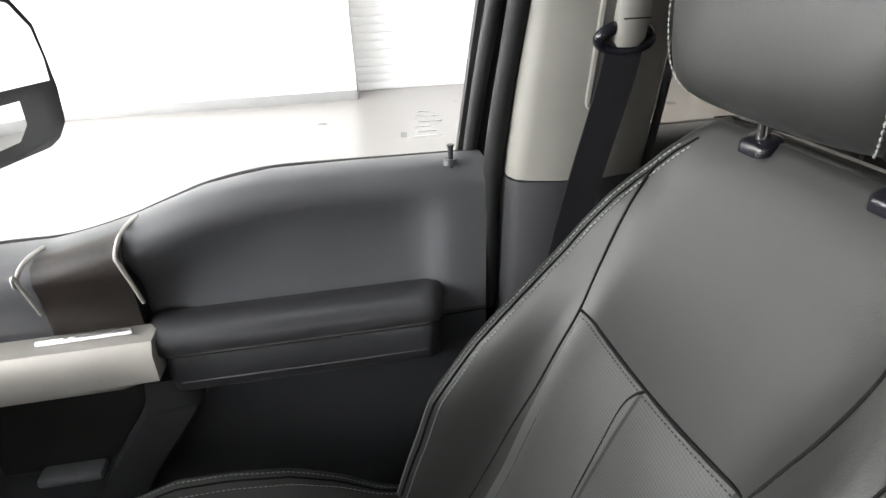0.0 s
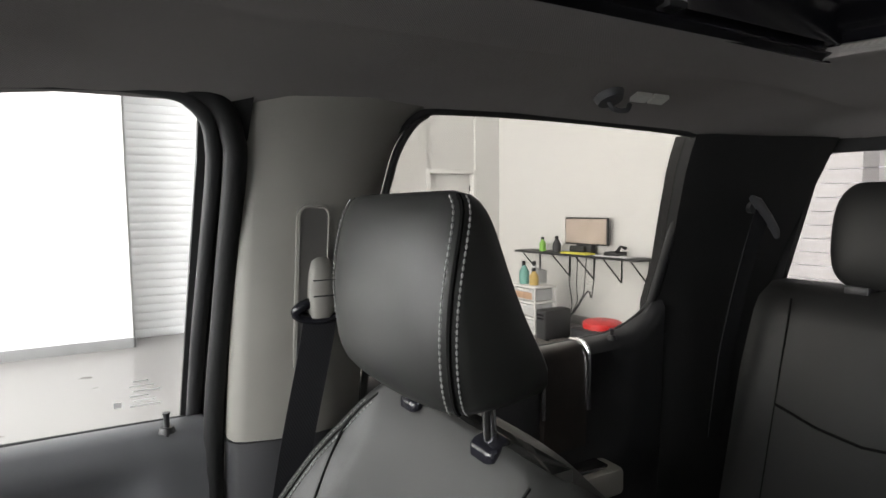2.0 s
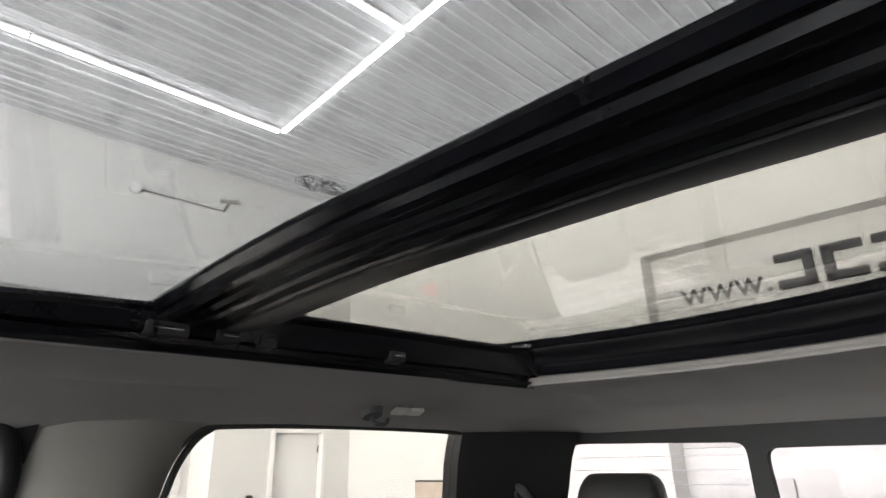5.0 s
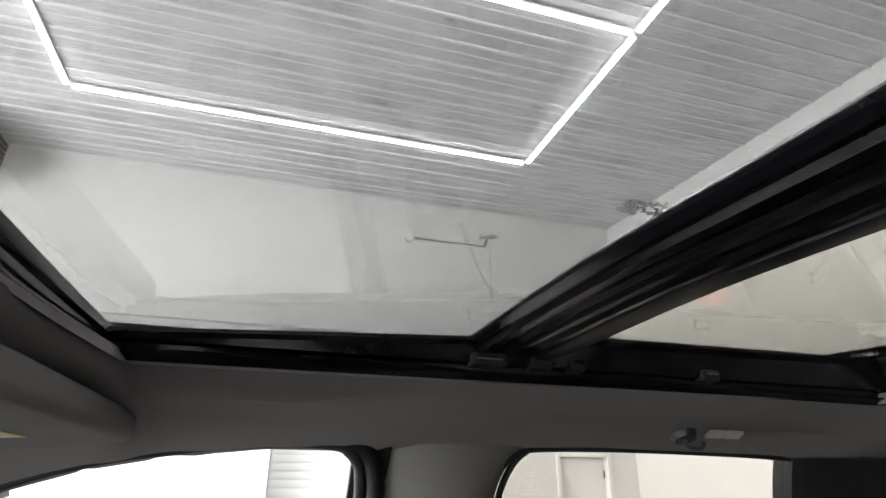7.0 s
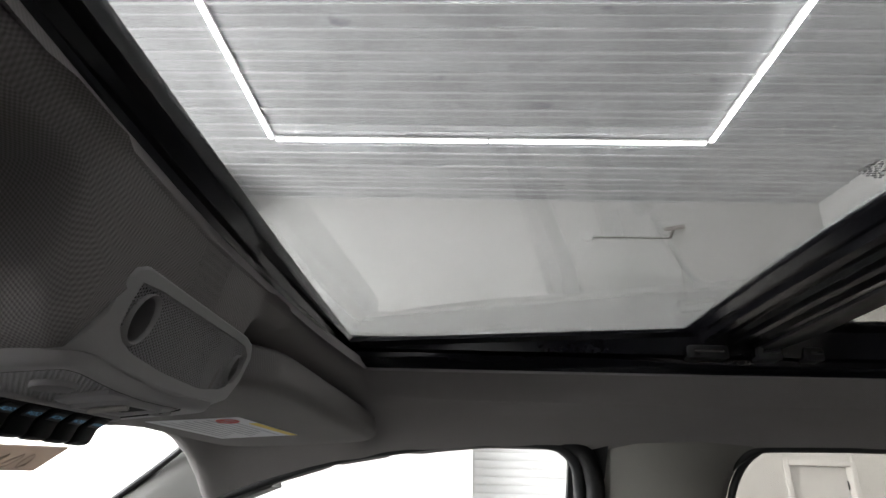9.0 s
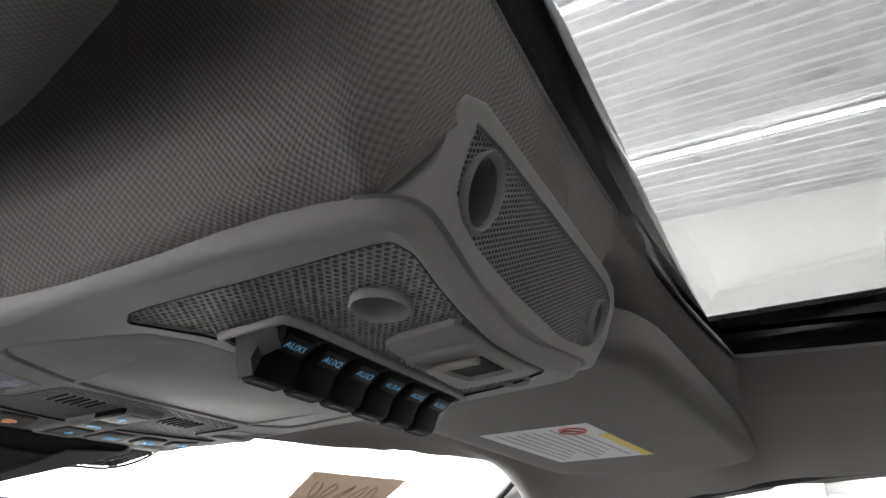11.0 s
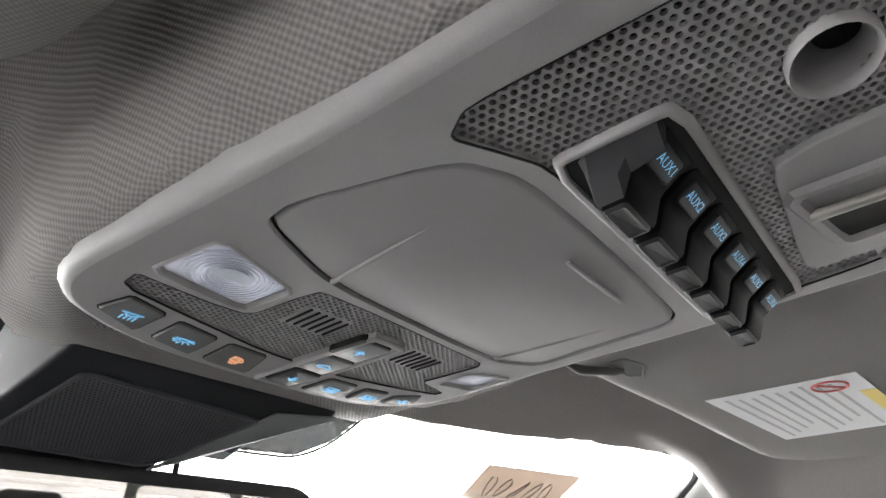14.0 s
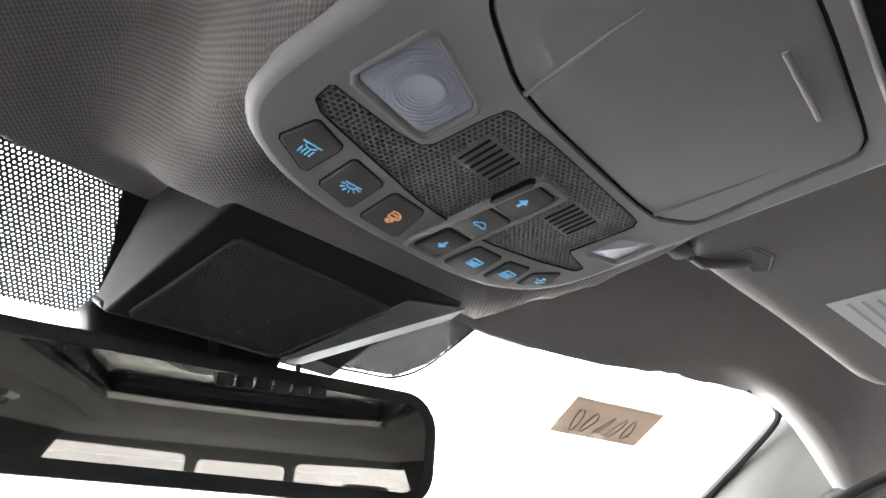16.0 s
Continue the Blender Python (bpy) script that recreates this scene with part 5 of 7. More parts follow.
def icon_mesh(lines, c, ang, size, w, thick=0.062):
    """A drawn sign: each line a row of thin raised strokes."""
    bm = bmesh.new()
    for line in lines:
        for p, q in zip(line, line[1:]):
            d = (Vector(q) - Vector(p)).normalized() * thick
            n = Vector((-d.y, d.x))
            p_, q_ = Vector(p) - d * 0.6, Vector(q) + d * 0.6
            pts = poly_icon([p_ - n, q_ - n, q_ + n, p_ + n], c, ang, size)
            loft([[cz(u, v, w + e) for u, v in pts] for e in (0.0, 0.0004)], bm=bm)
    return bm


BTN = mat("dark_grey_button", (0.125, 0.122, 0.12), 0.5, grain=1500, bump=0.2)
BUTTONS = [([(-0.565, -0.088), (-0.549, -0.083), (-0.554, -0.068), (-0.575, -0.070)], ICON_READ, BLUE_INK), ([(-0.577, -0.062), (-0.556, -0.061), (-0.560, -0.043), (-0.582, -0.043)], ICON_DOME, BLUE_INK),
           ([(-0.583, -0.036), (-0.561, -0.036), (-0.562, -0.018), (-0.585, -0.013)], ICON_DOOR, ORANGE_INK), ([(-0.585, 0.019), (-0.564, 0.021), (-0.563, 0.037), (-0.584, 0.041)], ICON_CAB, BLUE_INK),
           ([(-0.581, 0.045), (-0.563, 0.043), (-0.560, 0.056), (-0.577, 0.061)], ICON_CAB, BLUE_INK), ([(-0.574, 0.065), (-0.562, 0.062), (-0.552, 0.072), (-0.563, 0.078)], ICON_HITCH, BLUE_INK)]
for P, ic, ink in BUTTONS:
    R = smooth_poly(P, 0.14, 2)
    part("button_seam", loft([[cz(u, v, w) for u, v in offset(R, -0.0007)] for w in (-0.0003, 0.002)]), BACKING_SHADE, cons)
    b_ = part("button", slab(R, -0.0012, 0.003, cz, 0.0009), BTN, cons)
    c = (sum(p[0] for p in P) / 4, sum(p[1] for p in P) / 4)
    part("legend", icon_mesh(ic, c, 90, 0.0040, -0.0018), ink, b_, "lit switch symbol", smooth=0)
# roof glass rocker in its own frame
fr = smooth_poly([(-0.586, -0.009), (-0.513, -0.001), (-0.512, 0.018), (-0.586, 0.014)], 0.12, 2)
rk = part("rocker_frame", slab(fr, -0.0010, 0.004, cz, 0.0009), CONSOLE_GREY, cons)
part("rocker_rim", tube([cz(u, v, -0.0010) for u, v in offset(fr, 0.0012) + offset(fr, 0.0012)[:2]], 0.0014, 8, caps=False), CONSOLE_GREY, rk, smooth=60)
for u0, u1, ic, m in ((-0.582, -0.562, ICON_DOWN, PLASTIC_BLACK), (-0.559, -0.540, ICON_CAR, BTN), (-0.537, -0.517, ICON_UP, BTN)):
    q = smooth_poly([(u0, -0.0045), (u1, -0.0025), (u1, 0.0135), (u0, 0.0115)], 0.14, 2)
    part("rocker_seam", loft([[cz(u, v, w) for u, v in offset(q, -0.0006)] for w in (-0.0014, 0.001)]), BACKING_SHADE, rk)
    part("rocker_key", slab(q, -0.0022, 0.001, cz, 0.0009), m, rk)
    part("legend", icon_mesh(ic, ((u0 + u1) / 2, 0.0045), 90, 0.0036, -0.0028), BLUE_INK, rk, "lit arrow symbol", smooth=0)
# microphone slots: near-black strips painted for the shade inside them
for v0, v1 in ((-0.034, -0.012), (0.024, 0.046)):
    n_ = 6
    q = smooth_poly([(-0.532, v0 - 0.001), (-0.513, v0 - 0.0005), (-0.513, v1), (-0.532, v1)], 0.1, 1)
    part("slot_plate", slab(q, 0.0012, 0.004, cz, 0.0004), GRILLE, cons)
    for k in range(n_):
        v = lerp(v0 + 0.002, v1 - 0.002, k / (n_ - 1))
        part("slot", loft([[cz(u_, v_, w) for u_, v_ in ((-0.530, v - 0.0007), (-0.515, v - 0.0003), (-0.515, v + 0.0005), (-0.530, v + 0.0001))] for w in (0.0006, 0.003)]), BACKING_SHADE, cons)

BOWL = mat("mid_grey_lamp_bowl", (0.20, 0.195, 0.195), 0.35, grain=1500, bump=0.05)


# round spot lamp in the rear grille, small ring and slide switch plate
def bowl(cu, cv, ru, rv, name, f, depth=0.018, dark=True):
    circle = lambda k, w, du=0.0, dv=0.0: [f(cu + du + ru * k * math.cos(a), cv + dv + rv * k * math.sin(a), w) for a in [2 * math.pi * i / 28 for i in range(28)]]
    prof = [(1.12, 0.002), (1.11, -0.0008), (1.06, -0.0014), (1.0, -0.0008), (0.96, 0.0015)]
    b_ = part(name, loft([circle(k, w) for k, w in prof], caps=False), CONSOLE_GREY, cons, "grey round spot lamp ring", smooth=60)
    inner = [(0.97, 0.001), (0.93, 0.3 * depth), (0.80, depth * 0.7), (0.55, depth), (0.25, depth * 1.05)]
    part("bowl", loft([circle(k, w) for k, w in inner] + [circle(0.02, 1.05 * depth)], caps=False), BOWL if dark else CONSOLE_GREY, b_, smooth=70)
    if dark:
        part("bulb", loft([circle(k, w, -0.15 * ru, -0.36 * rv) for k, w in ((0.46, 0.75 * depth), (0.44, 0.55 * depth), (0.38, 0.52 * depth), (0.34, 0.60 * depth), (0.26, 0.60 * depth), (0.24, 0.50 * depth), (0.14, 0.48 * depth))]), GLOSS_BLACK, b_, "ribbed black lamp bulb", smooth=40)
    else:
        # near-black disc stands for the shade in the slot
        part("slot", loft([circle(k, w, 0.30 * ru, 0.0) for k, w in ((0.62, 0.66 * depth), (0.52, 0.60 * depth))]), BACKING_SHADE, b_)
    return b_


bowl(-0.341, -0.034, 0.0085, 0.0105, "spot_lamp", cz, 0.012, False)
bowl(-0.338, 0.070, 0.006, 0.006, "ring_trim", cz, 0.006)
q = smooth_poly([(-0.361, -0.004), (-0.350, -0.008), (-0.3255, -0.009), (-0.3275, 0.020), (-0.326, 0.045), (-0.322, 0.060), (-0.330, 0.064), (-0.366, 0.066)], 0.2, 2)
pt = part("switch_plate", slab(q, -0.0012, 0.005, cz, 0.0010), CONSOLE_GREY, cons, smooth=15)
q = smooth_poly([(-0.360, 0.012), (-0.331, 0.013), (-0.3275, 0.049), (-0.352, 0.051)], 0.15, 2)
part("recess_rim", loft([[cz(u, v, w) for u, v in offset(q, d)] for d, w in ((-0.003, -0.0010), (-0.0015, -0.0030), (0.001, -0.0032), (0.0028, -0.0012))], caps=False), CONSOLE_GREY, pt)
part("recess_floor", loft([[cz(u, v, w) for u, v in offset(q, 0.001)] for w in (-0.0014, 0.001)]), CONSOLE_GREY, pt)
# near-black sheet on the floor, painted for the shaded hollow
q = [(-0.357, 0.025), (-0.334, 0.026), (-0.333, 0.046), (-0.350, 0.047)]
part("recess", loft([[cz(u, v, w) for u, v in q] for w in (-0.0019, 0.001)]), BACKING_SHADE, pt)
part("chrome_lip", tube([cz(-0.3575, 0.0245, -0.0032), cz(-0.335, 0.0255, -0.0030)], 0.0018, 10), SATIN, pt, "satin lip")


# rear end: rounded brow with a curved speaker grille
def rz(y, z, w=0.0):
    return Vector((-0.297 - (1.797 - z) * 0.35 - w, y, z))


REAR_OUT = [(-0.0613, 1.7775), (-0.0605, 1.787), (-0.056, 1.7935), (-0.047, 1.797), (0.095, 1.797), (0.110, 1.794), (0.119, 1.786), (0.120, 1.768), (0.112, 1.753), (0.092, 1.7465), (0.055, 1.7455), (0.020, 1.7455), (-0.010, 1.747),
            (-0.035, 1.7475), (-0.055, 1.7455), (-0.072, 1.7430), (-0.0775, 1.7450), (-0.0760, 1.7490), (-0.0685, 1.756), (-0.0632, 1.763), (-0.0607, 1.770)]
REAR_IN = smooth_poly([(-0.048, 1.790), (-0.048, 1.778), (-0.046, 1.766), (-0.038, 1.7605), (-0.025, 1.757), (0.011, 1.754), (0.063, 1.753), (0.095, 1.758), (0.112, 1.771), (0.110, 1.786), (0.096, 1.791)], 0.25, 1)
fz = lambda u, v, w: rz(u, v, w)
part("brow", plate_with_holes(offset(REAR_OUT, 0.0015), [REAR_IN], fz, 0.0, 0.006), CONSOLE_GREY, cons, smooth=30)
rings = [[rz(u, v, w) for u, v in offset(REAR_OUT, d)] for d, w in ((0.0015, 0.0), (0.0007, 0.0004), (0.0, 0.0016), (-0.001, 0.005))]
REAR_LINE = [(-0.078, -0.310), (-0.058, -0.3085), (-0.035, -0.3125), (-0.012, -0.3165), (0.020, -0.320), (0.045, -0.3185), (0.066, -0.3135), (0.092, -0.309), (0.12, -0.312)]
low = []
for k, (u, v) in enumerate(REAR_OUT):
    base = rz(u, v, 0.005)
    f_ = max(0.0, min(1.0, (v - 1.756) / 0.034))
    if k < 4 or k > 15:
        l = base + Vector((-0.024, -0.003, 0.008))
    elif u > 0.09:
        l = Vector((lerp(-0.330, -0.318, f_), lerp(0.095, 0.112, f_), lerp(1.746, 1.798, f_)))
    elif v > 1.78:
        l = base + Vector((-0.012, 0, 0.004))
    else:
        l = cz(table(REAR_LINE, u) - 0.0005, u, 0.003)
    low.append((base, l))
for k in (0.3, 0.65, 1.0):
    rings.append([b.lerp(l, k) for b, l in low])
part("brow_rim", loft(rings, caps=False), CONSOLE_GREY, cons, smooth=70)
SPOTS = [ell(-0.032, 1.7735, 0.0098, 0.0122), ell(0.0995, 1.773, 0.0075, 0.0095)]
part("grille", grille(offset(REAR_IN, -0.0022), fz, 0.0021, 0.84, 0.0016, SPOTS, 90, deep=0.0005), GRILLE, cons, "grey curved speaker grille", smooth=0)
part("backing", plate_with_holes(offset(REAR_IN, -0.003), SPOTS, fz, 0.005, 0.002), BACKING_SHADE, cons)
bowl(-0.032, 1.7735, 0.0098, 0.0122, "spot_lamp", fz)
bowl(0.0995, 1.773, 0.0075, 0.0095, "spot_lamp", fz)

# bank of six rocker switches hanging below the console
bank = thing("switch_bank", (-0.39, 0.018, 1.735), "black bank of six auxiliary rocker switches", "switch bank")
q = smooth_poly([(-0.404, -0.0445), (-0.372, -0.0435), (-0.371, 0.081), (-0.383, 0.085), (-0.404, 0.084)], 0.12, 2)
part("bezel", loft([[cz(u, v, w) for u, v in offset(q, d)] for d, w in ((-0.0018, 0.001), (-0.0016, -0.0008), (-0.0006, -0.0016), (0.0006, -0.0013), (0.0012, 0.003))], caps=False), CONSOLE_GREY, bank, smooth=60)
part("tray", loft([[cz(u, v, w) for u, v in offset(q, 0.001)] for w in (-0.0004, 0.002)]), BACKING_SHADE, bank)
CAP = mat("dark_grey_switch_face", (0.022, 0.022, 0.025), 0.5, grain=1500, bump=0.1, spec=0.3)
SW = mat("black_switch_plastic", (0.007, 0.007, 0.008), 0.6, grain=1500, bump=0.15, spec=0.1)
for k in range(6):
    v0 = -0.0388 + 0.0206 * k
    v1 = v0 + 0.0178
    prof = [(-0.3752, 0.001), (-0.3758, -0.0008), (-0.3772, -0.0014), (-0.3842, -0.0062), (-0.3853, -0.0074), (-0.3876, -0.0144), (-0.3884, -0.0153), (-0.3948, -0.0153), (-0.3956, -0.0144), (-0.3972, 0.001)]
    rings = [[cz(u, v, w) for u, w in (prof if 0 < i < 3 else [(lerp(u, -0.389, 0.06), w * 0.95) for u, w in prof])] for i, v in enumerate((v0, v0 + 0.0009, v1 - 0.0009, v1))]
    sw = part("switch", loft(rings), SW, bank, smooth=35)
    cap = rounded(-0.3950, v0 + 0.0012, -0.3888, v1 - 0.0012, 0.0012, 4)
    part("end_cap", loft([[cz(u, v, w) for u, v in offset(cap, d)] for d, w in ((-0.0004, -0.0150), (0.0, -0.0160), (0.0006, -0.0162), (0.0011, -0.0158), (0.0018, -0.0157))]), CAP, sw, smooth=50)
    lt = lettering("AUX%d" % (k + 1), 0.0040)
    e1, e2 = Vector((0, 1, 0)), (cz(-0.3842, 0, -0.0062) - cz(-0.3772, 0, -0.0014)).normalized()
    o_ = cz(-0.3805, (v0 + v1) / 2, -0.00366)
    nrm = e1.cross(e2)
    nrm = nrm if nrm.z < 0 else -nrm
    part("label_tile", slab(rounded(-0.0062, -0.0036, 0.0062, 0.0036, 0.0010, 4), 0.0, 0.0010, lambda u, v, w: o_ + e1 * u - e2 * v + nrm * (0.0008 - w), 0.0005), CAP, sw)
    for vtx in lt.verts:
        vtx.co = o_ + e1 * vtx.co.x - e2 * vtx.co.y + nrm * 0.0011
    part("legend", lt, BLUE_INK, sw, "blue lit AUX lettering", smooth=0)
part("end_plate", loft([[cz(u, v, w) for u, w in ((-0.376, 0.0), (-0.377, -0.5 * h), (-0.386, -0.6 * h), (-0.3885, -h), (-0.3955, -h), (-0.3985, 0.0))] for v, h in ((-0.0436, 0.001), (-0.0415, 0.0095), (-0.0392, 0.0150))]), CAP, bank, "charcoal sloped end piece", smooth=25)


# ---- sun visors ----
def vz(s):
    return lambda u, v, w: Vector((u, s * v, (1.757 if s > 0 else 1.746) + 0.08 * (u + 0.415) - 0.03 * (v - 0.39) + w))


VIS = smooth_poly([(-0.322, 0.140), (-0.292, 0.190), (-0.280, 0.330), (-0.266, 0.500), (-0.263, 0.578), (-0.293, 0.610), (-0.38, 0.612), (-0.455, 0.595), (-0.494, 0.552), (-0.509, 0.33), (-0.520, 0.218), (-0.522, 0.165), (-0.47, 0.135), (-0.40, 0.128)], 0.3, 2)
for s in (1, -1):
    vs_ = thing("sun_visor", (-0.4, s * 0.38, 1.76), "grey cloth sun visor folded up against the headliner" + (" with warning label" if s > 0 else ""), "sun visor", "sun visors")
    f = vz(s)
    V = VIS if s > 0 else [(u - 0.022 * ease((-0.43 - u) / 0.06) * ease((0.30 - v) / 0.1), v) for u, v in VIS]
    rings = [[f(u, v, w) for u, v in offset(V, d)] for d, w in ((0.016, 0.0), (0.010, 0.0004), (0.005, 0.0020), (0.0015, 0.0050), (0.0, 0.0090), (0.0015, 0.0140), (0.003, 0.030), (0.010, 0.036))]
    part("pad", loft(rings), VISOR_CLOTH, vs_, smooth=70)
    rec = smooth_poly([(-0.498, 0.190), (-0.486, 0.188), (-0.480, 0.208), (-0.488, 0.226), (-0.497, 0.220)], 0.15, 2)
    part("recess_rim", loft([[f(u, v, w) for u, v in offset(rec, d)] for d, w in ((-0.0015, 0.0006), (-0.0006, -0.0006), (0.0006, -0.0008), (0.0015, 0.0002))], caps=False), VISOR_CLOTH, vs_)
    # flat dark plate on the pad, its colour standing for shade in the recess
    part("recess", loft([[f(u, v, w) for u, v in offset(rec, 0.0015)] for w in (-0.0003, 0.002)]), PLASTIC_SOFT, vs_, "dark plate drawn for the shaded pivot recess")
    part("pivot_rod", tube([f(-0.520, 0.180, 0.004), f(-0.516, 0.187, 0.001), f(-0.499, 0.203, 0.0005), f(-0.495, 0.207, 0.001)], [0.0035, 0.0048, 0.0048, 0.0035], 14), BTN, vs_)
    part("clip", box(f(-0.531, 0.156, 0.002), f(-0.515, 0.180, 0.03), 0.004), PLASTIC_SOFT, vs_)
    if s > 0:
        lab = [(-0.474, 0.306), (-0.376, 0.309), (-0.355, 0.473), (-0.454, 0.469)]

        def lp(a, b):
            p = Vector(lab[0]).lerp(Vector(lab[1]), a)
            q_ = Vector(lab[3]).lerp(Vector(lab[2]), a)
            return p.lerp(q_, b)

        def strip(a0, b0, a1, b1, w):
            return loft([[f(*p, w + d) for p in (lp(a0, b0), lp(a1, b0), lp(a1, b1), lp(a0, b1))] for d in (0.0, 0.0003)])
        part("warning_label", strip(0, 0, 1, 1, -0.0008), PAPER, vs_, "white printed warning label", smooth=0)
        part("label_band", strip(0.90, 0.28, 1, 1, -0.0011), PAPER_YELLOW, vs_, smooth=0)
        for k in range(9):
            a0 = 0.10 + 0.085 * k
            part("print_line", strip(a0, 0.06 + 0.02 * (k % 3), a0 + 0.022, 0.93 - 0.07 * ((k * 5) % 4), -0.0011), INK, vs_, smooth=0)
        ring = [lp(0.78 + 0.11 * math.cos(a), 0.13 + 0.075 * math.sin(a)) for a in [2 * math.pi * i / 20 for i in range(21)]]
        part("label_sign", tube([f(*p, -0.0009) for p in ring], 0.0011, 5), PAPER_RED, vs_)
        part("label_sign", tube([f(*lp(0.71, 0.08), -0.0009), f(*lp(0.85, 0.18), -0.0009)], 0.0011, 5), PAPER_RED, vs_)

# ---- sensor cover and mirror at the windscreen ----
COVER = mat("charcoal_cover_plastic", (0.024, 0.024, 0.028), 0.55, grain=1200, bump=0.15, spec=0.2)
COVER_MESH = mat("dark_mesh_plastic", (0.052, 0.052, 0.060), 0.45, grain=1200, bump=0.1)
WING = mat("light_grey_satin_plastic", (0.22, 0.228, 0.232), 0.7, grain=1200, bump=0.05, spec=0.08)
sc = thing("sensor_cover", (-0.68, 0, 1.70), "charcoal plastic sensor cover with mesh face behind the mirror", "sensor cover")
a_ = [Vector(p) for p in ((-0.706, -0.083, 1.758), (-0.617, -0.076, 1.716), (-0.6166, 0.0696, 1.713), (-0.660, 0.105, 1.733))]
b_ = [Vector(p) for p in ((-0.752, -0.083, 1.700), (-0.7035, -0.089, 1.6815), (-0.7005, 0.0054, 1.681), (-0.7300, 0.030, 1.697))]
nrm = (a_[2] - a_[1]).cross(b_[1] - a_[1]).normalized()
nrm = nrm if nrm.z > 0 else -nrm
rings = [[p + Vector((0, 0, 0.03)) for p in a_], a_, b_, [q + Vector((-0.012, 0, 0.010)) for q in b_]]
bm = loft(rings)
bmesh.ops.bevel(bm, geom=bm.edges[:], offset=0.0035, segments=3, profile=0.5, affect="EDGES", clamp_overlap=True)
part("shell", bm, COVER, sc, smooth=35)
eu = (b_[2] - b_[1]).normalized()
ev = nrm.cross(eu).normalized()
ev = ev if ev.z > 0 else -ev
f2 = lambda u, v, w: b_[1] + eu * u + ev * v + nrm * w
FACE = [Vector(p) for p in ((-0.698, -0.079, 1.683), (-0.698, 0.001, 1.682), (-0.637, 0.033, 1.7055), (-0.633, -0.063, 1.707))]
face = smooth_poly([((p - b_[1]).dot(eu), (p - b_[1]).dot(ev)) for p in FACE], 0.06, 2)
part("mesh_panel", loft([[f2(u, v, w) for u, v in offset(face, d)] for d, w in ((0.0, 0.001), (0.0, -0.0004), (0.0012, -0.0008))]), TRIM_BLACK, sc, "dark mesh panel", smooth=20)
tagged(part("mesh", grille(offset(face, 0.0004), f2, 0.0022, 0.55, -0.0013), COVER_MESH, sc, smooth=0), kind="stuff")
part("mesh_border", tube([f2(u, v, -0.0010) for u, v in face + face[:2]], 0.0013, 8, caps=False), COVER_MESH, sc)
wing = [Vector(p) for p in ((-0.6265, 0.0357, 1.7085), (-0.6150, 0.0696, 1.7115), (-0.646, 0.0905, 1.7180), (-0.721, 0.035, 1.6890), (-0.7005, 0.0060, 1.6795))]
part("side_wing", loft([[p - nrm * d for p in wing] for d in (-0.0006, 0.0006)]), WING, sc, "light grey side wing", smooth=20)
gap = [(-0.698, 0.085), (-0.691, 0.163), (-0.704, 0.146), (-0.7235, 0.113), (-0.745, 0.105), (-0.772, 0.094), (-0.775, 0.02), (-0.73, 0.05)]
part("screen_wing", loft([[ws(u, v, w) for u, v in gap] for w in (-0.001, 0.002)]), WING, sc, "pale grey wing against the windscreen", smooth=20)
part("wing_recess", loft([[ws(u, v, w) for u, v in ((-0.7245, 0.1105), (-0.745, 0.1030), (-0.7635, 0.0945), (-0.7625, 0.068), (-0.742, 0.088))] for w in (-0.0022, 0.0)]), COVER, sc, smooth=20)
part("wire", tube([(-0.735, -0.02, 1.695), (-0.750, 0.0, 1.66)], 0.003, 6), PLASTIC_BLACK, sc)
bm = loft([[(x, y, z) for x, y in ((-0.752, y0), (-0.730, y1), (-0.795, y1), (-0.795, y0))] for z, y0, y1 in ((1.706, -0.085, 0.030), (1.682, -0.078, 0.026), (1.655, -0.06, 0.0))])
bmesh.ops.bevel(bm, geom=bm.edges[:], offset=0.006, segments=2, profile=0.5, affect="EDGES", clamp_overlap=True)
part("neck", bm, COVER, sc, smooth=40)

mir = thing("rear_view_mirror", (-0.72, -0.01, 1.65), "black framed rear-view mirror on its stalk", "mirror")
m0, m1 = Vector((-0.761, -0.150, 1.646)), Vector((-0.690, 0.1275, 1.643))
eu = (m1 - m0).normalized()
nn = Vector((eu.y, -eu.x, 0)).normalized()
nn = (nn if nn.x > 0 else -nn) + Vector((0, 0, -0.030))
nn.normalize()
ev = nn.cross(eu).normalized()
ev = ev if ev.z > 0 else -ev
mc, hw = (m0 + m1) / 2, (m1 - m0).length / 2
mout = rounded(-hw, -0.036, hw, 0.036, 0.024, 7)
mf = lambda u, v, w: mc + eu * u + ev * (v + 0.006 * (1 - (u / hw) ** 2)) - nn * w
part("housing", loft([[mf(u, v, w) for u, v in offset(mout, d)] for d, w in ((0.0088, 0.0), (0.004, -0.0022), (0.0005, -0.001), (0.0, 0.006), (0.004, 0.018), (0.016, 0.030), (0.03, 0.034))]), PLASTIC_BLACK, mir, smooth=60)
part("mirror_glass", loft([[mf(u, v, w) for u, v in offset(mout, 0.0088)] for w in (-0.0012, 0.002)]), MIRROR_DIM, mir, "clear mirror glass", smooth=20)
part("stalk", tube([mf(-0.01, 0.005, 0.03), mf(-0.01, 0.03, 0.045), (-0.765, -0.015, 1.70)], [0.012, 0.010, 0.014], 12), PLASTIC_BLACK, mir)
part("wire", tube([mf(0.045, 0.03, 0.012), mf(0.045, 0.06, 0.02), (-0.735, 0.045, 1.705)], 0.002, 6), RUBBER, mir)


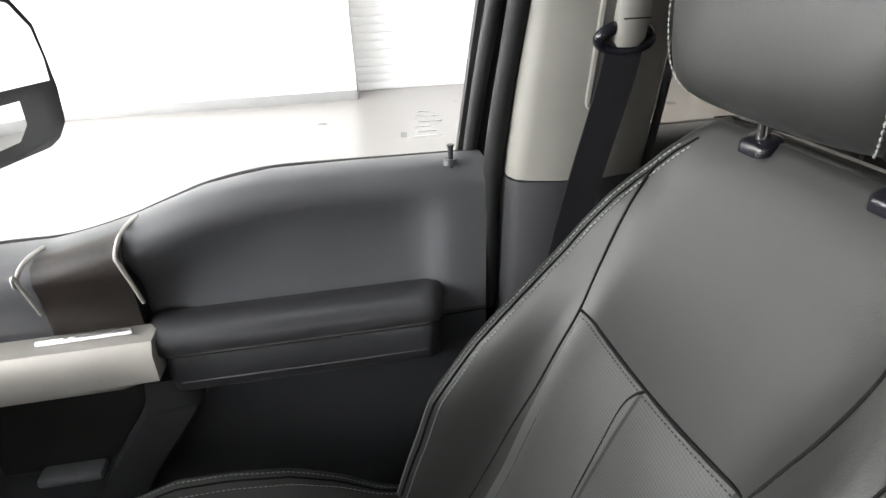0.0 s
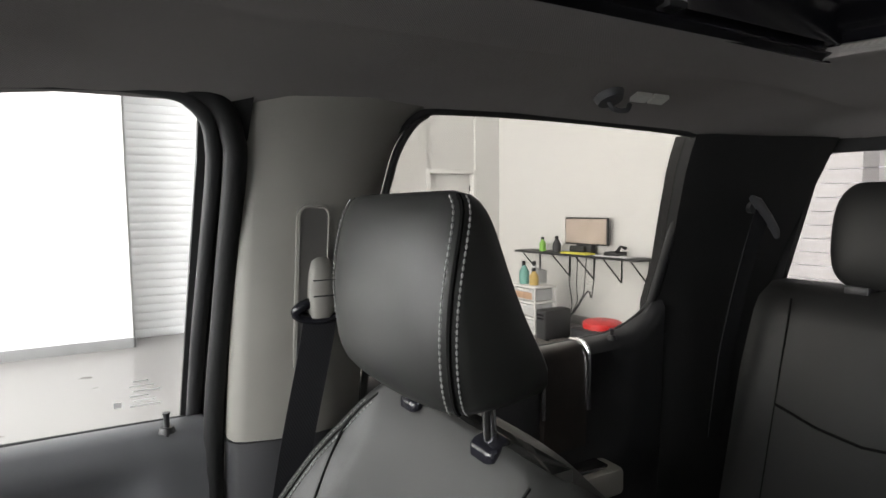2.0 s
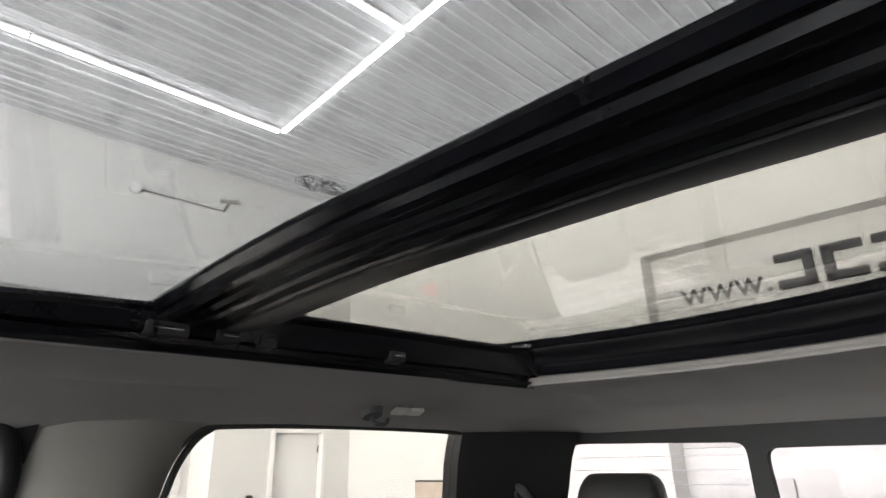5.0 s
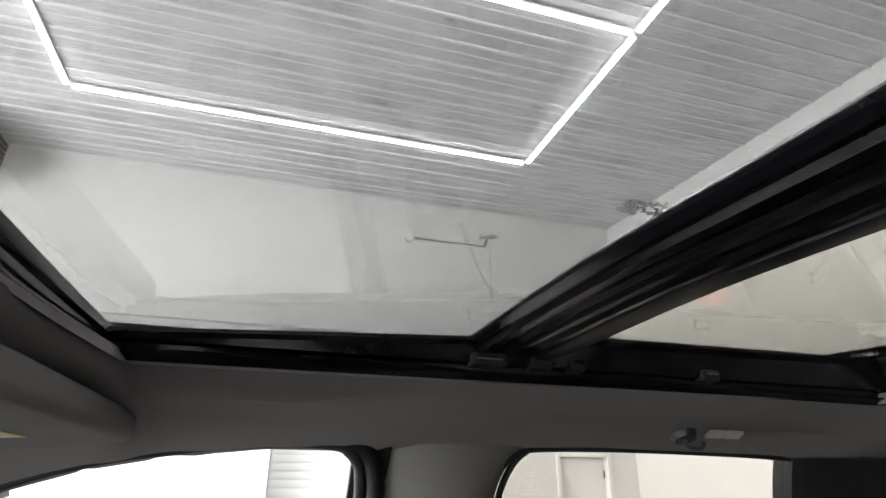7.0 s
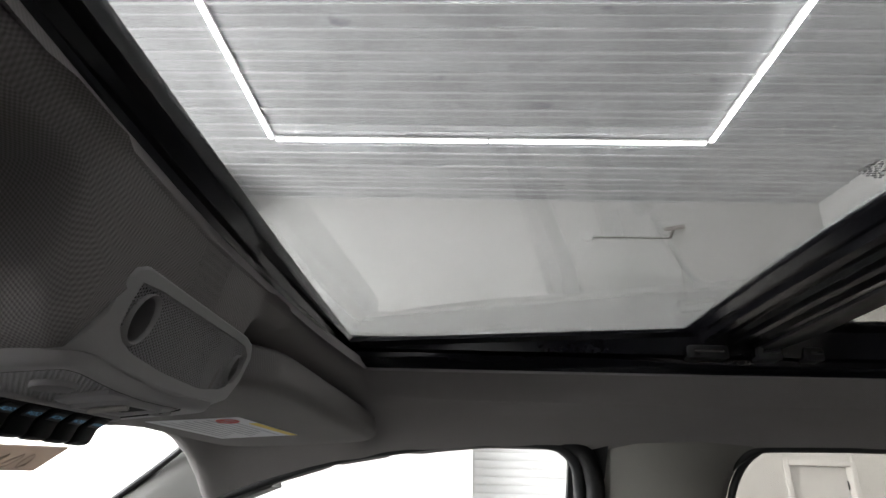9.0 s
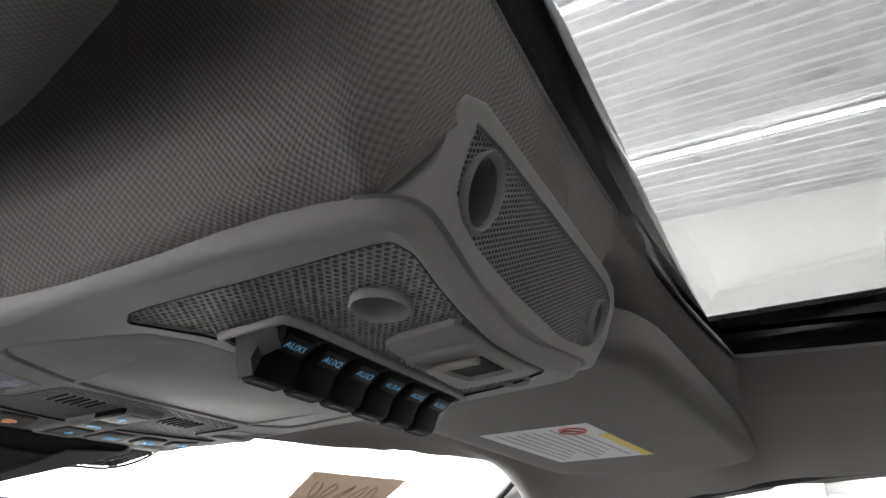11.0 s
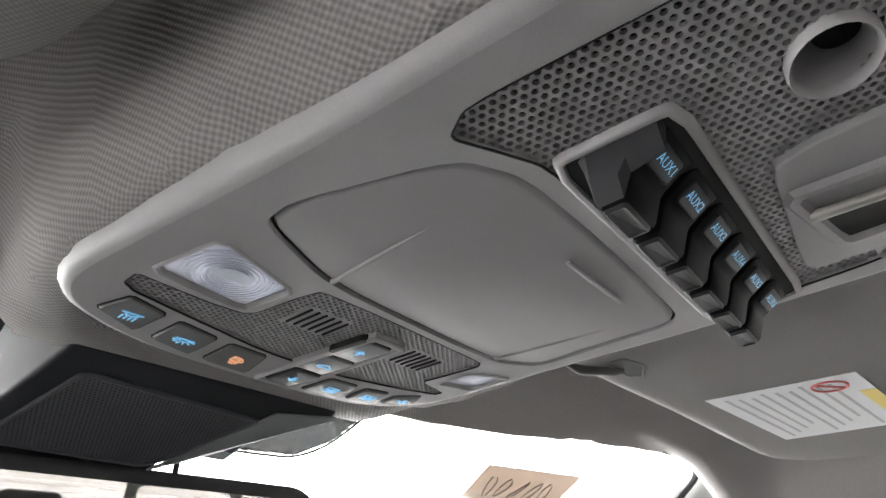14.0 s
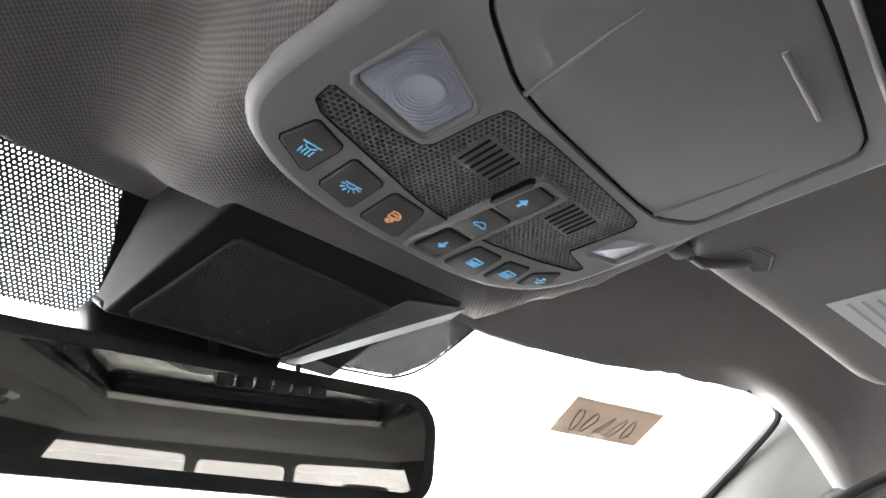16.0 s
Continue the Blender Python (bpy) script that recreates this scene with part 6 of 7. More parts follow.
# ---- front passenger seat ----
SYC = 0.465
BOLSTER = [(0.84, 0.11), (0.93, 0.122), (1.03, 0.126), (1.118, 0.100), (1.2, 0.062), (1.25, 0.044), (1.32, 0.030), (1.37, 0.008), (1.42, 0.0)]
HALF = [(0.84, 0.232), (1.20, 0.232), (1.28, 0.224), (1.34, 0.208), (1.38, 0.188), (1.40, 0.172), (1.42, 0.15)]


def half_width(z, y):
    return table(HALF, z) + (0.018 if y < SYC else 0.0)


def seat_x(y, z):
    """Front surface of the backrest."""
    t = abs(y - SYC)
    hw = half_width(z, y)
    x = 0.125 + 0.45 * (z - 1.18) - 0.012 * math.sin(math.pi * max(0, min(1, (z - 0.95) / 0.4))) + 0.010 * (1 - (t / 0.16) ** 2 if t < 0.16 else 0)
    x -= table(BOLSTER, z) * ease((t - 0.135) / (hw - 0.155))
    edge = max(0.0, (t - (hw - 0.022)) / 0.022)
    return x + 0.030 * edge ** 2.2 + 0.10 * max(0, z - 1.385) ** 1.0 * 2.2


def seat_pt(y, z, out=0.0):
    return Vector((seat_x(y, z) - out, y, z))


seat = thing("front_seat", (0.0, SYC, 0.56), "black leather front seat with grey double stitching", "car seat")
rings = []
zs = [0.84 + 0.02 * k for k in range(29)] + [1.41, 1.418]
for z in zs:
    cols = [SYC + half_width(z, SYC + k) * math.sin(math.pi / 2 * (k / 14)) for k in range(-14, 15)]
    fr_ = [Vector((seat_x(y, z), y, z)) for y in cols]
    xb = 0.255 + 0.36 * (z - 1.18)
    top = max(0.0, (z - 1.38) / 0.04)
    xb -= 0.068 * top ** 1.5
    bk = [Vector((xb - 0.030 * abs((y - SYC) / half_width(z, y)) ** 3, y, z)) for y in cols[::-1]]
    rings.append(fr_ + bk)
part("backrest", loft(rings), LEATHER, seat, smooth=60)
# perforated middle panels below the cross seam
cross_z = lambda y: 1.183 + 0.55 * (y - 0.50) ** 2 + 0.02 * max(0.0, 0.45 - y)
for y0, y1 in ((0.327, 0.470), (0.474, 0.610)):
    g_ = [[seat_pt(lerp(y0, y1, i / 10), lerp(0.86, cross_z(lerp(y0, y1, i / 10)) - 0.002, j / 16), 0.0035 * math.sin(math.pi * min(1, max(0, (i + 0.3) / 10.6))) * (0.4 + 0.6 * min(1, (16 - j) / 3)) + 0.0006) for i in range(11)] for j in range(17)]
    part("insert", loft([*g_, [p + Vector((0.012, 0, 0)) for p in g_[-1]]], closed=False), PERFORATED, seat, "grey perforated leather insert", smooth=60)
SEAM = mat("dark_seam", (0.006, 0.006, 0.006), 0.85, bump=0, spec=0.08)
seams = [[(0.622, 0.86), (0.620, 0.95), (0.617, 1.02), (0.614, 1.08), (0.614, 1.14), (0.615, 1.19), (0.621, 1.24), (0.627, 1.29), (0.630, 1.33), (0.632, 1.36), (0.634, 1.395)],
         [(0.318, z) for z in (0.86, 0.95, 1.05, 1.12)] + [(0.319, 1.185), (0.308, 1.24), (0.301, 1.272), (0.297, 1.307), (0.298, 1.331), (0.306, 1.364), (0.305, 1.388), (0.302, 1.408)],
         [(lerp(0.319, 0.614, k / 12), cross_z(lerp(0.319, 0.614, k / 12))) for k in range(13)], [(0.475, 0.86), (0.477, 0.95), (0.480, 1.05), (0.482, 1.10), (0.485, 1.150), (0.478, 1.172), (0.468, 1.183)]]
for ln in seams:
    part("seam", tube(curve_pts([seat_pt(y, z, 0.0004) for y, z in ln], 4), 0.0017, 6), SEAM, seat)
# double stitching along the bolster edges and over the shoulders
for off in (0.025, 0.037):
    ln = [seat_pt(SYC + table(HALF, z) - off, z, 0.0007) for z in [lerp(0.86, 1.392, k / 34) for k in range(35)]]
    part("stitching", stitches(ln, 0.0048, 0.0016, 0.0010), THREAD, seat, "grey thread stitching", smooth=0)
ln = [seat_pt(SYC + table(HALF, z) - 0.031, z, 0.0003) for z in [lerp(0.86, 1.40, k / 29) for k in range(30)]]
part("seam", tube(ln, 0.0015, 6), SEAM, seat)
for dz in (0.0, 0.011, 0.017):
    ln = [seat_pt(SYC + lerp(0.168, table(HALF, 1.36) - 0.010, k / 8), 1.352 + dz + 0.010 * k / 8, 0.0007) for k in range(9)]
    part("stitching", stitches(ln, 0.0050, 0.0022, 0.0006), THREAD, seat, smooth=0)
for row in ([(0.304, 1.366), (0.280, 1.363), (0.259, 1.351), (0.2485, 1.336), (0.2435, 1.32), (0.241, 1.29), (0.240, 1.22), (0.240, 1.0)], [(0.303, 1.389), (0.271, 1.376), (0.255, 1.359), (0.244, 1.342), (0.237, 1.322), (0.2335, 1.29), (0.230, 1.22), (0.229, 1.0)], [(0.302, 1.397), (0.271, 1.383), (0.256, 1.367), (0.243, 1.350)]):
    row = [(max(y, SYC - half_width(z, y) + 0.004), z) for y, z in row]
    ln = curve_pts([seat_pt(y, z, 0.0007) for y, z in row], 5)
    part("stitching", stitches(ln, 0.0046, 0.0016, 0.0011), THREAD, seat, "grey thread stitching", smooth=0)
    part("seam", tube([p + Vector((0.0006, 0.0035, 0)) for p in ln], 0.0013, 6), SEAM, seat)
ln = [seat_pt(lerp(0.322, 0.611, k / 20), cross_z(lerp(0.322, 0.611, k / 20)) - 0.005, 0.003) for k in range(21)]
part("stitching", stitches(ln, 0.0035, 0.0025, 0.0006), SEAM, seat, smooth=0)
# cushion, its door-side bolster arched
ARCH = [(-0.60, 0.82), (-0.56, 0.87), (-0.52, 0.91), (-0.44, 0.938), (-0.367, 0.938), (-0.28, 0.925), (-0.217, 0.90), (-0.155, 0.862), (-0.08, 0.84), (0.04, 0.84)]


def cushion_pt(x, t, out=0.0):
    f_ = (x + 0.60) / 0.64
    zt = 0.835 + 0.02 * math.sin(math.pi * f_) - 0.10 * max(0, (0.12 - f_) / 0.12) ** 2
    zo = table(ARCH, x) if t > 0 else zt + 0.045
    return Vector((x, SYC + 0.235 * math.sin(math.pi / 2 * t), zt + (zo - zt) * ease((abs(t) - 0.45) / 0.35) - 0.06 * max(0, (abs(t) - 0.86) / 0.14) ** 2 + out))


rings = []
for k in range(29):
    x = lerp(-0.60, 0.04, k / 28)
    rings.append([cushion_pt(x, (j - 10) / 10) for j in range(21)] + [Vector((x, SYC + 0.225, 0.64)), Vector((x, SYC - 0.225, 0.64))])
part("cushion", loft(rings), LEATHER, seat, smooth=60)
for t_ in (0.70, 0.78):
    part("stitching", stitches([cushion_pt(lerp(-0.56, -0.10, k / 30), t_, 0.0006) for k in range(31)], 0.0050, 0.0022, 0.0007), THREAD, seat, smooth=0)
part("seam", tube([cushion_pt(lerp(-0.56, -0.10, k / 30), 0.74, 0.0) for k in range(31)], 0.0016, 6), SEAM, seat)
part("seat_base", box((-0.5, SYC - 0.2, 0.56), (0.0, SYC + 0.2, 0.66), 0.02), PLASTIC_BLACK, seat)
part("side_shield", loft([[Vector((x, SYC + 0.238 + w, z)) for x, z in ((-0.5, 0.60), (0.10, 0.60), (0.16, 0.72), (0.10, 0.80), (-0.45, 0.76))] for w in (0.0, 0.02)]), PLASTIC_BLACK, seat)


def head_rest(t, c, half, z0, z1, xf, depth, material, stitch):
    """A padded headrest: rounded front, flatter sides."""
    rings = []
    n = 19
    for k in range(n):
        f_ = lerp(k / (n - 1), 0.5 - 0.5 * math.cos(math.pi * k / (n - 1)), 0.75 if stitch else 1.0)
        z = lerp(z0, z1, f_)
        cap = math.sqrt(max(0.0, 1 - abs(2 * f_ - 1) ** (7 if stitch else 5)))
        hw = half * (0.95 + 0.05 * math.sin(math.pi * f_)) * (0.78 + 0.22 * cap)
        hw = hw if stitch else half * (0.62 + 0.38 * math.sqrt(max(0.0, 1 - abs(2 * f_ - 1) ** 3.4)))
        dep = depth * lerp(1.0, 0.27, f_) if stitch else depth
        x0 = xf + 0.014 * (2 * f_ - 1) ** 2 + 0.25 * dep * (1 - cap) + 0.022 * f_
        x1 = x0 + dep * (0.35 + 0.65 * cap)
        dd = x1 - x0
        sec = []
        for j in range(-8, 9):
            u = j / 8
            sec.append(Vector((x0 + 0.34 * dd * abs(u) ** 2.6, c + hw * math.sin(math.pi / 2 * u), z)))
        for fx, fy in ((0.62, 0.985), (0.90, 0.93), (1.0, 0.80)):
            sec.append(Vector((lerp(x0, x1, fx), c + hw * fy, z)))
        for fx, fy in ((1.0, 0.80), (0.90, 0.93), (0.62, 0.985)):
            sec.append(Vector((lerp(x0, x1, fx), c - hw * fy, z)))
        rings.append(sec)
    hr = part("headrest", loft(rings), material, t, smooth=60)
    if stitch:
        for sg, j in ((-1, 2), (1, 14)):
            line = []
            for r in rings[1:-1]:
                h_ = max(0.0, min(1.0, ((r[0].z - z0) / (z1 - z0) - 0.07) / 0.86))
                jj = j + sg * (0.25 + 1.60 * h_ ** 2.4)
                j0 = int(math.floor(jj))
                line.append(r[j0].lerp(r[j0 + 1], jj - j0))
            part("seam", tube([p + Vector((-0.0005, sg * 0.0005, 0)) for p in line], 0.0022, 6), SEAM, hr)
            for d in (-0.010, 0.010):
                fine = curve_pts([p + Vector((-0.0012 + 0.6 * d, sg * (0.0006 + 0.0006) + sg * d * 0.35, 0)) for p in line], 4)
                part("stitching", stitches(fine, 0.0046, 0.0012, 0.0012), THREAD, hr, "grey thread stitching", smooth=0)
    return hr


head_rest(seat, 0.477, 0.140, 1.450, 1.648, 0.150, 0.165, LEATHER, True)
for yy in (0.531, 0.378):
    part("post", tube([(0.246, yy, 1.39), (0.242, yy, 1.47)], 0.0065, 12), CHROME, seat, "chrome headrest post")
    bm = slab(rounded(-0.015, -0.020, 0.013, 0.020, 0.010, 8), 0.0, 0.012, lambda u, v, w: Vector((0.245 + u, yy + v, 1.4195 + 0.30 * u - w)), 0.005)
    part("guide", bm, GLOSS_BLACK, seat, "black glossy headrest guide")

copy_thing(seat, Matrix.Translation((0.0, -0.93, 0.0)))

# ---- rear bench ----
bench = thing("rear_bench", (1.1, 0, 0.56), "black leather rear bench with three headrests", "rear bench")


def bench_back(y0, y1, ztop, name):
    rings = []
    for k in range(21):
        z = lerp(0.85, ztop, k / 20)
        xf = 1.00 + 0.22 * (z - 0.85) + 0.05 * max(0, (z - ztop + 0.05) / 0.05) ** 2
        sec = []
        for j in range(15):
            t = j / 14 * 2 - 1
            sec.append(Vector((xf + 0.022 * abs(t) ** 8 - 0.02 * ease((abs(t) - 0.62) / 0.25) * ease((ztop - z) / 0.2), lerp(y0, y1, j / 14), z)))
        sec += [Vector((1.27, y1, z)), Vector((1.27, y0, z))]
        rings.append(sec)
    return part(name, loft(rings), LEATHER_REAR, bench, smooth=60)


bench_back(0.212, 0.685, 1.462, "backrest")
bench_back(-0.205, 0.205, 1.440, "backrest")
bench_back(-0.685, -0.212, 1.462, "backrest")
bx = lambda y, z: Vector((1.00 + 0.22 * (z - 0.85) - 0.001, y, z))
for sg in (1, -1):
    part("seam", tube([bx(sg * 0.60, z) for z in (0.9, 1.1, 1.3, 1.40, 1.44)], 0.002, 6), SEAM, bench)
    part("seam", tube([bx(sg * 0.285, z) for z in (0.9, 1.1, 1.3, 1.42)], 0.002, 6), SEAM, bench)
    part("seam", tube([bx(sg * y, 1.23 - 0.03 * math.sin(math.pi * (y - 0.285) / 0.315)) for y in (0.285, 0.36, 0.44, 0.52, 0.60)], 0.003, 6), SEAM, bench)
    part("stitching", stitches([bx(sg * 0.272, z) - Vector((0.001, 0, 0)) for z in (0.95, 1.2, 1.43)], 0.006, 0.004, 0.0006), THREAD, bench, smooth=0)
part("cushion", box((0.50, -0.69, 0.70), (1.06, 0.69, 0.90), 0.05, 4), LEATHER_REAR, bench)
for c, half, z0, z1, posts in ((0.455, 0.106, 1.466, 1.670, 1), (-0.455, 0.106, 1.466, 1.670, 1), (0.008, 0.112, 1.466, 1.556, 0)):
    head_rest(bench, c, half, z0, z1, 1.155, 0.085, LEATHER_REAR, False)
    for d in (-0.05, 0.05):
        part("post", tube([(1.198, c + d, 1.42), (1.198, c + d, z0 + 0.03)], 0.006, 10), CHROME, bench)
        zb = 1.462 if posts else 1.440
        part("guide", box((1.172, c + d - 0.022, zb - 0.008), (1.215, c + d + 0.022, zb + 0.010), 0.005), PLASTIC_BLACK, bench)


# ---- doors, passenger and driver side ----
TOPZ = [(-1.15, 1.20), (-0.75, 1.209), (-0.59, 1.214), (-0.493, 1.238), (-0.42, 1.266), (-0.355, 1.290), (-0.268, 1.306), (-0.166, 1.308), (0.06, 1.306)]


def front_door(s, side):
    d = thing("door_front_%s" % side, (-0.4, s * 0.86, 0.6), "charcoal front door panel with leather armrest and satin grip", "car door", "", "structure")
    rings = []
    for x in (-1.15, -0.95, -0.75, -0.66, -0.60, -0.56, -0.52, -0.48, -0.44, -0.40, -0.36, -0.31, -0.26, -0.20, -0.14, -0.08, -0.05, -0.035, -0.02, -0.005, 0.02, 0.052):
        zt = table(TOPZ, x)
        r = ease((-0.008 - x) / 0.05) * ease((x + 0.62) / 0.14)
        gy = glass_y(zt)
        prof = [(gy + 0.004, zt - 0.02), (gy - 0.002, zt + 0.003), (gy - 0.02, zt + 0.010), (0.862, zt + 0.010), (0.850, zt + 0.003), (0.842, zt - 0.012), (0.840, zt - 0.030),
                (0.842 + 0.010 * r, zt - 0.050), (0.843 + 0.026 * r, zt - 0.072), (0.844 + 0.033 * r, zt - 0.095), (0.846 + 0.033 * r, 1.19 if zt > 1.29 else lerp(zt - 0.095, 1.15, 0.4)), (0.848 + 0.030 * r, 1.14 if zt > 1.26 else 1.10),
                (0.85, 1.06), (0.852, 1.00), (0.860, 0.985), (0.868, 0.96), (0.868, 0.80), (0.85, 0.62), (0.92, 0.60), (0.92, zt - 0.06)]
        rings.append([M(s, (x, y, z)) for y, z in prof])
    bm = loft(rings)
    for f in bm.faces:
        f.material_index = 1 if f.calc_center_median().z < 1.055 else 0
    part("panel", bm, [DOOR_SOFT, PLASTIC_SOFT], d, smooth=50)
    part("piping", tube([M(s, (-0.435, 0.8055, 1.0185)), M(s, (-0.24, 0.8045, 1.0185)), M(s, (-0.055, 0.8055, 1.0195))], 0.0013, 6), DOOR_SOFT, d)
    # padded armrest with a stitched edge
    rings = []
    ends = [0.0, 0.003, 0.010, 0.022, 0.038, 0.06]
    for f_ in ends + [0.1 * k for k in range(1, 10)] + [1 - e for e in ends[::-1]]:
        x = lerp(-0.475, -0.018, f_)
        up = 0.012 * (f_ - 0.5)
        rnd = 1.0
        d_ = min(1.0, min(f_, 1 - f_) / 0.06)
        sh = max(0.05, math.sqrt(1 - (1 - d_) ** 2))
        zt, zl = 1.114 + up * 0.2, 1.063 + up * 0.2
        yi = 0.800 + 0.03 * (1 - rnd)
        prof = [(0.868, zt - 0.012 * (1 - rnd)), (0.855, zt + 0.002), (0.838, zt + 0.001), (0.820, zt - 0.004), (yi + 0.006, zt - 0.013), (yi, zt - 0.026), (yi + 0.001, zl + 0.012), (yi + 0.004, zl + 0.008), (0.812, zl), (0.865, zl)]
        rings.append([M(s, (x, 0.868 + (y - 0.868) * sh, 1.088 + (z - 1.088) * (0.6 + 0.4 * sh))) for y, z in prof])
    arm = part("armrest", loft(rings), ARM, d, "black leather padded armrest", smooth=60)
    part("stitching", stitches([M(s, (x, 0.7988, 1.0725 + 0.002 * (x + 0.475) / 0.453)) for x in (-0.44, -0.35, -0.25, -0.15, -0.06, -0.048)], 0.0045, 0.0012, 0.0011), THREAD, arm, smooth=0)
    rings = []
    for f_ in ends + [0.1 * k for k in range(1, 10)] + [1 - e for e in ends[::-1]]:
        x = lerp(-0.462, -0.026, f_)
        d_ = min(1.0, min(f_, 1 - f_) / 0.06)
        sh = max(0.05, math.sqrt(1 - (1 - d_) ** 2))
        zt = 1.064
        prof = [(0.86, zt), (0.806, zt), (0.803, zt - 0.008), (0.803, 1.027), (0.805, 1.020), (0.811, 1.018), (0.813, 1.014), (0.814, 1.000), (0.820, 0.992), (0.86, 0.990)]
        rings.append([M(s, (x, 0.86 + (y - 0.86) * sh, z)) for y, z in prof])
    part("lower_band", loft(rings), ARM, d, smooth=40)
    # satin grip and chrome line
    rings = []
    for k in range(9):
        f_ = k / 8
        x = lerp(-0.92, -0.455, f_)
        c_ = ease((1 - f_) / 0.08)
        prof = [(0.84, 1.106), (0.795, 1.104), (0.783, 1.090 - 0.004 * (1 - c_)), (0.782, 1.042), (0.79, 1.030 + 0.012 * (1 - c_)), (0.84, 1.028 + 0.012 * (1 - c_))]
        rings.append([M(s, (x, y, z + 0.004 * f_)) for y, z in prof])
    bm = loft(rings)
    bmesh.ops.bevel(bm, geom=[e for e in bm.edges if len(e.link_faces) == 2 and e.calc_face_angle(0) > 0.6], offset=0.004, segments=2, affect="EDGES", clamp_overlap=True)
    part("grip", bm, SATIN, d, "satin silver pull grip", smooth=40)
    part("chrome_line", tube([M(s, (-0.615, 0.818, 1.111)), M(s, (-0.485, 0.818, 1.114))], 0.005, 8), CHROME, d)
    # wood veneer block between two chrome strips
    rings = []
    for k in range(9):
        x = lerp(-0.598, -0.474, k / 8)
        zt = table(TOPZ, x) + 0.012
        prof = [(0.90, zt - 0.004), (0.862, zt), (0.842, zt - 0.006), (0.832, zt - 0.024), (0.832, 1.19), (0.836, 1.175), (0.836, 1.112), (0.87, 1.108)]
        rings.append([M(s, (x, y, z)) for y, z in prof])
    part("veneer", loft(rings), WOOD, d, "dark wood veneer trim", smooth=45)
    for x in (-0.608, -0.470):
        zt = table(TOPZ, x) + 0.014
        ln = curve_pts([M(s, p) for p in ((x + 0.006, 0.90, zt - 0.002), (x + 0.004, 0.862, zt + 0.001), (x - 0.002, 0.838, zt - 0.008), (x - 0.010, 0.830, zt - 0.03), (x - 0.008, 0.830, 1.215), (x - 0.002, 0.831, 1.19), (x + 0.006, 0.834, 1.15))], 5)
        part("chrome_strip", tube(ln, 0.0032, 8), SATIN, d, "satin chrome trim strip")
    # lower pocket, a near-black sheet painted for its shaded hollow, with its bar
    part("pocket", loft([[M(s, (x, y, z)) for x, z in ((-0.76, 1.03), (-0.48, 1.03), (-0.50, 0.95), (-0.60, 0.85), (-0.76, 0.85))] for y in (0.846, 0.866)]), BACKING_SHADE, d)
    ln = curve_pts([M(s, p) for p in ((-0.455, 0.838, 1.01), (-0.466, 0.836, 0.96), (-0.512, 0.833, 0.895), (-0.56, 0.832, 0.83), (-0.60, 0.832, 0.76))], 5)
    rings = []
    for p in ln:
        rings.append([p + Vector((dx, s * dy, 0)) for dx, dy in ((0.048, 0.03), (0.046, -0.004), (0.038, -0.010), (-0.038, -0.010), (-0.046, -0.004), (-0.048, 0.03))])
    part("pocket_bar", loft(rings), PLASTIC_BLACK, d, smooth=40)
    part("pocket_edge", box(M(s, (-0.70, 0.812, 0.840)), M(s, (-0.60, 0.850, 0.858)), 0.007), DOOR_SOFT, d)
    ln = [M(s, p) for p in ((0.0, 0.852, 1.305), (0.0, 0.852, 1.336), (0.0, 0.852, 1.341))]
    part("lock_pin", tube(ln, [0.0042, 0.0042, 0.006], 10), PLASTIC_BLACK, d)
    part("pin_collar", tube([M(s, (0, 0.852, 1.312)), M(s, (0, 0.852, 1.320))], [0.012, 0.009], 14), PLASTIC_BLACK, d)
    # shade of the crease drawn as a near-black line
    part("crease", tube([M(s, (-0.02, 0.8435, 1.055)), M(s, (0.05, 0.8435, 1.058))], 0.0016, 6), BACKING_SHADE, d)
    return d


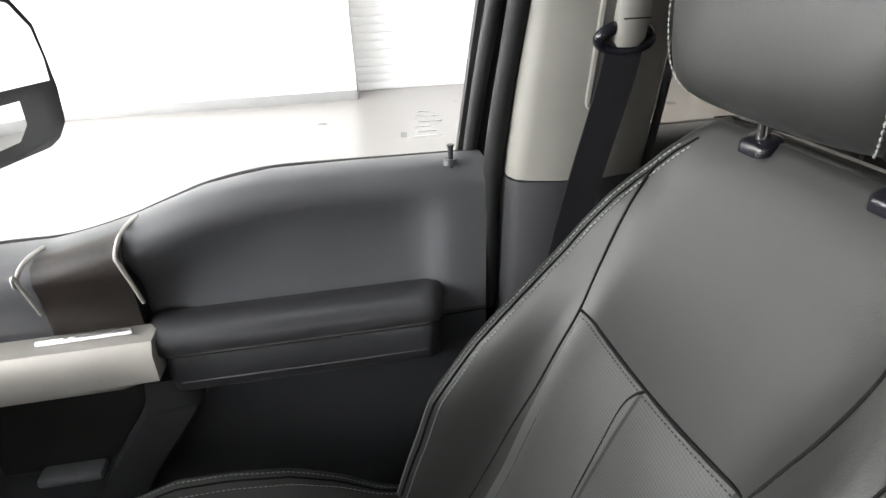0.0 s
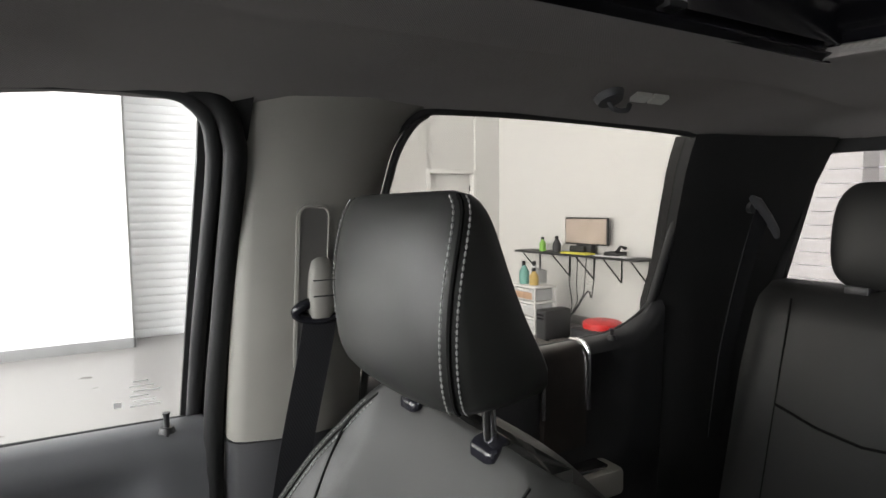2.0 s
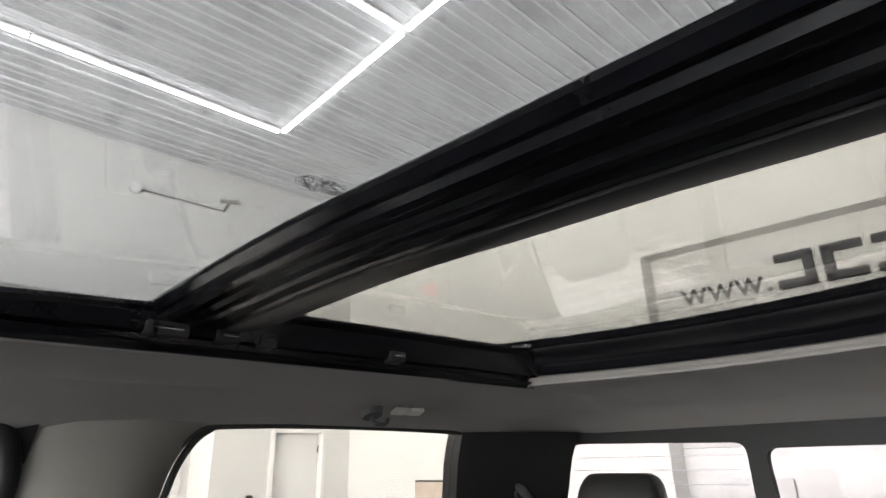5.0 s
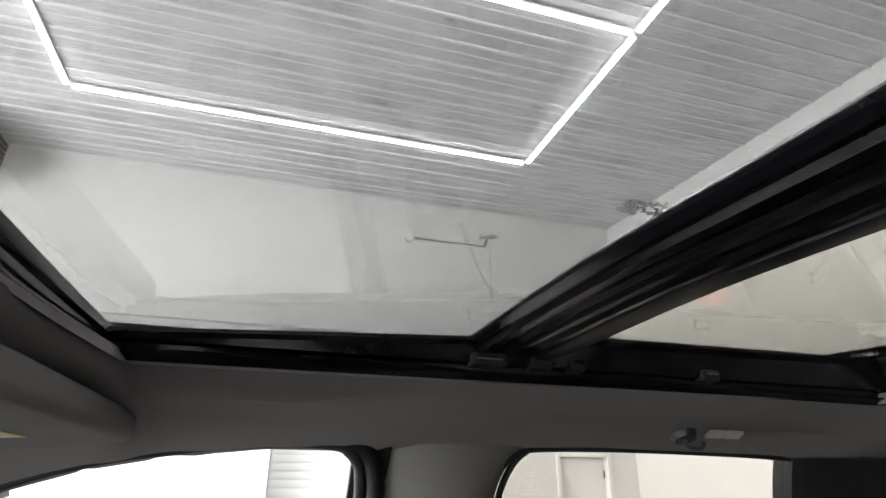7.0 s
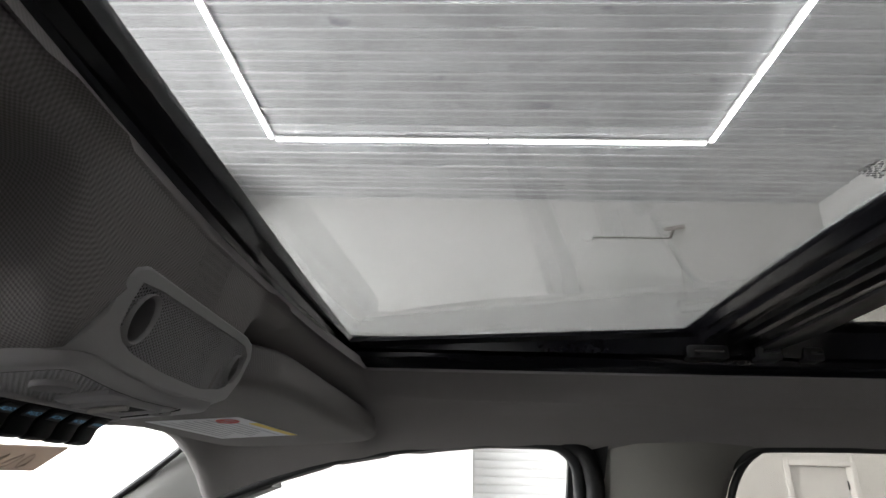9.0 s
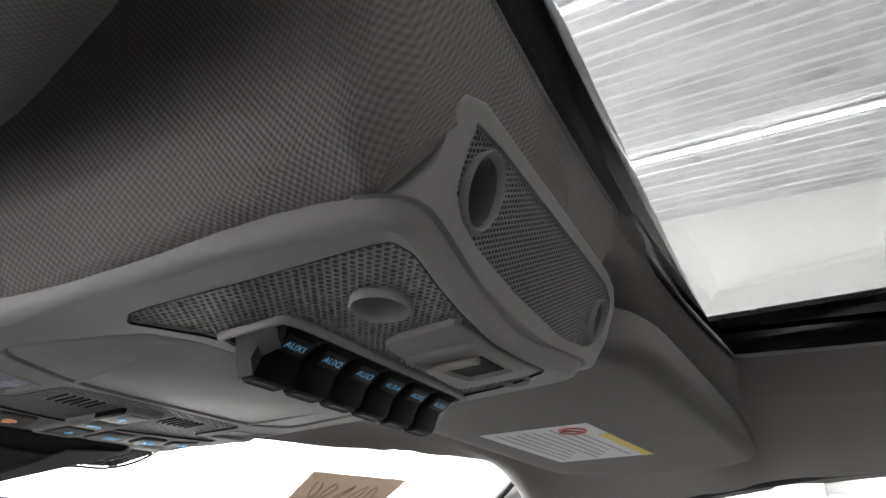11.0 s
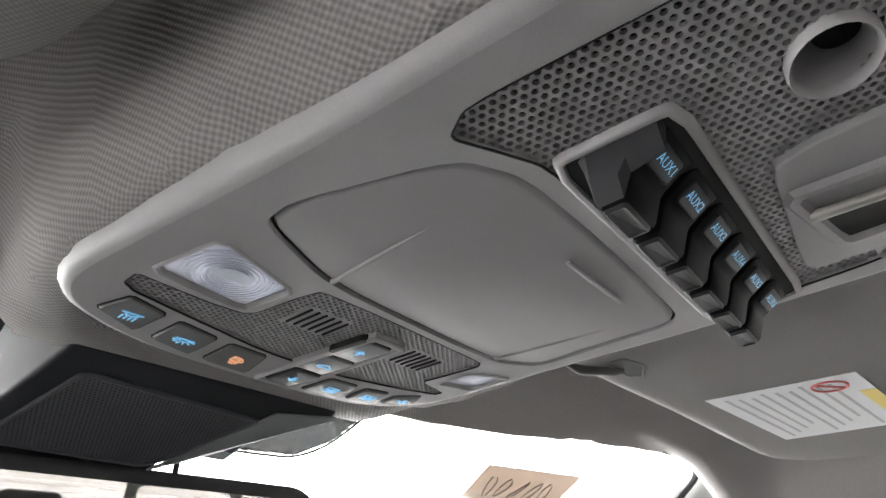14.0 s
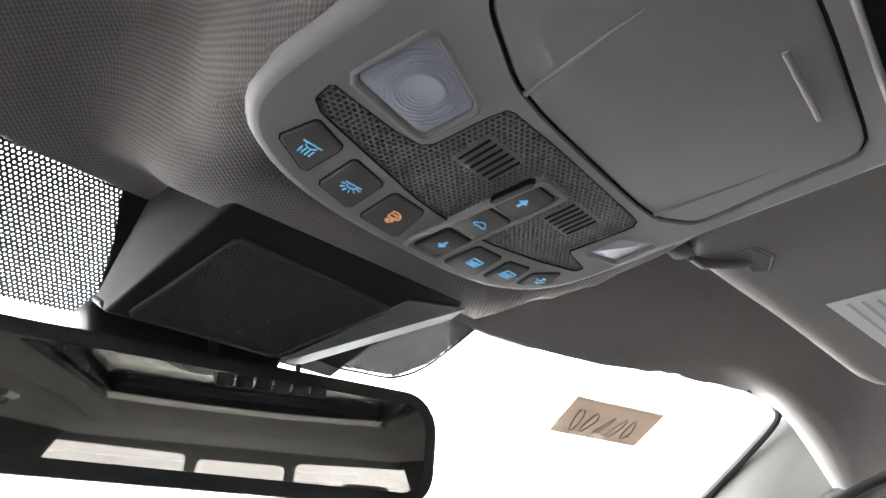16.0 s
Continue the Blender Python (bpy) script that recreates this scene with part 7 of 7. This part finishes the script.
def rear_door(s, side):
    d = thing("door_rear_%s" % side, (0.65, s * 0.86, 0.6), "charcoal rear door panel with wood veneer and chrome", "car door", "", "structure")
    rings = []
    TZ = [(0.28, 1.322), (0.72, 1.326), (0.90, 1.332), (0.96, 1.343), (1.01, 1.372), (1.04, 1.41)]
    for x in (0.285, 0.35, 0.45, 0.55, 0.62, 0.68, 0.74, 0.80, 0.86, 0.90, 0.93, 0.96, 0.985, 1.01, 1.03, 1.05):
        zt = table(TZ, x)
        gy = glass_y(zt)
        r = ease((x - 0.70) / 0.06) * ease((0.96 - x) / 0.08)
        prof = [(gy + 0.004, zt - 0.02), (gy - 0.002, zt + 0.002), (gy - 0.014, zt + 0.008), (0.862, zt + 0.006), (0.850, zt - 0.002), (0.842, zt - 0.016),
                (0.843 + 0.012 * r, zt - 0.045), (0.845 + 0.03 * r, zt - 0.08), (0.848 + 0.032 * r, 1.18), (0.85, 1.12), (0.852, 1.02), (0.86, 0.9), (0.85, 0.62), (0.92, 0.60), (0.92, zt - 0.05)]
        rings.append([M(s, (x, y, z)) for y, z in prof])
    part("panel", loft(rings), PLASTIC_BLACK, d, smooth=50)
    rings = []
    for k in range(5):
        x = lerp(0.685, 0.80, k / 4)
        zt = table(TZ, x) + 0.012
        prof = [(0.885, zt - 0.002), (0.862, zt), (0.846, zt - 0.006), (0.836, zt - 0.024), (0.834, 1.20), (0.836, 1.12), (0.87, 1.11)]
        rings.append([M(s, (x, y, z)) for y, z in prof])
    part("veneer", loft(rings), WOOD, d, "dark wood veneer trim", smooth=45)
    for x in (0.681, 0.804):
        zt = table(TZ, x) + 0.013
        ln = curve_pts([M(s, p) for p in ((x, 0.890, zt - 0.002), (x, 0.862, zt + 0.001), (x, 0.841, zt - 0.008), (x, 0.832, zt - 0.03), (x, 0.832, 1.20))], 5)
        part("chrome_strip", tube(ln, 0.0045, 8), CHROME, d, "chrome trim strip")
    part("grip", box(M(s, (0.60, 0.78, 1.02)), M(s, (0.86, 0.85, 1.08)), 0.012), SATIN, d, "satin silver pull grip")
    part("chrome_line", box(M(s, (0.64, 0.79, 1.082)), M(s, (0.82, 0.83, 1.092)), 0.003), CHROME, d)
    part("lock_pin", tube([M(s, (0.894, 0.856, 1.33)), M(s, (0.894, 0.856, 1.352)), M(s, (0.894, 0.856, 1.358))], [0.004, 0.004, 0.006], 10), PLASTIC_BLACK, d)
    part("pin_collar", tube([M(s, (0.894, 0.856, 1.334)), M(s, (0.894, 0.856, 1.344))], [0.011, 0.008], 12), PLASTIC_BLACK, d)


for s, side in ((1, "passenger"), (-1, "driver")):
    front_door(s, side)
    rear_door(s, side)

# ---- seat belts ----
def belt(name, label, pts, width, ring_c):
    t = thing(name, pts[0], label, "seat belt")
    line = curve_pts(pts, 6)
    rings = []
    for i, p in enumerate(line):
        d_ = (line[min(i + 1, len(line) - 1)] - line[max(i - 1, 0)]).normalized()
        w = Vector((1, 0, 0)) - d_ * d_.x
        w.normalize()
        nrm = d_.cross(w)
        rings.append([p + w * width / 2 + nrm * 0.0008, p - w * width / 2 + nrm * 0.0008, p - w * width / 2 - nrm * 0.0008, p + w * width / 2 - nrm * 0.0008])
    part("webbing", loft(rings), BELT, t, smooth=30)
    return t


t = belt("seat_belt", "black seat belt hanging from the middle pillar", [(0.196, 0.735, 1.478), (0.186, 0.732, 1.43), (0.160, 0.742, 1.30), (0.140, 0.750, 1.18), (0.115, 0.755, 1.02), (0.10, 0.76, 0.8)], 0.047, None)
loop = [(0.194 + 0.032 * math.cos(a), 0.733 + 0.004 * math.sin(2 * a), 1.490 + 0.013 * math.sin(a)) for a in [2 * math.pi * k / 24 for k in range(25)]]
part("ring", tube(loop, 0.0080, 10), GLOSS_BLACK, t, "black belt guide ring")
rings = []
for z, hwid, yy in ((1.480, 0.014, 0.722), (1.490, 0.018, 0.716), (1.52, 0.019, 0.712), (1.545, 0.018, 0.712), (1.560, 0.015, 0.716), (1.570, 0.009, 0.726)):
    rings.append([(0.197 - hwid, yy + 0.03, z), (0.197 - hwid, yy + 0.006, z), (0.197 - hwid * 0.6, yy, z), (0.197 + hwid * 0.6, yy, z), (0.197 + hwid, yy + 0.006, z), (0.197 + hwid, yy + 0.03, z)])
part("adjuster_cap", loft(rings), PILLAR_GREY, t, "light grey height adjuster cap", smooth=50)
for z in (1.512, 1.534):
    part("cap_line", box((0.181, 0.7105, z), (0.213, 0.7135, z + 0.0015)), BACKING_SHADE, t)
part("belt_stop", box((0.122, 0.728, 1.155), (0.136, 0.742, 1.195), 0.004), CHROME, t)
t = belt("seat_belt", "black rear seat belt beside the bench", [(1.165, 0.688, 1.605), (1.135, 0.682, 1.57), (1.10, 0.68, 1.50), (1.065, 0.68, 1.40), (1.035, 0.68, 1.30), (1.01, 0.68, 1.15)], 0.045, None)
part("guide", tube([(1.135, 0.694, 1.645), (1.148, 0.690, 1.636), (1.178, 0.682, 1.600), (1.196, 0.676, 1.572), (1.200, 0.674, 1.556)], [0.006, 0.011, 0.010, 0.009, 0.005], 10), PLASTIC_SOFT, t)
part("anchor", tube([(1.16, 0.745, 1.635), (1.158, 0.70, 1.625)], [0.022, 0.016], 14), PLASTIC_BLACK, t)

# ---- coat hook with two small lamp plates in the headliner ----
for s in (1, -1):
    t = thing("coat_hook", (0.65, s * 0.60, 1.79), "grey coat hook with pale plates on the headliner", "coat hook", "coat hooks")
    b0 = Vector((0.614, s * 0.597, 1.800))
    part("base", tube([b0, b0 + Vector((0, -s * 0.004, -0.010))], [0.024, 0.019], 18), PLASTIC_SOFT, t)
    part("hook", tube(curve_pts([b0 + Vector((0, 0, -0.008)), b0 + Vector((0.0, -s * 0.01, -0.022)), b0 + Vector((0.02, -s * 0.016, -0.024)), b0 + Vector((0.028, -s * 0.016, -0.014))], 4), 0.004, 8), PLASTIC_SOFT, t)
    for x in (0.679, 0.718):
        part("plate", loft([[(xx, s * (0.598 - 0.012 * a), 1.7945 + 0.008 * a + w) for xx, a in ((x - 0.019, 0), (x + 0.015, 0), (x + 0.019, 1), (x - 0.015, 1))] for w in (0.0, 0.006)]), PALE_PLATE, t, "pale plate")

# ---- outside mirror on the passenger door ----
t = thing("side_mirror", (-0.64, 1.1, 1.3), "black outside mirror with two glasses", "side mirror")
OM = [(1.040, 1.30), (1.033, 1.36), (1.030, 1.46), (1.040, 1.53), (1.075, 1.56), (1.23, 1.562), (1.276, 1.545), (1.305, 1.50), (1.310, 1.44), (1.313, 1.385), (1.306, 1.32), (1.283, 1.293), (1.256, 1.282), (1.08, 1.275)]
omf = lambda u, v, w: Vector((-0.80 - w + 0.38 * (u - 1.03), u, v))
part("shell", loft([[omf(u, v, w) for u, v in offset(OM, d)] for d, w in ((0.006, 0.010), (0.0, 0.0), (-0.002, 0.02), (0.006, 0.08), (0.04, 0.13))], caps=True), PLASTIC_BLACK, t, smooth=50)
UP = [(1.045, 1.402), (1.040, 1.48), (1.050, 1.525), (1.08, 1.552), (1.225, 1.554), (1.268, 1.538), (1.297, 1.495), (1.303, 1.44), (1.300, 1.400)]
LO = [(1.062, 1.33), (1.058, 1.378), (1.226, 1.378), (1.224, 1.335), (1.20, 1.31), (1.10, 1.302)]
for P in (UP, LO):
    part("mirror_glass", loft([[omf(u, v, w) for u, v in P] for w in (-0.001, 0.008)]), MIRROR, t, smooth=20)
part("arm", tube([(-0.90, 0.97, 1.18), (-0.84, 1.10, 1.30)], 0.03, 10), PLASTIC_BLACK, t)

# fine heating wires in the back glass
t = thing("heater_grid", (1.33, 0, 1.4), "thin heating wires in the rear glass", "heating wires")
for y0, y1 in ((0.20, 0.735), (-0.735, -0.20)):
    for k in range(10):
        z = 1.425 + 0.031 * k
        inset = 0.09 * (z - 1.42) / 0.31
        a, b = (y0, y1 - inset) if y0 > 0 else (y0 + inset, y1)
        part("wire", box((1.3395, a, z), (1.3405, b, z + 0.0011)), INK, t)
askew([solid("door_plate", box((5.46, 1.58, 1.142), (5.482, 2.20, 1.468), 0.01), mat("pale_grey_plate", (0.60, 0.60, 0.61), 0.4), "pale rectangular window plate in the roller door", "plate")])
